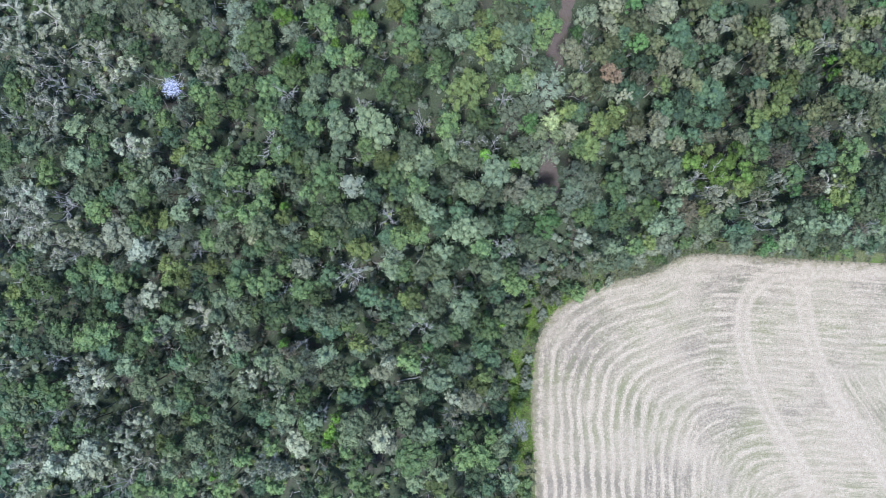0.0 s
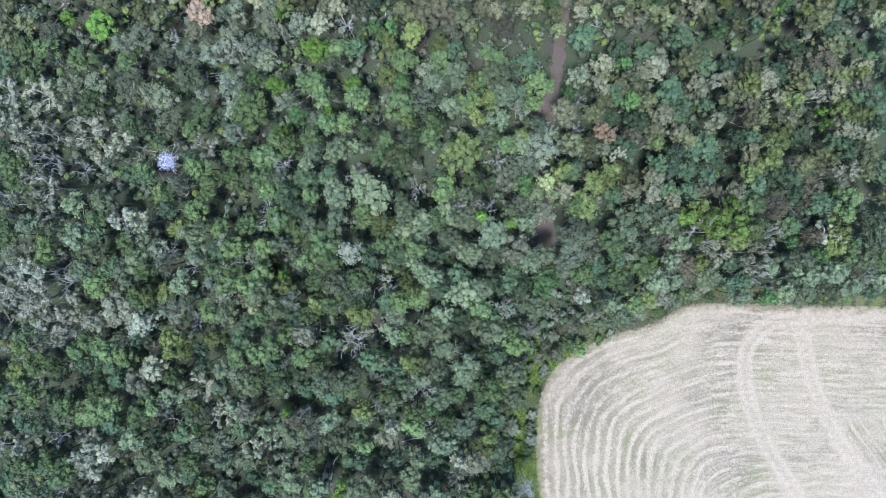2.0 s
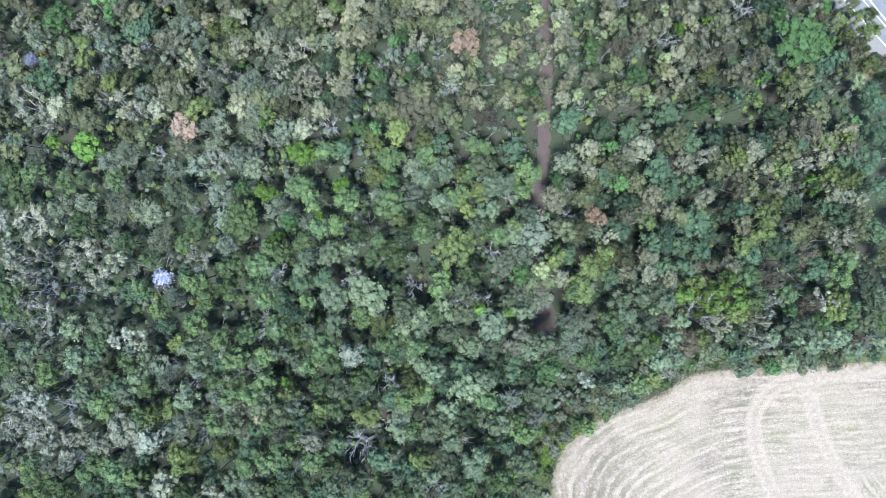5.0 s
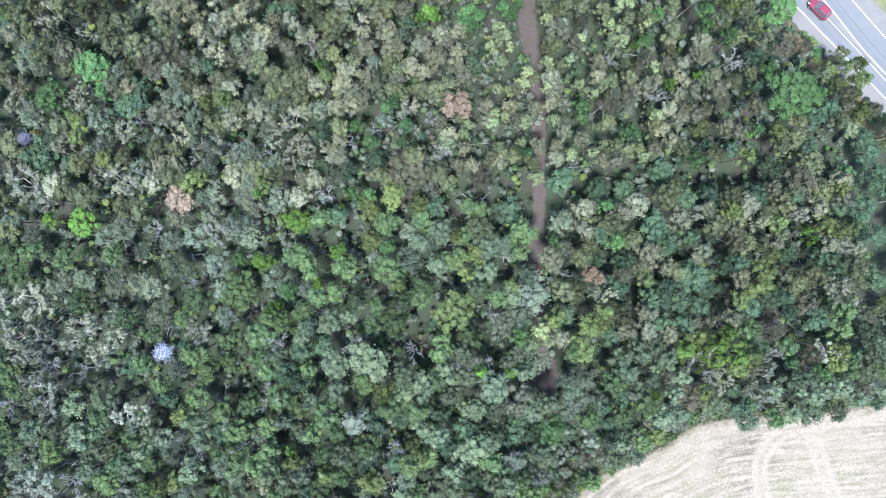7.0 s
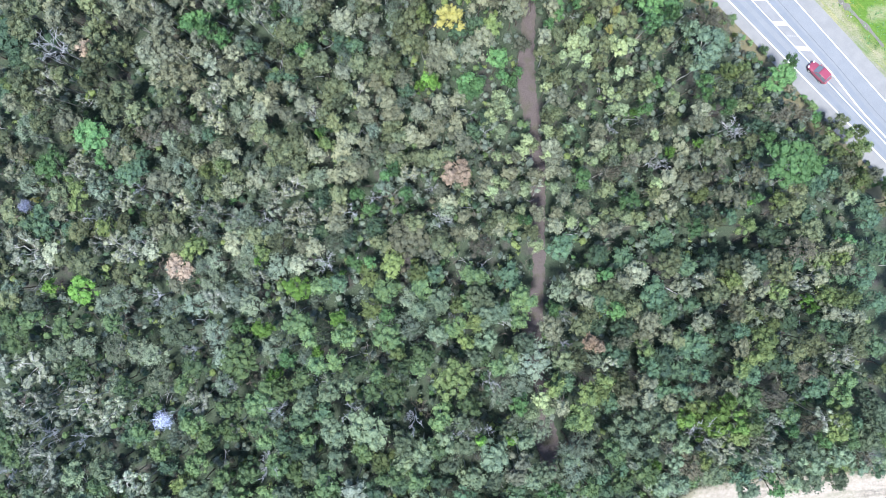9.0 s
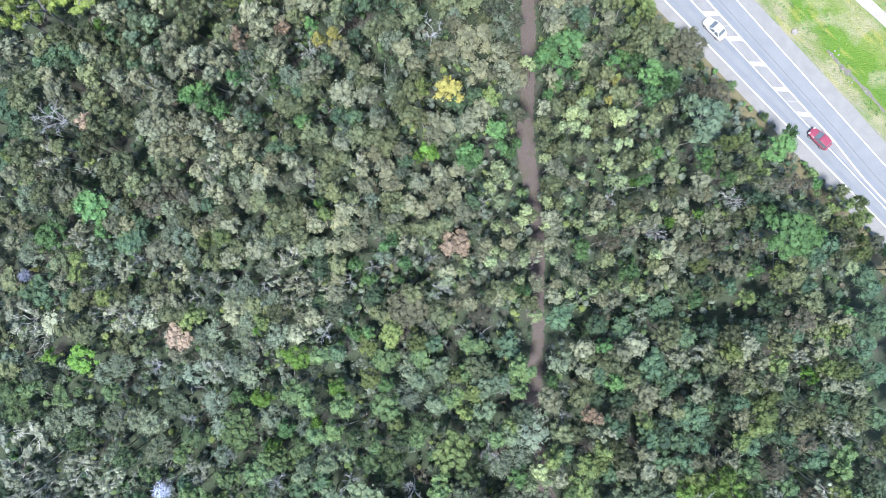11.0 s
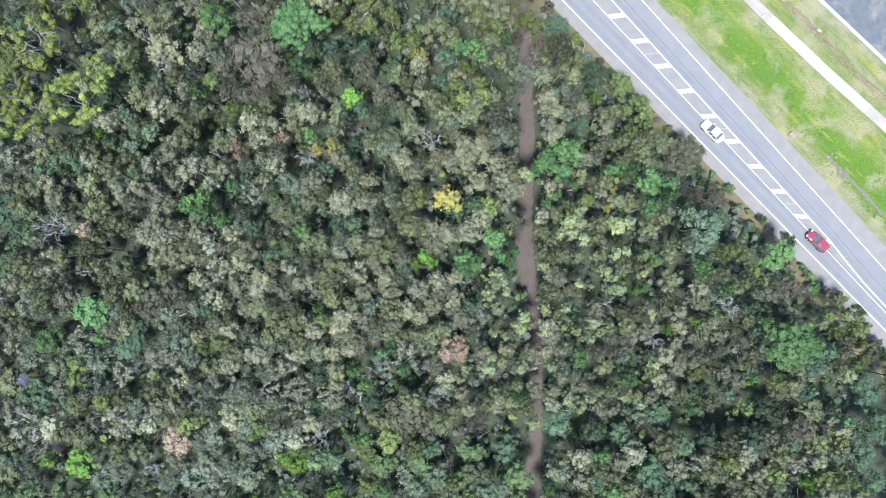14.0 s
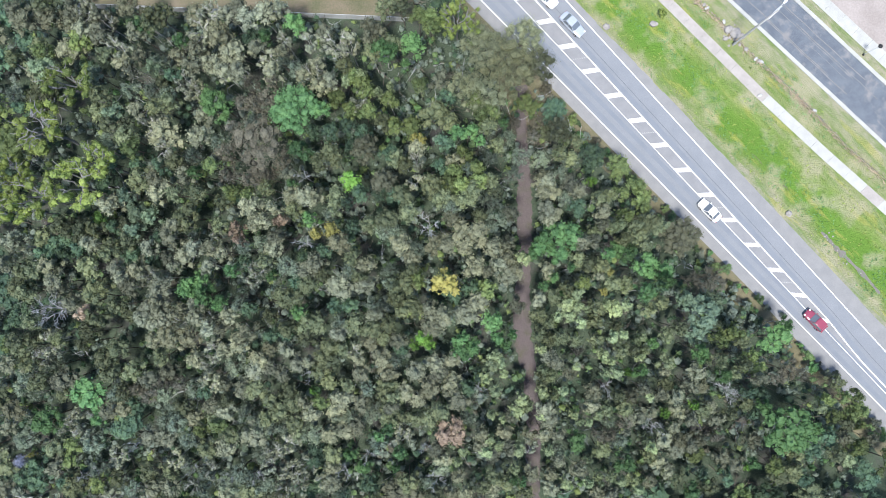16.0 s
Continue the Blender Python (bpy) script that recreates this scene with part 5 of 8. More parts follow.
grow("grey", [(-36.7, 49.5, 1.4), (-35.1, 48.4, 1.5), (-10, 48.4, 1.2), (-9.8, 46.6, 1.2), (-9.3, 53.4, 1.4), (-5.8, 53.8, 1.4), (5.6, 48.8, 1.2), (7.3, 42.5, 1.2), (9, 42.3, 1.2), (12.5, 48.7, 1.2), (12.8, 50.4, 1.2), (14, 46.8, 1.2), (16.1, 49.9, 1.2), (16.8, 48.1, 1.2), (22, 49.2, 1.2), (22.8, 43.1, 1.2), (23, 53.3, 1.5), (23.1, 50.8, 1.4), (23.7, 49, 1.2), (23.9, 44.7, 1.2), (26.3, 43.5, 1.4), (30.2, 52.3, 1.2), (36.3, 53.2, 1.2), (36.6, 49.7, 1.4), (38.1, 53.8, 1.2), (38.2, 42.7, 1.2), (38.4, 50.3, 1.2), (40.3, 45.8, 1.5), (40.5, 52.6, 1.4), (40.9, 44, 1.4), (41.4, 47.4, 1.2), (42, 45.6, 1.5)])
grow("grey", [(42.6, 49.7, 1.4), (43, 52.2, 1.2), (43.6, 44.5, 1.4), (44.2, 48.7, 1.2), (44.9, 53.7, 1.4), (45.4, 45.1, 1.2), (46.6, 53.4, 1.2), (47.8, 49.9, 1.2), (48.3, 42.1, 1.4), (48.4, 48.1, 1.4), (52.9, 44, 1.4), (54.2, 53.6, 1.2), (67, 42.1, 1.2), (-58.6, 61.2, 1.2), (-56.4, 63.5, 1.5), (-51.7, 54.6, 1.4), (-42.7, 62.4, 1.4), (-41.1, 61.8, 1.2), (-37.1, 56.5, 1.5), (-35, 65.8, 1.5), (-34.8, 57, 1.5), (-33.3, 66, 1.4), (-29.4, 58.8, 1.2), (-27, 60.2, 1.2), (-25.7, 54, 1.5), (-25.2, 63.5, 1.2), (-25, 59.1, 1.5), (-22, 55.2, 1.7), (-21.8, 63, 1.4), (-19.8, 64.5, 1.5), (-12.9, 58.7, 1.2), (-12.2, 57.3, 1.4)])
grow("grey", [(-8.8, 56.8, 1.4), (-7.5, 54, 1.5), (-6.9, 58.3, 1.5), (-4.4, 57.1, 1.4), (-3.7, 62.1, 1.5), (-0.2, 56.5, 1.2), (-0.1, 63.4, 1.5), (0.5, 61.5, 1.5), (4.8, 60.9, 1.5), (7.6, 62.3, 1.5), (8.2, 60.5, 1.5), (9.7, 59.4, 1.2), (25.3, 59.9, 1.5), (27.6, 57.8, 1.2), (30.4, 54, 1.4), (46, 55.2, 1.5), (-55.2, 71.4, 1.5), (-49.4, 67, 1.5), (-47.6, 67.6, 1.7), (-33.7, 71.8, 1.3), (-31.2, 71.4, 1.9), (-28.7, 71.1, 1.5), (-28.6, 67.5, 1.2), (-23.3, 68.5, 1.2), (-22.6, 71.9, 1.3), (-21.4, 69.1, 1.4), (-21.4, 73.5, 1.5), (-19.4, 70.6, 1.4), (-18.6, 66.1, 1.4), (-16.6, 67.5, 1.2), (-14.1, 67.2, 1.2), (-4.9, 76.2, 1.8)])
grow("grey", [(-1.6, 74.9, 1.5), (-1.3, 66.2, 1.5), (-0.6, 70.5, 1.2), (2.2, 66.6, 1.4), (6.8, 78, 1.3), (7.8, 70.1, 1.5), (8.3, 67.5, 1.5), (9.4, 69, 1.7), (13.7, 69.3, 1.7), (15.5, 75.9, 1.5), (15.5, 69.9, 1.5), (17, 74.8, 1.2), (18.8, 75.8, 1.3), (20.2, 73.5, 1.5), (20.6, 76, 1.2), (22, 74.1, 1.7), (22.2, 68.9, 1.2), (24.1, 69.5, 1.2), (26.4, 73.5, 1.4), (32.1, 77, 1.4), (33.8, 76.7, 1.2), (47, 75.3, 3.3), (-53.5, 85.7, 1.3), (-52.7, 88.1, 1.2), (-51.7, 89.7, 1.3), (-47.6, 84.4, 1.5), (-47.1, 82.2, 1.7), (-46, 80.8, 1.2), (-44.5, 78.9, 1.5), (-40.9, 86.9, 1.3), (-32.2, 85.2, 1.3), (-29, 86.5, 1.7)])
grow("grey", [(-28.7, 82.6, 1.2), (-27.9, 88, 1.2), (-21.4, 82.8, 1.2), (-16.2, 86.3, 1.2), (-15.9, 88.8, 1.8), (-14.9, 87, 1.3), (-14.2, 82.6, 1.5), (-13.1, 84.2, 1.2), (-9.2, 78.5, 1.5), (-8.1, 89.9, 1.5), (-7.7, 80, 1.5), (-6.5, 89.2, 1.2), (-4.1, 81.6, 1.5), (-1.2, 78.2, 1.5), (5.1, 80.7, 1.5), (10.1, 80, 1.5), (11.8, 79.8, 1.5), (13.1, 83, 1.3), (15.6, 80.1, 2.7), (19.2, 78.3, 1.5), (20.9, 78.5, 1.2), (21.5, 82.7, 1.2), (25.7, 86.5, 1.4), (26.8, 88.1, 1.2), (27.3, 85.4, 1.2), (28.4, 87, 1.4), (29, 85.2, 1.4), (31.7, 86.5, 1.7), (32.3, 84.7, 1.4), (35, 79.1, 1.2), (36, 80.7, 1.5), (-37.7, 92, 1.3)])
grow("grey", [(-36.7, 93.1, 1.3), (-30.4, 95.2, 1.5), (-29.8, 93.4, 1.5), (-25.3, 95.3, 1.5), (-22.8, 100.9, 1.5), (-10.2, 93.1, 1.3), (-9.7, 90.1, 1.3), (2, 95.2, 2), (3.9, 90.3, 1.8), (9.6, 94.6, 1.3), (14.3, 91.8, 1.2), (-46, 113.7, 1.5), (-31.9, 106.1, 1.2), (-29.6, 114, 1.2), (-27.8, 102.1, 2.5), (-23.7, 113.5, 1.2), (-22.2, 111.6, 1.5), (-21.6, 103.3, 1.5), (-21.1, 113.2, 1.5), (-18.8, 111.5, 1.5), (-15.1, 113.2, 1.7), (-11.8, 112.7, 1.3), (-8.9, 111.8, 1.2), (-6, 108, 1.3), (-3.8, 105.5, 1.3), (-3.7, 109.3, 1.2), (-2.3, 106.6, 1.2), (4.6, 113.3, 1.5), (4.7, 111.1, 1.3), (6.1, 112.2, 1.5), (14.4, 104.2, 1.3), (-47.7, 123.9, 1.7)])
grow("grey", [(-45.8, 121.5, 1.8), (-42.8, 121.9, 1.8), (-41.3, 116.5, 1.8), (-39.1, 120.5, 2), (-38.8, 122.6, 1.7), (-37.5, 119, 1.7), (-31.1, 121.9, 1.7), (-29.6, 117.4, 1.5), (-20.8, 118.7, 1.7), (-18, 114.4, 1.5), (-17.3, 116.5, 1.3), (-9.4, 117.5, 1.3), (-7.7, 117.7, 1.2)])
grow("olive", [(-42.9, -32.9, 1.2), (-1.4, -39.4, 1.7), (-39.4, -29.4, 1.2), (5.5, -24.6, 1.5), (6.3, -22.4, 1.2), (-65.3, -9.9, 1.5), (-41.6, -8.2, 1.2), (-39.9, -8.2, 1.4), (-39.9, -6.1, 1.2), (-38.3, -16, 1.4), (-12.6, -17.3, 1.5), (-6.1, -10.8, 1.2), (-4.4, -10.8, 1.4), (-44.1, 1.2, 1.2), (-42.3, 1.2, 1.4), (-41.6, -5.2, 1.4), (-35.2, -5.7, 1.5), (-24.4, 1.6, 1.4), (-19.3, -1.4, 1.4), (-12.1, -3.1, 1.7), (-5.7, 1.2, 1.4), (-4.4, 0.3, 1.2), (30.1, -2.2, 1.2), (38.9, 2.9, 1.2), (58.4, 5, 1.5), (-39.6, 10.7, 1.9), (-9, 9.7, 1.7), (18, 17.2, 1.5), (21.9, 12.2, 2.2), (23.1, 15.9, 1.7), (24.8, 15.1, 1.7), (25.6, 16.8, 1.5)])
grow("olive", [(38.8, 11.3, 1.4), (44.8, 6.2, 1.5), (45.9, 15.9, 1.4), (46.5, 7.5, 1.7), (48.8, 17.6, 1.7), (59.6, 6.2, 1.4), (-4.4, 25.3, 1.2), (3.7, 20.6, 3.2), (6.2, 25.7, 1.2), (7.9, 28.3, 1.4), (12.6, 23.1, 1.2), (32.3, 21, 1.2), (46.5, 29.3, 1.4), (50.1, 19.7, 2), (51.3, 22.2, 1.4), (52.9, 26.4, 1.5), (60, 28.9, 1.4), (60.1, 24.7, 1.5), (61.7, 24.7, 1.4), (63.4, 23.9, 1.2), (-7.4, 32.7, 1.5), (-7.2, 38.4, 1.4), (-2.8, 39, 1.9), (0, 37.3, 1.5), (5.8, 31.8, 1.2), (49.7, 37.2, 1.2), (55.7, 40.3, 1.4), (62.9, 30.5, 1.2), (67.7, 41.2, 1.2), (69.4, 40.9, 1.5), (-46, 51.2, 1.4), (-33, 45.7, 1.4)])
grow("olive", [(-31.6, 46.4, 1.2), (-22.8, 44.2, 1.2), (65.1, 48.1, 1.2), (65.9, 45.7, 1.2), (67.7, 48.6, 1.2), (68.2, 46, 1.4), (69.4, 48.4, 1.2), (70, 46.6, 1.4), (-49.8, 55.2, 1.2), (-49.1, 57.3, 1.2), (-28.7, 57, 1.2), (-26.1, 57.5, 1.2), (-10.7, 58.8, 1.2), (49.3, 60.2, 1.2), (51.1, 60.5, 1.4), (52.7, 60.3, 1.2), (54.7, 56.6, 1.2), (55.3, 54.8, 1.4), (-55.1, 73.6, 1.2), (6.8, 74.6, 1.2), (16.7, 72.3, 1.5), (31.2, 71.1, 1.2), (13.9, 88.8, 1.5), (15.5, 87.8, 1.3), (17.9, 90, 1.2), (18.1, 88.2, 1.3), (39.3, 83.4, 1.4), (39.4, 80.2, 1.2), (41.1, 84.4, 1.4), (41.7, 82.6, 1.6), (42.3, 80.7, 1.2), (-32.7, 100.2, 1.5)])
grow("olive", [(-21.3, 96.4, 1.3), (-18.9, 91.8, 1.2), (-16.4, 91.5, 1.2), (0.3, 101, 1.2), (2, 101.2, 1.2), (3.3, 101, 1.2), (6.4, 101.9, 1.2), (6.7, 98, 1.3), (9.3, 98, 1.5), (14.1, 90.5, 1.3), (16.5, 92.3, 1.2), (18.9, 100.1, 1.3), (19.6, 98.7, 1.3), (21.2, 98, 1.2), (32, 93.6, 1.2), (-1.5, 103.4, 1.5), (1.4, 106, 1.2), (3, 105.4, 1.3), (3.2, 103.6, 1.3), (11.3, 103.7, 1.2), (14, 113.7, 1.3), (14.6, 111.8, 1.2), (-44.7, 117, 1.3), (-37.8, 116.9, 1.7), (12.4, 114.3, 1.2)])
grow("mid", [(-66.3, -34.2, 1.4), (-66.2, -30.7, 1.4), (-59.3, -32.9, 1.7), (-57.6, -31.6, 1.5), (-55.2, -40.4, 1.4), (-55, -30.7, 1.4), (-46.5, -40.4, 1.7), (-45.6, -38.6, 1.5), (-43, -40.4, 1.5), (-41.2, -33.3, 1.5), (-39.5, -39.9, 1.7), (-36, -35.1, 1.4), (-33.5, -39.9, 1.5), (-30.8, -35.5, 1.4), (-28.3, -40.3, 1.5), (-26.5, -33.3, 1.4), (-25.7, -39.9, 1.5), (-21.3, -30.3, 1.9), (-19.5, -31.6, 1.4), (-18.3, -39.5, 1.2), (-15.2, -34.2, 1.2), (-13.5, -36, 1.4), (-12.7, -39.5, 1.7), (-11.8, -41.2, 1.5), (-5.7, -35.1, 2.9), (-2.3, -34.2, 1.4), (1.2, -31.1, 1.5), (2.9, -31.6, 1.5), (3.8, -35.9, 1.7), (5, -34.2, 1.7), (5.1, -37.7, 1.7), (6.8, -35.9, 1.4)])
grow("mid", [(7.2, -31.6, 1.2), (-66, -23.3, 1.5), (-64.6, -18.6, 1.5), (-64.3, -24.6, 1.2), (-62, -18.6, 2), (-61.8, -28.6, 1.2), (-60.4, -23.8, 1.2), (-59.2, -25.5, 2), (-52.1, -18.6, 2), (-40.2, -26.8, 1.4), (-39.3, -24.6, 2), (-37.6, -28.5, 1.5), (-29.9, -28.1, 1.5), (-21.2, -25.5, 1.4), (-14.8, -25.9, 1.7), (-12.6, -23.3, 1.4), (-5.7, -20.3, 1.7), (-4.9, -18.6, 1.4), (-0.1, -19.9, 1.2), (-64.7, -6.5, 1.5), (-64, -11.7, 1.5), (-63.6, -14.3, 1.7), (-61.4, -9.1, 2.2), (-60.2, -14.7, 1.5), (-58.8, -9.1, 1.4), (-58.1, -15.1, 1.7), (-56.2, -7.4, 1.5), (-54.5, -9.1, 1.9), (-54.5, -6.5, 1.7), (-54.2, -16.8, 2.2), (-53.3, -13, 2), (-51.9, -7.4, 2)])
grow("mid", [(-51.2, -16, 1.7), (-48.9, -8.2, 1.5), (-46.7, -6.1, 1.2), (-46.5, -17.7, 2.2), (-46, -14.7, 1.9), (-44.3, -16, 1.7), (-41.7, -11.7, 1.5), (-37, -10.4, 1.5), (-31.4, -9.1, 2), (-30.5, -6.9, 1.7), (-28.8, -13.4, 1.7), (-28.8, -8.2, 1.7), (-26.2, -10.8, 1.4), (-26.2, -7.4, 1.7), (-25.4, -13.4, 2.2), (-24.5, -6.1, 1.4), (-23.7, -11.7, 1.7), (-21.5, -9.1, 1.9), (-19.4, -10.4, 1.5), (-17.7, -16, 1.7), (-17.7, -7.4, 1.5), (-14.3, -14.7, 1.7), (-11.7, -10.8, 1.9), (-9.1, -16, 1.4), (-6.5, -6.5, 1.5), (1.2, -16, 1.4), (4.6, -14.7, 1.5), (7.2, -15.1, 1.9), (8, -9.9, 1.7), (10.6, -8.2, 1.9), (25, -6.5, 1.5), (-53, 2.9, 2.2)])
grow("mid", [(-50, 5.4, 1.5), (-46.6, 0.3, 1.9), (-44.4, 5, 1.4), (-35.6, -2.2, 1.5), (-35, 4.6, 1.5), (-32.9, 2, 1.7), (-32.1, 4.6, 1.4), (-29.5, 2, 1.9), (-27.4, 3.7, 1.7), (-27, -3.1, 1.4), (-22.8, -3.9, 2.2), (-20.6, -2.7, 1.9), (-20.6, 5.4, 1.5), (-19.3, 2, 1.5), (-17.1, 5, 1.7), (-16.8, -1.4, 1.7), (-12.5, -1.4, 1.7), (-12.5, 2.9, 1.9), (-10.8, 5, 1.7), (-6.9, 5.4, 1.5), (-6.5, -1.4, 1.7), (-4, -1.4, 1.7), (-0.6, 0.7, 1.9), (-0.6, 5.4, 1.5), (2.4, -5.2, 2), (2.9, 1.6, 1.9), (5.4, -3.1, 1.5), (7.1, -4, 1.5), (9.7, -5.7, 1.4), (19, -3.5, 1.4), (20.7, 2, 1.5), (23.2, 2.9, 1.7)])
grow("mid", [(24.1, 0.7, 1.5), (25.8, 5.8, 1.9), (26.2, 2, 1.7), (28, -3.1, 1.5), (30, 2.4, 2.2), (42, -3.1, 1.2), (43.7, -0.5, 1.4), (46.2, 0.3, 1.2), (60.5, 4.5, 1.2), (60.5, 2.8, 1.4), (62.2, 5, 1.4), (64.5, -2.2, 1.2), (-65.2, 10.5, 2), (-60.1, 8.8, 1.9), (-51.9, 12.5, 1.4), (-47.8, 8.4, 1.9), (-42.1, 16, 1.4), (-36.6, 13.5, 1.9), (-34.5, 16.8, 1.9), (-34.2, 7.5, 2), (-33.7, 10.1, 1.5), (-31.2, 7.1, 2), (-31.1, 17.7, 1.9), (-29.4, 11.4, 1.9), (-26.5, 7.1, 1.7), (-26, 16, 1.5), (-24.3, 11.4, 1.9), (-23, 15.1, 2), (-22.6, 10.1, 1.7), (-20.5, 13, 1.7), (-19.2, 15.1, 1.2), (-17.6, 8, 2.5)])
grow("mid", [(-11.2, 11.8, 1.9), (-8.2, 8, 1.9), (-4, 6.3, 1.7), (-0.6, 10.5, 1.7), (0.3, 15.6, 1.9), (5.4, 16, 1.7), (19.7, 17.2, 1.9), (19.8, 11.7, 1.5), (26.5, 13.4, 1.4), (27.3, 16.4, 2), (37.5, 13.8, 1.5), (40.4, 16.3, 1.4), (47.3, 11.3, 1.9), (47.6, 15.9, 1.4), (51.4, 15.9, 1.5), (52.8, 7.9, 1.4), (55.2, 17.2, 1.5), (57.8, 10.9, 1.9), (58.5, 17.2, 1.4), (60.4, 9.6, 1.7), (62, 11.7, 1.5), (63.6, 15.9, 1.4), (65.4, 12.1, 1.2), (-64.9, 21.1, 2.2), (-64.3, 18.8, 1.7), (-46.7, 19, 1.7), (-45.6, 26.6, 1.5), (-44.4, 18.4, 1.2), (-44.2, 20.2, 1.2), (-42.5, 24, 1.4), (-37.5, 26.2, 1.4), (-35.7, 20.2, 1.9)])
grow("mid", [(-35, 27.9, 1.7), (-30.2, 21.5, 1.7), (-28.2, 27.7, 3.1), (-26.8, 18.1, 1.7), (-25.9, 21.5, 2.2), (-24.3, 23.6, 1.5), (-22.1, 22.7, 1.7), (-20.9, 18.1, 1.7), (-18.8, 24, 1.7), (-17.1, 29.7, 1.7), (-16.7, 25.3, 1.5), (-16.6, 18.1, 1.4), (-13.7, 26.2, 1.5), (-12, 29.7, 1.9), (-10.7, 24.4, 1.5), (-9, 20.2, 1.5), (-8.2, 22.7, 1.2), (-5.6, 27.9, 2.4), (-5.6, 20.2, 2), (-3.9, 23.6, 1.5), (-1.4, 23.1, 1.5), (-0.5, 24.9, 1.7), (4.6, 28.8, 1.9), (7.9, 22.7, 1.5), (10.4, 21.4, 1.4), (14.7, 27.9, 1.4), (20.1, 21, 1.9), (22.2, 21, 1.4), (23, 26, 1.5), (24.3, 27.6, 1.5), (25.6, 26, 1.7), (26.8, 28.5, 1.5)])
grow("mid", [(28.6, 20.5, 2), (30.2, 24.7, 2), (31, 27.2, 1.4), (33.2, 18, 1.7), (34.8, 28.9, 2.4), (35.3, 19.7, 1.5), (36.5, 26.8, 1.9), (37.8, 21.4, 1.5), (40.4, 20.1, 2.5), (44, 28, 1.7), (47.4, 27.6, 1.4), (48.3, 24.7, 1.4), (52.9, 24.7, 1.2), (54.9, 29.3, 1.9), (56.8, 18.4, 1.5), (61.9, 19.3, 2), (64, 18, 1.7), (65.1, 23, 1.2), (-61.1, 38.6, 2.1), (-58.4, 39.1, 1.7), (-54, 36.7, 1.7), (-52.6, 30.6, 1.9), (-46.6, 36.4, 1.4), (-18.5, 32.3, 2.2), (-14.3, 37.7, 1.5), (1.3, 34.5, 2.2), (4.5, 41, 1.7), (7.1, 31.8, 1.4), (15.6, 30.5, 2.1), (18.3, 41, 1.2), (28.5, 30.1, 2), (38.1, 33, 2)])
grow("mid", [(40.6, 33, 1.7), (41.1, 39.7, 1.4), (44.4, 32.2, 2), (45.2, 38.3, 1.5), (46.9, 31.4, 1.9), (51.5, 31.3, 2.2), (56.5, 38, 1.5), (58.1, 39.1, 1.7), (59, 41.3, 1.5), (59.9, 30.5, 1.4), (65.1, 40.7, 1.4), (-61.4, 42.1, 1.5), (-51.9, 47.2, 1.5), (-50.4, 50.6, 1.5), (-50.4, 45.7, 1.7), (-48.6, 51.5, 1.5), (-44.3, 43, 1.5), (-43, 51.1, 1.2), (-41.7, 42.7, 1.2), (-38.2, 51.4, 1.4), (-36.3, 47.1, 1.9), (-34.8, 51, 1.2), (-28.3, 53.5, 1.4), (-23.3, 46.9, 1.7), (-20.2, 44.7, 1.5), (-9.8, 50.1, 1.4), (-4, 42.3, 1.5), (0.8, 45.2, 1.5), (4.8, 42.9, 1.2), (5.5, 54, 1.5), (12.5, 42.7, 1.2), (14.3, 43.3, 1.2)])
grow("mid", [(15.9, 42.2, 1.2), (33.8, 53.5, 1.2), (35.2, 51.6, 1.4), (37.5, 43.6, 1.2), (46, 49.3, 1.4), (50.2, 48.7, 1.2), (52.8, 49.2, 1.2), (63.6, 47.7, 1.2), (67.1, 50.4, 1.2), (67.9, 44.3, 1.6), (-52.2, 56.8, 1.4), (-49, 65.2, 1.2), (-39.6, 64.7, 1.2), (-31.7, 60.9, 1.4), (-26.8, 58.5, 1.4), (-24.7, 60.8, 1.2), (-24.6, 55.6, 1.4), (-20.3, 61.9, 1.7), (-19.1, 57.4, 1.2), (-17.9, 59.8, 1.5), (-16.6, 57, 1.2), (-16.3, 58.7, 1.5), (-15.2, 54.3, 1.2), (-15.1, 61.1, 1.2), (-14.9, 56.8, 1.4), (-14.5, 59.3, 1.5), (-10.5, 63.1, 1.2), (-9.3, 64.7, 1.5), (-9.1, 61.2, 1.2), (-7.7, 64.5, 1.4), (-6.6, 60, 1.2), (-0.8, 58.3, 1.2)])
grow("mid", [(-0.4, 54.8, 1.5), (0.3, 59.8, 1.2), (0.9, 58, 1.4), (2.1, 54.4, 1.2), (3.8, 54.2, 1.4), (7.3, 54.6, 1.2), (15.9, 60.2, 1.2), (23.2, 57.6, 1.2), (23.4, 64.4, 1.2), (24.9, 63.3, 1.2), (25.3, 65.9, 1.2), (26.6, 63.1, 1.2), (29.1, 62.8, 1.2), (32, 64.9, 1.2), (32.5, 62.3, 1.2), (35.3, 63.6, 1.2), (35.6, 60.1, 1.2), (37.3, 59.9, 1.2), (40.7, 65.4, 1.2), (41.6, 54.2, 1.2), (42.1, 57.5, 1.4), (42.7, 61.7, 1.2), (43.8, 62.6, 1.3), (48.8, 56.9, 1.2), (51, 54.9, 1.2), (52.9, 56.3, 1.2), (53.4, 59.3, 1.4), (-53.6, 74.6, 1.5), (-53.1, 72.8, 1.5), (-52.8, 67.5, 1.2), (-52.7, 71, 1.4), (-51.1, 74.3, 1.2)])
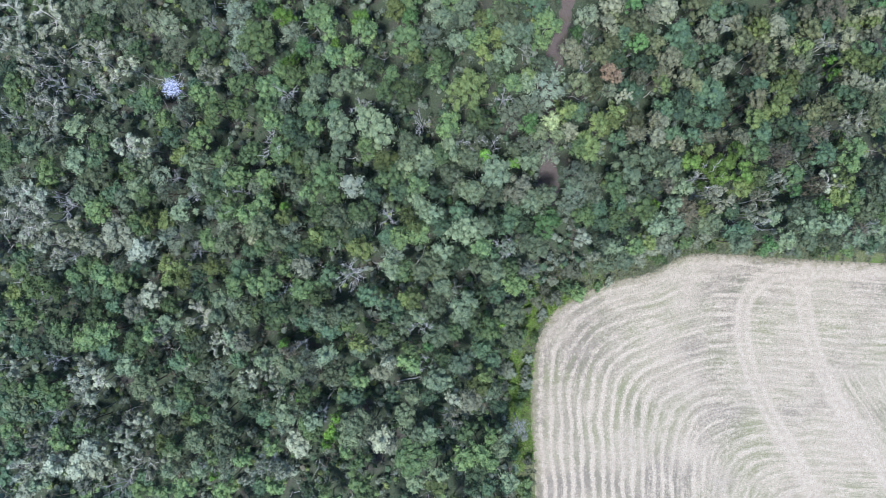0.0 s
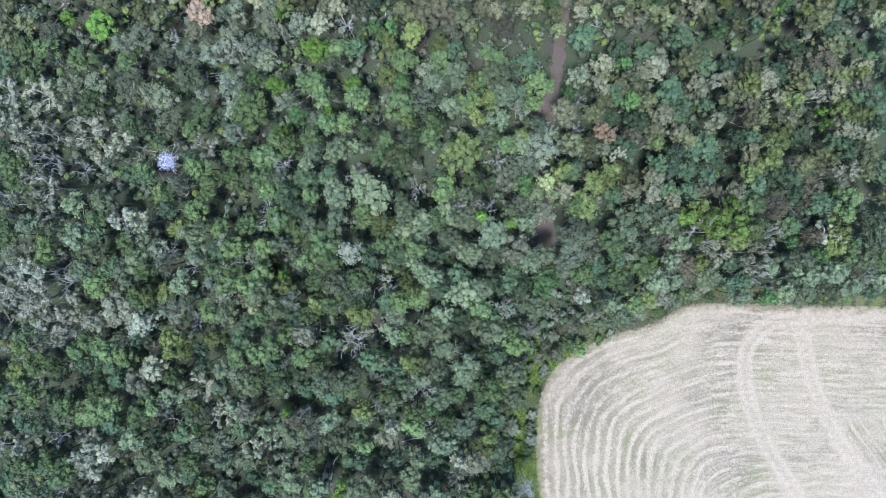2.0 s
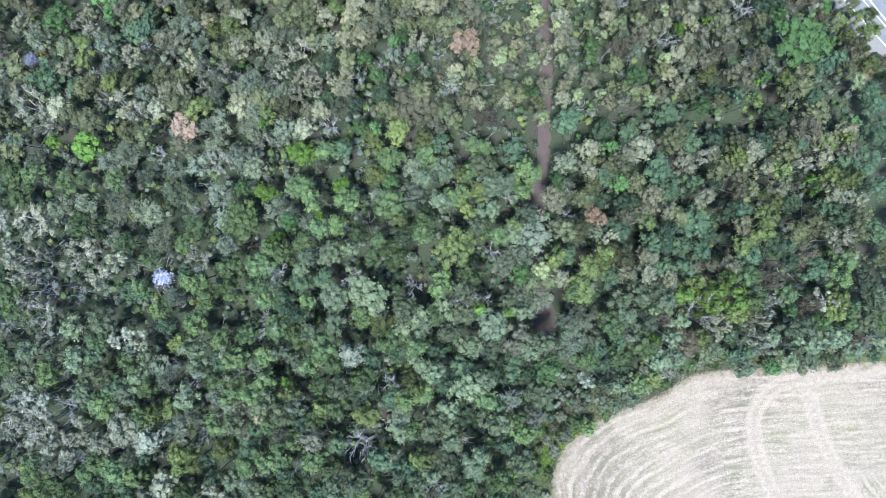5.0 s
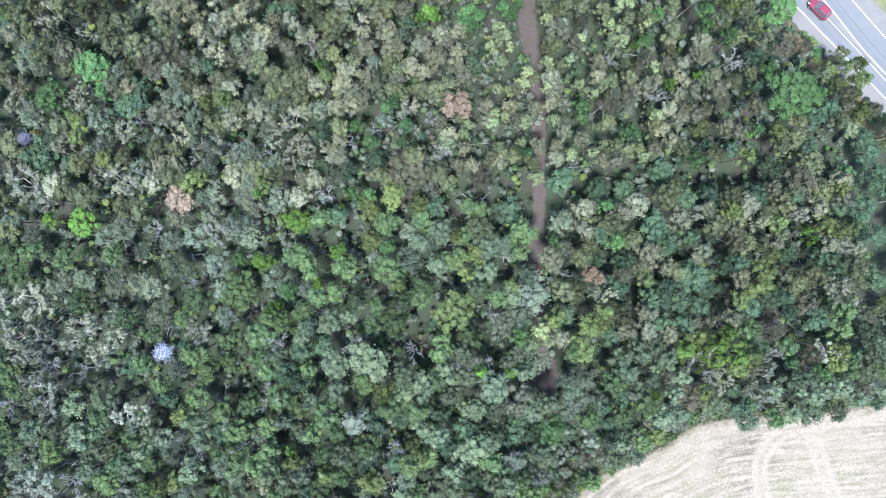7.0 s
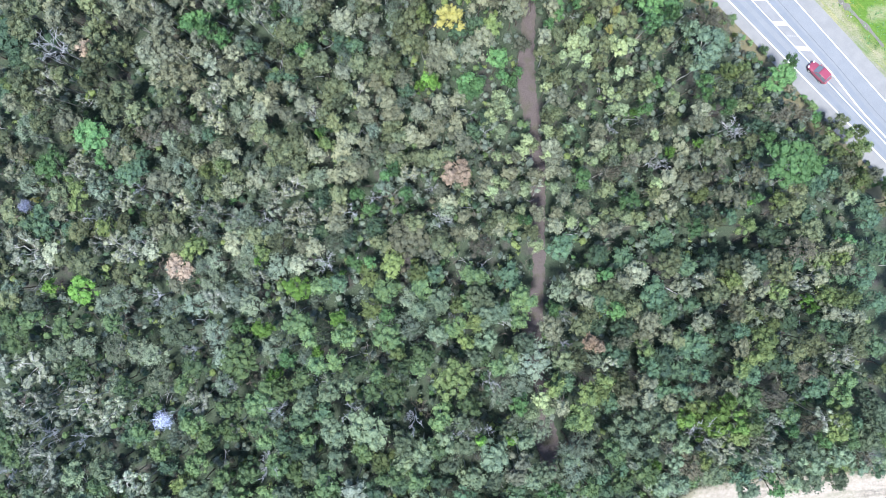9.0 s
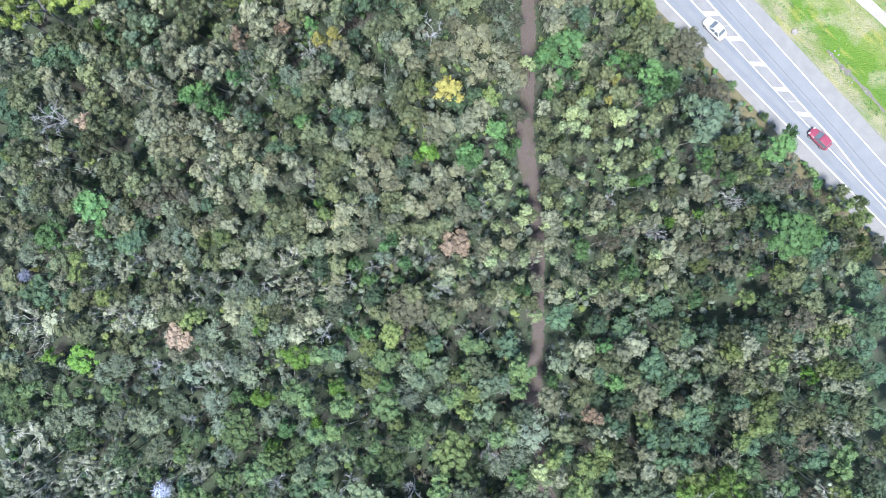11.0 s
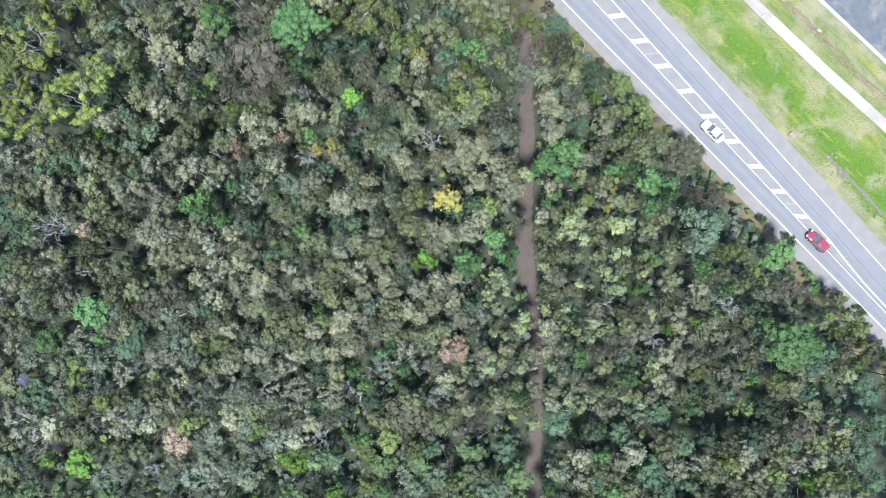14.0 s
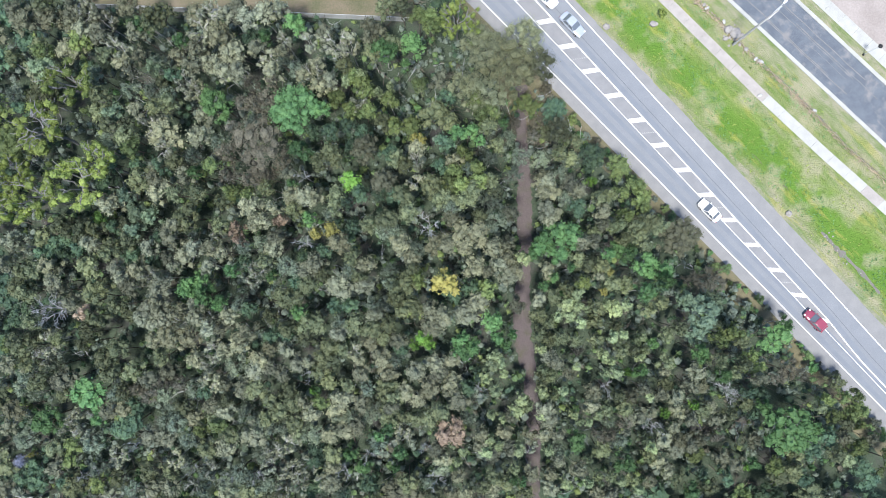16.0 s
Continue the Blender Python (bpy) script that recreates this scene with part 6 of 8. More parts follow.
grow("mid", [(-50.9, 68.1, 1.2), (-50.7, 77.2, 1.3), (-46.9, 73.7, 1.3), (-43.8, 72.4, 1.2), (-42.6, 73.9, 1.5), (-42, 69.5, 1.5), (-41.5, 75.9, 1.5), (-40.7, 67.5, 1.4), (-40.1, 70.1, 1.9), (-38.3, 77.6, 1.3), (-38.2, 67.2, 1.4), (-36.4, 75.6, 1.3), (-33.4, 69.1, 1.2), (-15.6, 72.6, 1.2), (-13.4, 70.6, 1.4), (-13.4, 75.7, 1.7), (-11.9, 74.7, 1.5), (-11.2, 68.5, 1.4), (-10.8, 71.1, 1.5), (-9.9, 76.9, 1.5), (-9.3, 70, 1.5), (-8.2, 66.3, 1.5), (-7.2, 77.4, 1.2), (-6.5, 66.1, 1.2), (-1.4, 76.6, 1.2), (-1.1, 67.9, 1.5), (0.5, 66.8, 1.4), (1.7, 69.3, 1.4), (3.1, 72.5, 1.3), (3.4, 74.2, 1.3), (4.6, 71.5, 1.5), (5.1, 74.8, 1.5)])
grow("mid", [(6.2, 70.4, 1.4), (6.2, 76.3, 1.2), (23.7, 67, 1.4), (26.6, 69.1, 1.4), (28.5, 70.6, 1.2), (30.9, 74.5, 1.4), (32.4, 73.5, 1.5), (33.1, 66.5, 1.4), (34.1, 73.2, 1.4), (36.3, 70.3, 1.4), (37.9, 70.1, 1.4), (38, 76.1, 1.2), (40.6, 76.6, 1.4), (41.2, 74.8, 1.2), (41.8, 66.3, 1.2), (44.5, 77.8, 1.6), (-52.7, 81.7, 1.5), (-51.5, 84.5, 1.5), (-51.1, 81.1, 1.5), (-49.3, 84.7, 1.5), (-47.9, 89.1, 1.5), (-43.1, 89.3, 1.3), (-41.5, 78.9, 1.7), (-41.5, 89.1, 1.5), (-41.4, 83.1, 1.8), (-40, 80.4, 1.3), (-39.7, 89.3, 1.5), (-38.3, 86.9, 1.3), (-37.7, 85.6, 1.2), (-35.5, 89.1, 1.5), (-35.3, 87.3, 1.3), (-26.1, 89, 2.2)])
grow("mid", [(-21.2, 87, 1.2), (-15.2, 81.1, 1.2), (-10, 88, 1.3), (-4.2, 87.2, 1.3), (-3.8, 89.7, 1.3), (-2.7, 79.3, 1.3), (0.5, 84, 1.2), (4, 84.7, 1.7), (6.5, 84.8, 1.5), (6.9, 87.3, 1.7), (11.3, 88.4, 1.7), (11.9, 86.6, 1.5), (15.2, 86.1, 1.5), (17, 86.7, 1.5), (17.4, 83.2, 1.2), (19.7, 88, 1.3), (20.3, 86.2, 1.2), (35.6, 83.4, 1.2), (40, 78.4, 1.4), (42.5, 78.1, 1.7), (-45.6, 90.1, 1.2), (-45, 91.3, 1.2), (-32.5, 95.5, 1.8), (-27.4, 98.2, 1.5), (-27.3, 92.6, 1.3), (-23.9, 92.5, 1.3), (-20.8, 90.4, 1.2), (-13.8, 91.9, 1.2), (-5.7, 94.6, 1.5), (-3.9, 95.7, 1.3), (-3.2, 94.3, 1.3), (4.7, 98.7, 1.3)])
grow("mid", [(6, 93, 1.3), (7.6, 92.3, 1.2), (12.8, 99.2, 1.8), (15.1, 97.2, 1.3), (20.1, 96.5, 1.3), (21.3, 92.9, 1.2), (28.6, 94.8, 1.2), (30.6, 91, 1.4), (32.3, 90.3, 1.2), (33.6, 92.5, 1.2), (-37.5, 106.1, 1.5), (-36.3, 108.9, 1.5), (-35.2, 104.4, 1.7), (-34.5, 102.6, 1.5), (-28.1, 106, 1.5), (-26.8, 109.2, 1.3), (-26.3, 106.6, 1.2), (0.5, 108.3, 1.2), (4.8, 109, 1.3), (8.4, 110.2, 1.5), (-48.3, 115.8, 1.3), (-45.4, 118, 1.2), (-42.5, 123.6, 1.7), (-34.7, 114.7, 1.2), (-27.4, 117.9, 1.2), (-26.2, 120.4, 2), (7.5, 115.9, 1.5), (10.1, 116, 1.7)])
grow("wispy", [(-42, -30.7, 1.4), (-40.4, -36.8, 1.2), (-33.4, -37.7, 1.5), (-24.7, -30.7, 1.2), (-12.6, -32.5, 1.5), (-10.9, -30.7, 1.7), (-38, -22, 1.7), (-35, -23.8, 1.7), (-34.5, -22, 1.7), (-21.2, -22.9, 1.9), (-21.2, -20.3, 1.5), (-19.5, -20.3, 1.4), (-32.3, -11.7, 1.5), (-61.3, -4.8, 2), (-48.9, -5.7, 1.5), (-42.3, 5.4, 1.7), (-41.5, -1.4, 1.9), (-39, -0.5, 1.4), (-34.6, 2.5, 1.7), (-33, 0.3, 1.7), (-26.2, -4.8, 1.5), (-23.2, -0.5, 1.7), (-21.8, 5, 1.5), (-12.5, 0.7, 1.4), (-7.4, -4, 1.5), (9.7, -3.1, 1.5), (14.8, 2, 1.2), (18.1, 2.9, 1.5), (19.8, 4.6, 2), (22.4, 4.5, 1.5), (-65.3, 7.6, 1.7), (-46.9, 10.1, 1.7)])
grow("wispy", [(-43.5, 7.5, 1.9), (-39.5, 17.6, 1.5), (-32.9, 8.8, 1.5), (-28.6, 6.3, 1.4), (1.1, 13.9, 1.7), (5.4, 13, 1.5), (10.5, 17.2, 1.9), (12.6, 12.6, 1.7), (15.1, 11.3, 2), (19, 7.9, 2.2), (21.5, 7.1, 2), (-47.7, 27.1, 1.4), (-40.5, 26.6, 2.2), (-31.1, 24.9, 1.5), (-30.5, 28.8, 1.9), (-24.3, 18.1, 1.5), (-23.1, 29.2, 1.9), (-18.4, 26.8, 1.4), (-15.4, 29.7, 1.2), (-4.4, 22.3, 1.2), (-2.2, 29.2, 2.2), (13, 18.1, 2.2), (15.1, 21.4, 2.9), (24.8, 20.5, 1.4), (-58.1, 40.8, 1.7), (-56.1, 32.9, 2.2), (-51.8, 33.2, 1.7), (-47.9, 39.2, 1.7), (-47.1, 32.3, 2.2), (-44.3, 40.4, 1.9), (-43.6, 31.4, 1.9), (-42.2, 36.7, 1.4)])
grow("wispy", [(-41.5, 30.6, 1.7), (-37.8, 37.3, 1.4), (-31.3, 32.7, 2.1), (-31.3, 40.2, 1.7), (-27.3, 37.9, 2.2), (-25.8, 36, 1.7), (-25.3, 42, 1.9), (-20.7, 41.3, 1.9), (-15.5, 35.3, 1.2), (-1.4, 33.1, 1.5), (21.3, 31.4, 1.7), (-61.1, 43.8, 1.4), (-45.7, 53.4, 1.4), (-41.1, 49.3, 1.2), (-32.1, 51.5, 1.5), (-31.7, 42.9, 1.5), (-30, 47.7, 1.2), (-29.9, 43.5, 1.7), (-29.6, 50.3, 1.2), (-26.5, 48.1, 1.5), (-25, 47.1, 1.4), (-24.5, 49.5, 1.5), (-24.5, 44.4, 1.7), (-22.9, 48.5, 1.5), (-21.5, 46.5, 1.4), (-20.8, 51.7, 1.5), (-19.7, 47.2, 1.4), (-11.8, 53.8, 1.5), (-11.7, 43.4, 1.5), (-9.6, 44.9, 1.2), (-2.8, 50.7, 1.2), (4.1, 43.9, 1.2)])
grow("wispy", [(6.1, 46.1, 1.4), (11.4, 53.1, 1.2), (24.2, 46.4, 1.2), (32.3, 49.5, 1.2), (33.6, 46.7, 1.2), (-56.3, 59.1, 1.5), (-55.2, 60.7, 1.2), (-53.2, 65.8, 1.2), (-46.1, 56.9, 1.5), (-41.5, 64.1, 1.2), (-34.6, 58.7, 1.5), (-33.9, 63, 1.4), (-33.4, 61.1, 1.4), (-32.9, 58.5, 1.5), (-31.5, 55.7, 1.4), (-29.5, 63.2, 1.5), (-22.5, 57.9, 1.4), (-20.2, 55.8, 1.4), (-18.5, 55.6, 1.4), (-16.8, 55.3, 1.5), (-13.5, 54, 1.2), (-8.1, 55.8, 1.4), (-6.4, 55.6, 1.4), (-3.8, 55.3, 1.4), (-3.2, 59.5, 1.2), (-2.7, 56.8, 1.4), (1.6, 63.1, 1.2), (-55.5, 67, 1.5), (-54.2, 68.6, 1.4), (-49.6, 69.7, 1.2), (-20.3, 75, 1.2), (-15, 76.4, 1.3)])
grow("wispy", [(-5.8, 70.4, 1.2), (-3, 77.6, 1.2), (-0.4, 72.2, 1.3), (2.6, 75.2, 1.3), (2.9, 76.8, 1.2), (11.1, 68.8, 1.4), (-18.3, 83.2, 1.2), (-15.7, 83.7, 1.3), (-12.8, 79.9, 1.5), (-11.3, 78.8, 1.2), (-5.1, 86.5, 1.2), (2.9, 82.8, 1.5), (4.5, 82.5, 1.3), (7.5, 79.6, 1.2), (13.3, 84.7, 1.3), (17.9, 81.5, 1.5), (19.3, 84.7, 1.7), (19.7, 82.1, 1.7), (23.2, 88.4, 1.3), (30.2, 87.6, 1.5), (30.5, 84.1, 1.2), (31.3, 89.6, 1.2), (-37.3, 100.9, 1.2), (-24, 98.1, 1.3), (-20, 99.7, 1.5), (16.6, 90.2, 1.2), (20.2, 91.3, 1.2), (23.2, 94.3, 1.2), (24.4, 91.2, 1.5), (26.3, 90.8, 1.2), (27.9, 90.1, 1.4), (-49.4, 110.8, 1.5)])
grow("wispy", [(-37.5, 112.5, 1.5), (-36.3, 102.5, 1.3), (-32, 109.1, 1.3), (-29, 108.7, 1.5), (-27.2, 112.7, 1.3), (-27, 108, 1.5), (-14.1, 102.3, 1.3), (-8.7, 110.1, 1.2), (-7.1, 109, 1.2)])
grow("dark", [(-52.4, -31.6, 1.5), (-21.4, -41.2, 1.2), (0.3, -37.7, 1.4), (4.6, -40.3, 1.4), (6.4, -40.3, 1.4), (9.8, -40.3, 1.2), (-62.6, -24.6, 1.7), (-60.9, -27.3, 1.4), (-45.3, -21.6, 1.7), (-41, -20.3, 1.5), (-31.5, -20.3, 1.5), (-28.2, -29.8, 1.5), (-14.3, -22, 1.2), (-8.3, -25.5, 1.2), (-2.3, -25.5, 1.4), (1.2, -23.7, 1.4), (5.4, -18.6, 1.5), (7.2, -21.1, 1.4), (8, -27.2, 1.2), (-52, -10.4, 1.5), (-49.9, -12.1, 1.2), (-39.2, -17.7, 1.5), (-37.3, -7.4, 1.2), (-22, -14.2, 1.4), (-8.3, -11.7, 1.4), (-7.4, -14.2, 1.2), (5.4, -9.9, 1.2), (6.3, -16.8, 1.7), (-64.3, -4.4, 1.4), (-29.6, -3.9, 1.2), (-27, 1.6, 1.5), (-9.1, -1.4, 1.4)])
grow("dark", [(8, 0.3, 1.5), (9.7, 1.2, 1.7), (10.5, 2.9, 1.5), (12.2, 0.3, 1.4), (26.6, 3.7, 1.2), (27.5, 0.3, 1.5), (43.6, 2, 1.4), (48.6, 5.4, 1.2), (-52.8, 10.5, 1.7), (-41.3, 13.7, 1.4), (34.1, 14.2, 1.5), (34.9, 17.6, 1.5), (37, 17.2, 1.7), (42.1, 17.6, 1.5), (48.5, 13.8, 1.5), (48.6, 7.5, 1.4), (53.6, 12.6, 1.4), (53.9, 15.1, 1.5), (-65, 24.1, 1.7), (-37.8, 21.5, 1.2), (36.1, 24.7, 1.4), (40.7, 26.4, 1.2), (43.2, 25.5, 1.4), (45, 20.9, 1.4), (46.7, 21.4, 1.4), (55.1, 21.8, 1.5), (60.2, 20.1, 1.2), (63.8, 26.8, 1.2), (65.2, 18.8, 1.4), (-11.7, 37.3, 1.4), (3, 36.9, 1.4), (45.4, 40, 1.2)])
grow("dark", [(48.7, 38.7, 1.2), (57, 30.5, 1.4), (59.8, 37.5, 1.4), (61.4, 41, 1.7), (69.7, 37.5, 1.5), (-58, 52.5, 1.7), (-55.5, 52.1, 1.5), (-52, 51.7, 1.2), (-14, 45.5, 1.7), (-12.4, 49.6, 1.2), (-12.2, 51.3, 1.4), (-9, 43.9, 1.2), (-5.2, 45.1, 1.4), (53, 51.3, 1.2), (54.1, 47.8, 1.2), (54.6, 51.1, 1.2), (64.5, 42.5, 1.9), (-55.1, 54.7, 1.2), (-41.5, 58.8, 1.7), (-39.7, 59.4, 1.5), (-39.4, 62, 1.5), (-27.9, 63, 1.2), (2.7, 64.8, 1.2), (12, 57.3, 1.2), (14.1, 59.6, 1.2), (-54.1, 77.3, 1.5), (-44.4, 73.7, 1.2), (-18.8, 74, 1.2), (-17.1, 69.4, 1.4), (-14.6, 69, 1.2), (-11.5, 77.2, 1.2), (-6.3, 72.6, 1.3)])
grow("dark", [(-3.7, 72.7, 1.2), (11.5, 72.2, 1.2), (14.2, 72.7, 1.2), (42.2, 68.7, 1.2), (-52.2, 79.1, 1.3), (-48.6, 86.7, 1.3), (-47.8, 79.8, 1.2), (-46.8, 87.3, 1.5), (-45.3, 86.2, 1.3), (-44.9, 88.7, 1.7), (-43.5, 86.8, 1.3), (-37.2, 89.3, 1.2), (-35.2, 84.8, 1.3), (-32.8, 83.6, 1.2), (-30.7, 86.7, 1.2), (-18.6, 81.6, 1.2), (-10.2, 80.4, 1.2), (-6.7, 81.6, 1.2), (-2.3, 88.6, 1.2), (-2, 84.3, 1.2), (0.3, 88.7, 1.3), (2.8, 88.7, 1.2), (5.3, 88.4, 1.2), (32, 82.2, 1.7), (-37.6, 95.4, 1.5), (-36.8, 98.7, 1.3), (-33.4, 98.2, 1.2), (-29.2, 97.6, 1.3), (-6, 99, 1.2), (-3.5, 98.6, 1.3), (-0.4, 96, 1.2), (0.1, 99.8, 1.3)])
grow("dark", [(1.6, 98.3, 1.2), (5.3, 94.3, 1.2), (12.6, 91.6, 1.2), (13.1, 94.9, 1.3), (14.9, 101.5, 1.2), (-49.2, 109, 1.3), (-25.7, 110.8, 1.2), (-47.7, 120, 1.8), (-38.2, 114.3, 1.3), (-13.2, 115, 1.3)])
grow("brown", [(-23.8, -19, 1.5), (36.4, 2.4, 2), (62.3, -0.5, 1.4), (33.4, 6.2, 1.2), (50.7, 10.9, 2.2), (55.4, 6.2, 1.5), (56.1, 13.8, 1.5), (57.8, 32.2, 2), (30.4, 48, 1.2), (32.1, 47.8, 1.2), (34.8, 49.1, 1.5), (48, 45.6, 1.4), (58.4, 52.7, 1.4), (60.2, 53.3, 1.5), (62.3, 52.4, 1.2), (-37.9, 64.4, 1.2), (-36.5, 63.3, 1.5), (-33.6, 64.7, 1.5), (-31, 64.3, 1.2), (28.9, 61.1, 1.2), (47.6, 69.2, 1.4), (49.6, 68, 1.2), (51, 69.1, 1.6), (52.1, 67.6, 1.4), (-19.4, 94.5, 1.5), (-19.3, 97.9, 1.7), (-17.6, 101.5, 1.2), (-16.1, 93.1, 1.7), (-14.1, 98.4, 4.2), (-13.5, 93.6, 1.5), (-10.8, 94.9, 1.3), (24.3, 95.9, 1.2)])
grow("brown", [(27.2, 94.1, 1.2), (27.9, 95.7, 1.2), (-15.4, 105, 1.3), (-13.8, 104.4, 1.5), (-13.7, 107.8, 1.3), (-12, 105, 1.5), (-10.8, 107.4, 1.2)])
grow("fresh", [(37.1, 10, 1.5), (38.5, 6.2, 0.7), (40.5, 9.6, 1.9), (41, 7.5, 1.4), (42.6, 10, 1.7), (43.5, 11.7, 1.2), (44.4, 8.3, 1.9)])
grow("lime", [(-35.6, -38.4, 0.8), (-18.3, -33.3, 0.8), (-17.4, -32, 1.2), (-22.5, -26.2, 0.4), (-16.9, -29.8, 0.8), (-24.6, -17.7, 0.7), (8.9, -15.1, 0.6), (-24, 2.9, 0.8), (31.7, 3.7, 0.8), (6.2, 10.9, 0.9), (10.7, 9.6, 0.9), (-23.9, 25.1, 0.9), (-22.6, 25.3, 0.7), (-16.5, 27.3, 0.9), (57.5, 25.1, 0.7), (58.4, 23, 0.8), (-25, 32, 1.5), (-18.2, 37.7, 2), (-12.9, 31.8, 1.3), (-11, 39, 0.4), (51.5, 40.4, 0.6), (-55.5, 43.4, 1.1), (-50.5, 42.2, 2.2), (-23.5, 42.6, 0.6), (40.9, 49.6, 0.9), (45.3, 50.2, 0.9), (-11.4, 60.2, 0.6), (4.9, 64.9, 0.8), (6.4, 66, 1), (7.1, 65, 1), (36.4, 56.6, 0.7), (35.2, 85.8, 0.9)])
grow("lime", [(-39, 91.3, 1.1), (-1.2, 90.6, 1.6)])
grow("pink", [(24.3, 23.1, 1.2), (25.6, 22.2, 1), (-35.7, 43.3, 2.1), (8.3, 51.4, 2.3), (-42.6, 77.3, 1.1), (-18.8, 86.3, 1.2), (-18.6, 84.5, 0.8), (-12.8, 86.3, 0.8), (-11.9, 86.6, 0.8)])
grow("yellow", [(-55.5, 56.8, 0.4), (10.4, 74.1, 1.8), (34.3, 69.1, 0.7), (35.7, 72.1, 0.7), (-7.2, 83.8, 0.9), (-5, 84.3, 1), (9.4, 96.3, 0.6), (10.2, 95.8, 0.8)])
grow("dead", [(-50.6, -31.2, 1), (-49.5, -39.9, 2), (-35.6, -36, 1.4), (-26.5, -34.2, 1.2), (-59.2, -28.6, 1.2), (-59, -20.3, 1.4), (-18.7, -28.5, 1), (-4, -20.3, 1.5), (0.7, -28.5, 1.2), (-61, -10.8, 1.2), (-23.5, -9.1, 0.9), (-21.6, -17.7, 1), (-14.2, -6.9, 2), (-3.6, -15.1, 1.4), (-56.8, 2.9, 1.7), (-56.1, -4.4, 1.4), (-37.7, -3.9, 1.2), (-37.6, 5, 1.4), (-32.1, 3.7, 1.4), (-30.5, 5.2, 1.1), (-8.6, 1.6, 1.4), (8.8, -3.1, 1.5), (47, 0.3, 1), (63.2, -0.1, 1), (-65, 16.7, 1.4), (-40.5, 7.5, 1), (-26, 11.8, 1.7), (-3.5, 15.1, 1.4), (2.4, 13.4, 1), (4.5, 12.6, 1.5), (7.1, 11.8, 1.2), (38.9, 7.5, 1.9)])
grow("dead", [(-60.3, 22.8, 1.2), (-57.7, 21.5, 1.4), (-53.1, 19.8, 1.3), (-29.8, 24.5, 1), (-23.4, 19.8, 1.4), (-12.8, 18.1, 1.4), (9, 19.3, 1.4), (20.5, 23.5, 1), (-39.6, 39.7, 1.4), (-35.1, 30.3, 1.1), (-13, 40.6, 1.5), (5, 30.1, 0.9), (-47.7, 51.9, 0.9), (-46.3, 52.6, 1.4), (-40.5, 47.7, 0.9), (-31.2, 51.5, 1), (-25.9, 49.3, 0.9), (-21.6, 48.7, 1.2), (-8.4, 47.7, 1.2), (-4.7, 49.4, 1), (4.5, 49.8, 0.9), (5, 44.8, 1.2), (38.6, 48.6, 1.2), (38.9, 47.7, 0.9), (50.7, 52, 1.4), (51.4, 51.1, 1), (-39.7, 56, 0.9), (-11.4, 62.8, 0.9), (13.7, 57.1, 0.9), (32.6, 54.6, 1.2), (-49.4, 77.4, 1.2), (-47.6, 78, 2)])
grow("dead", [(-9, 82.8, 1.2), (9.2, 82.7, 1.5), (-8.1, 92.8, 1)])
grow("bleached", [(11.5, -30.7, 1.9), (-40.8, 20.9, 1.8), (-57.3, 56, 1.1)])
grow("shrub", [(13.3, -44.1, 1.1), (13.7, -42.2, 0.9), (13.2, -34.7, 0.7), (13.7, -38.4, 0.9), (12.3, -29.1, 0.9), (12.7, -27.2, 1.1), (13.2, -23.5, 1.1), (13.2, -25.4, 1.3), (13.6, -21.7, 0.9), (14, -10.6, 1.3), (14.5, -18, 0.9), (15.9, -14.3, 1.1), (17.7, -11.6, 1.6), (19.5, -9.7, 1.6), (20.4, -7, 1.8), (21.4, -10.6, 1.6), (25, -9.7, 0.9), (26.8, -8.8, 0.9), (31.3, -5.1, 1.5), (33.2, -3.3, 1.8), (34.1, -5.1, 1.3), (35, -2.4, 1.8), (38.6, -2.4, 1.3), (40.4, -2.9, 1.1), (43.2, -3.3, 0.9), (51.4, -3.8, 1.1), (53.2, -3.8, 0.9), (55.9, -3.8, 1.3), (59.6, -3.8, 1.1), (61.4, -4.2, 0.9), (65, -3.8, 1.3), (68.7, -3.3, 1.3)])
grow("shrub", [(75.2, 42, 1.1), (75.8, 40.1, 1.1), (67.7, 52.1, 0.9), (70.2, 50.4, 0.9), (57.7, 63.5, 0.9), (58.5, 62.9, 0.7), (60.1, 64, 0.9), (61.2, 62.5, 0.7), (63.6, 60.8, 0.7), (64, 57.1, 0.7), (66.2, 54.1, 1.1), (51.8, 72.5, 0.9), (53.4, 71.3, 0.7), (56.3, 66.4, 0.7)])

# crowns that close over the track
for y0, y1 in ((-1.5, 4), (11, 21), (38, 58), (75, 79), (91.5, 96)):
    for i in range(int((y1 - y0) / 2.6)):
        y = y0 + 2.6 * i + rng.uniform(0, 1.2)
        x = track_x(y) + (1.5 if i % 2 else -1.3)
        if room(x, y, 1.2, 0.6):
            grow_one("grey" if i % 3 else "cream", x, y, 1.3)


def view_side(x, y):
    """Inside the stretch of land that is looked over."""
    return -78 + max(0, (y - 20)) * 0.19 < x < 92 and -52 < y < 136 - 0.15 * (x + 55)


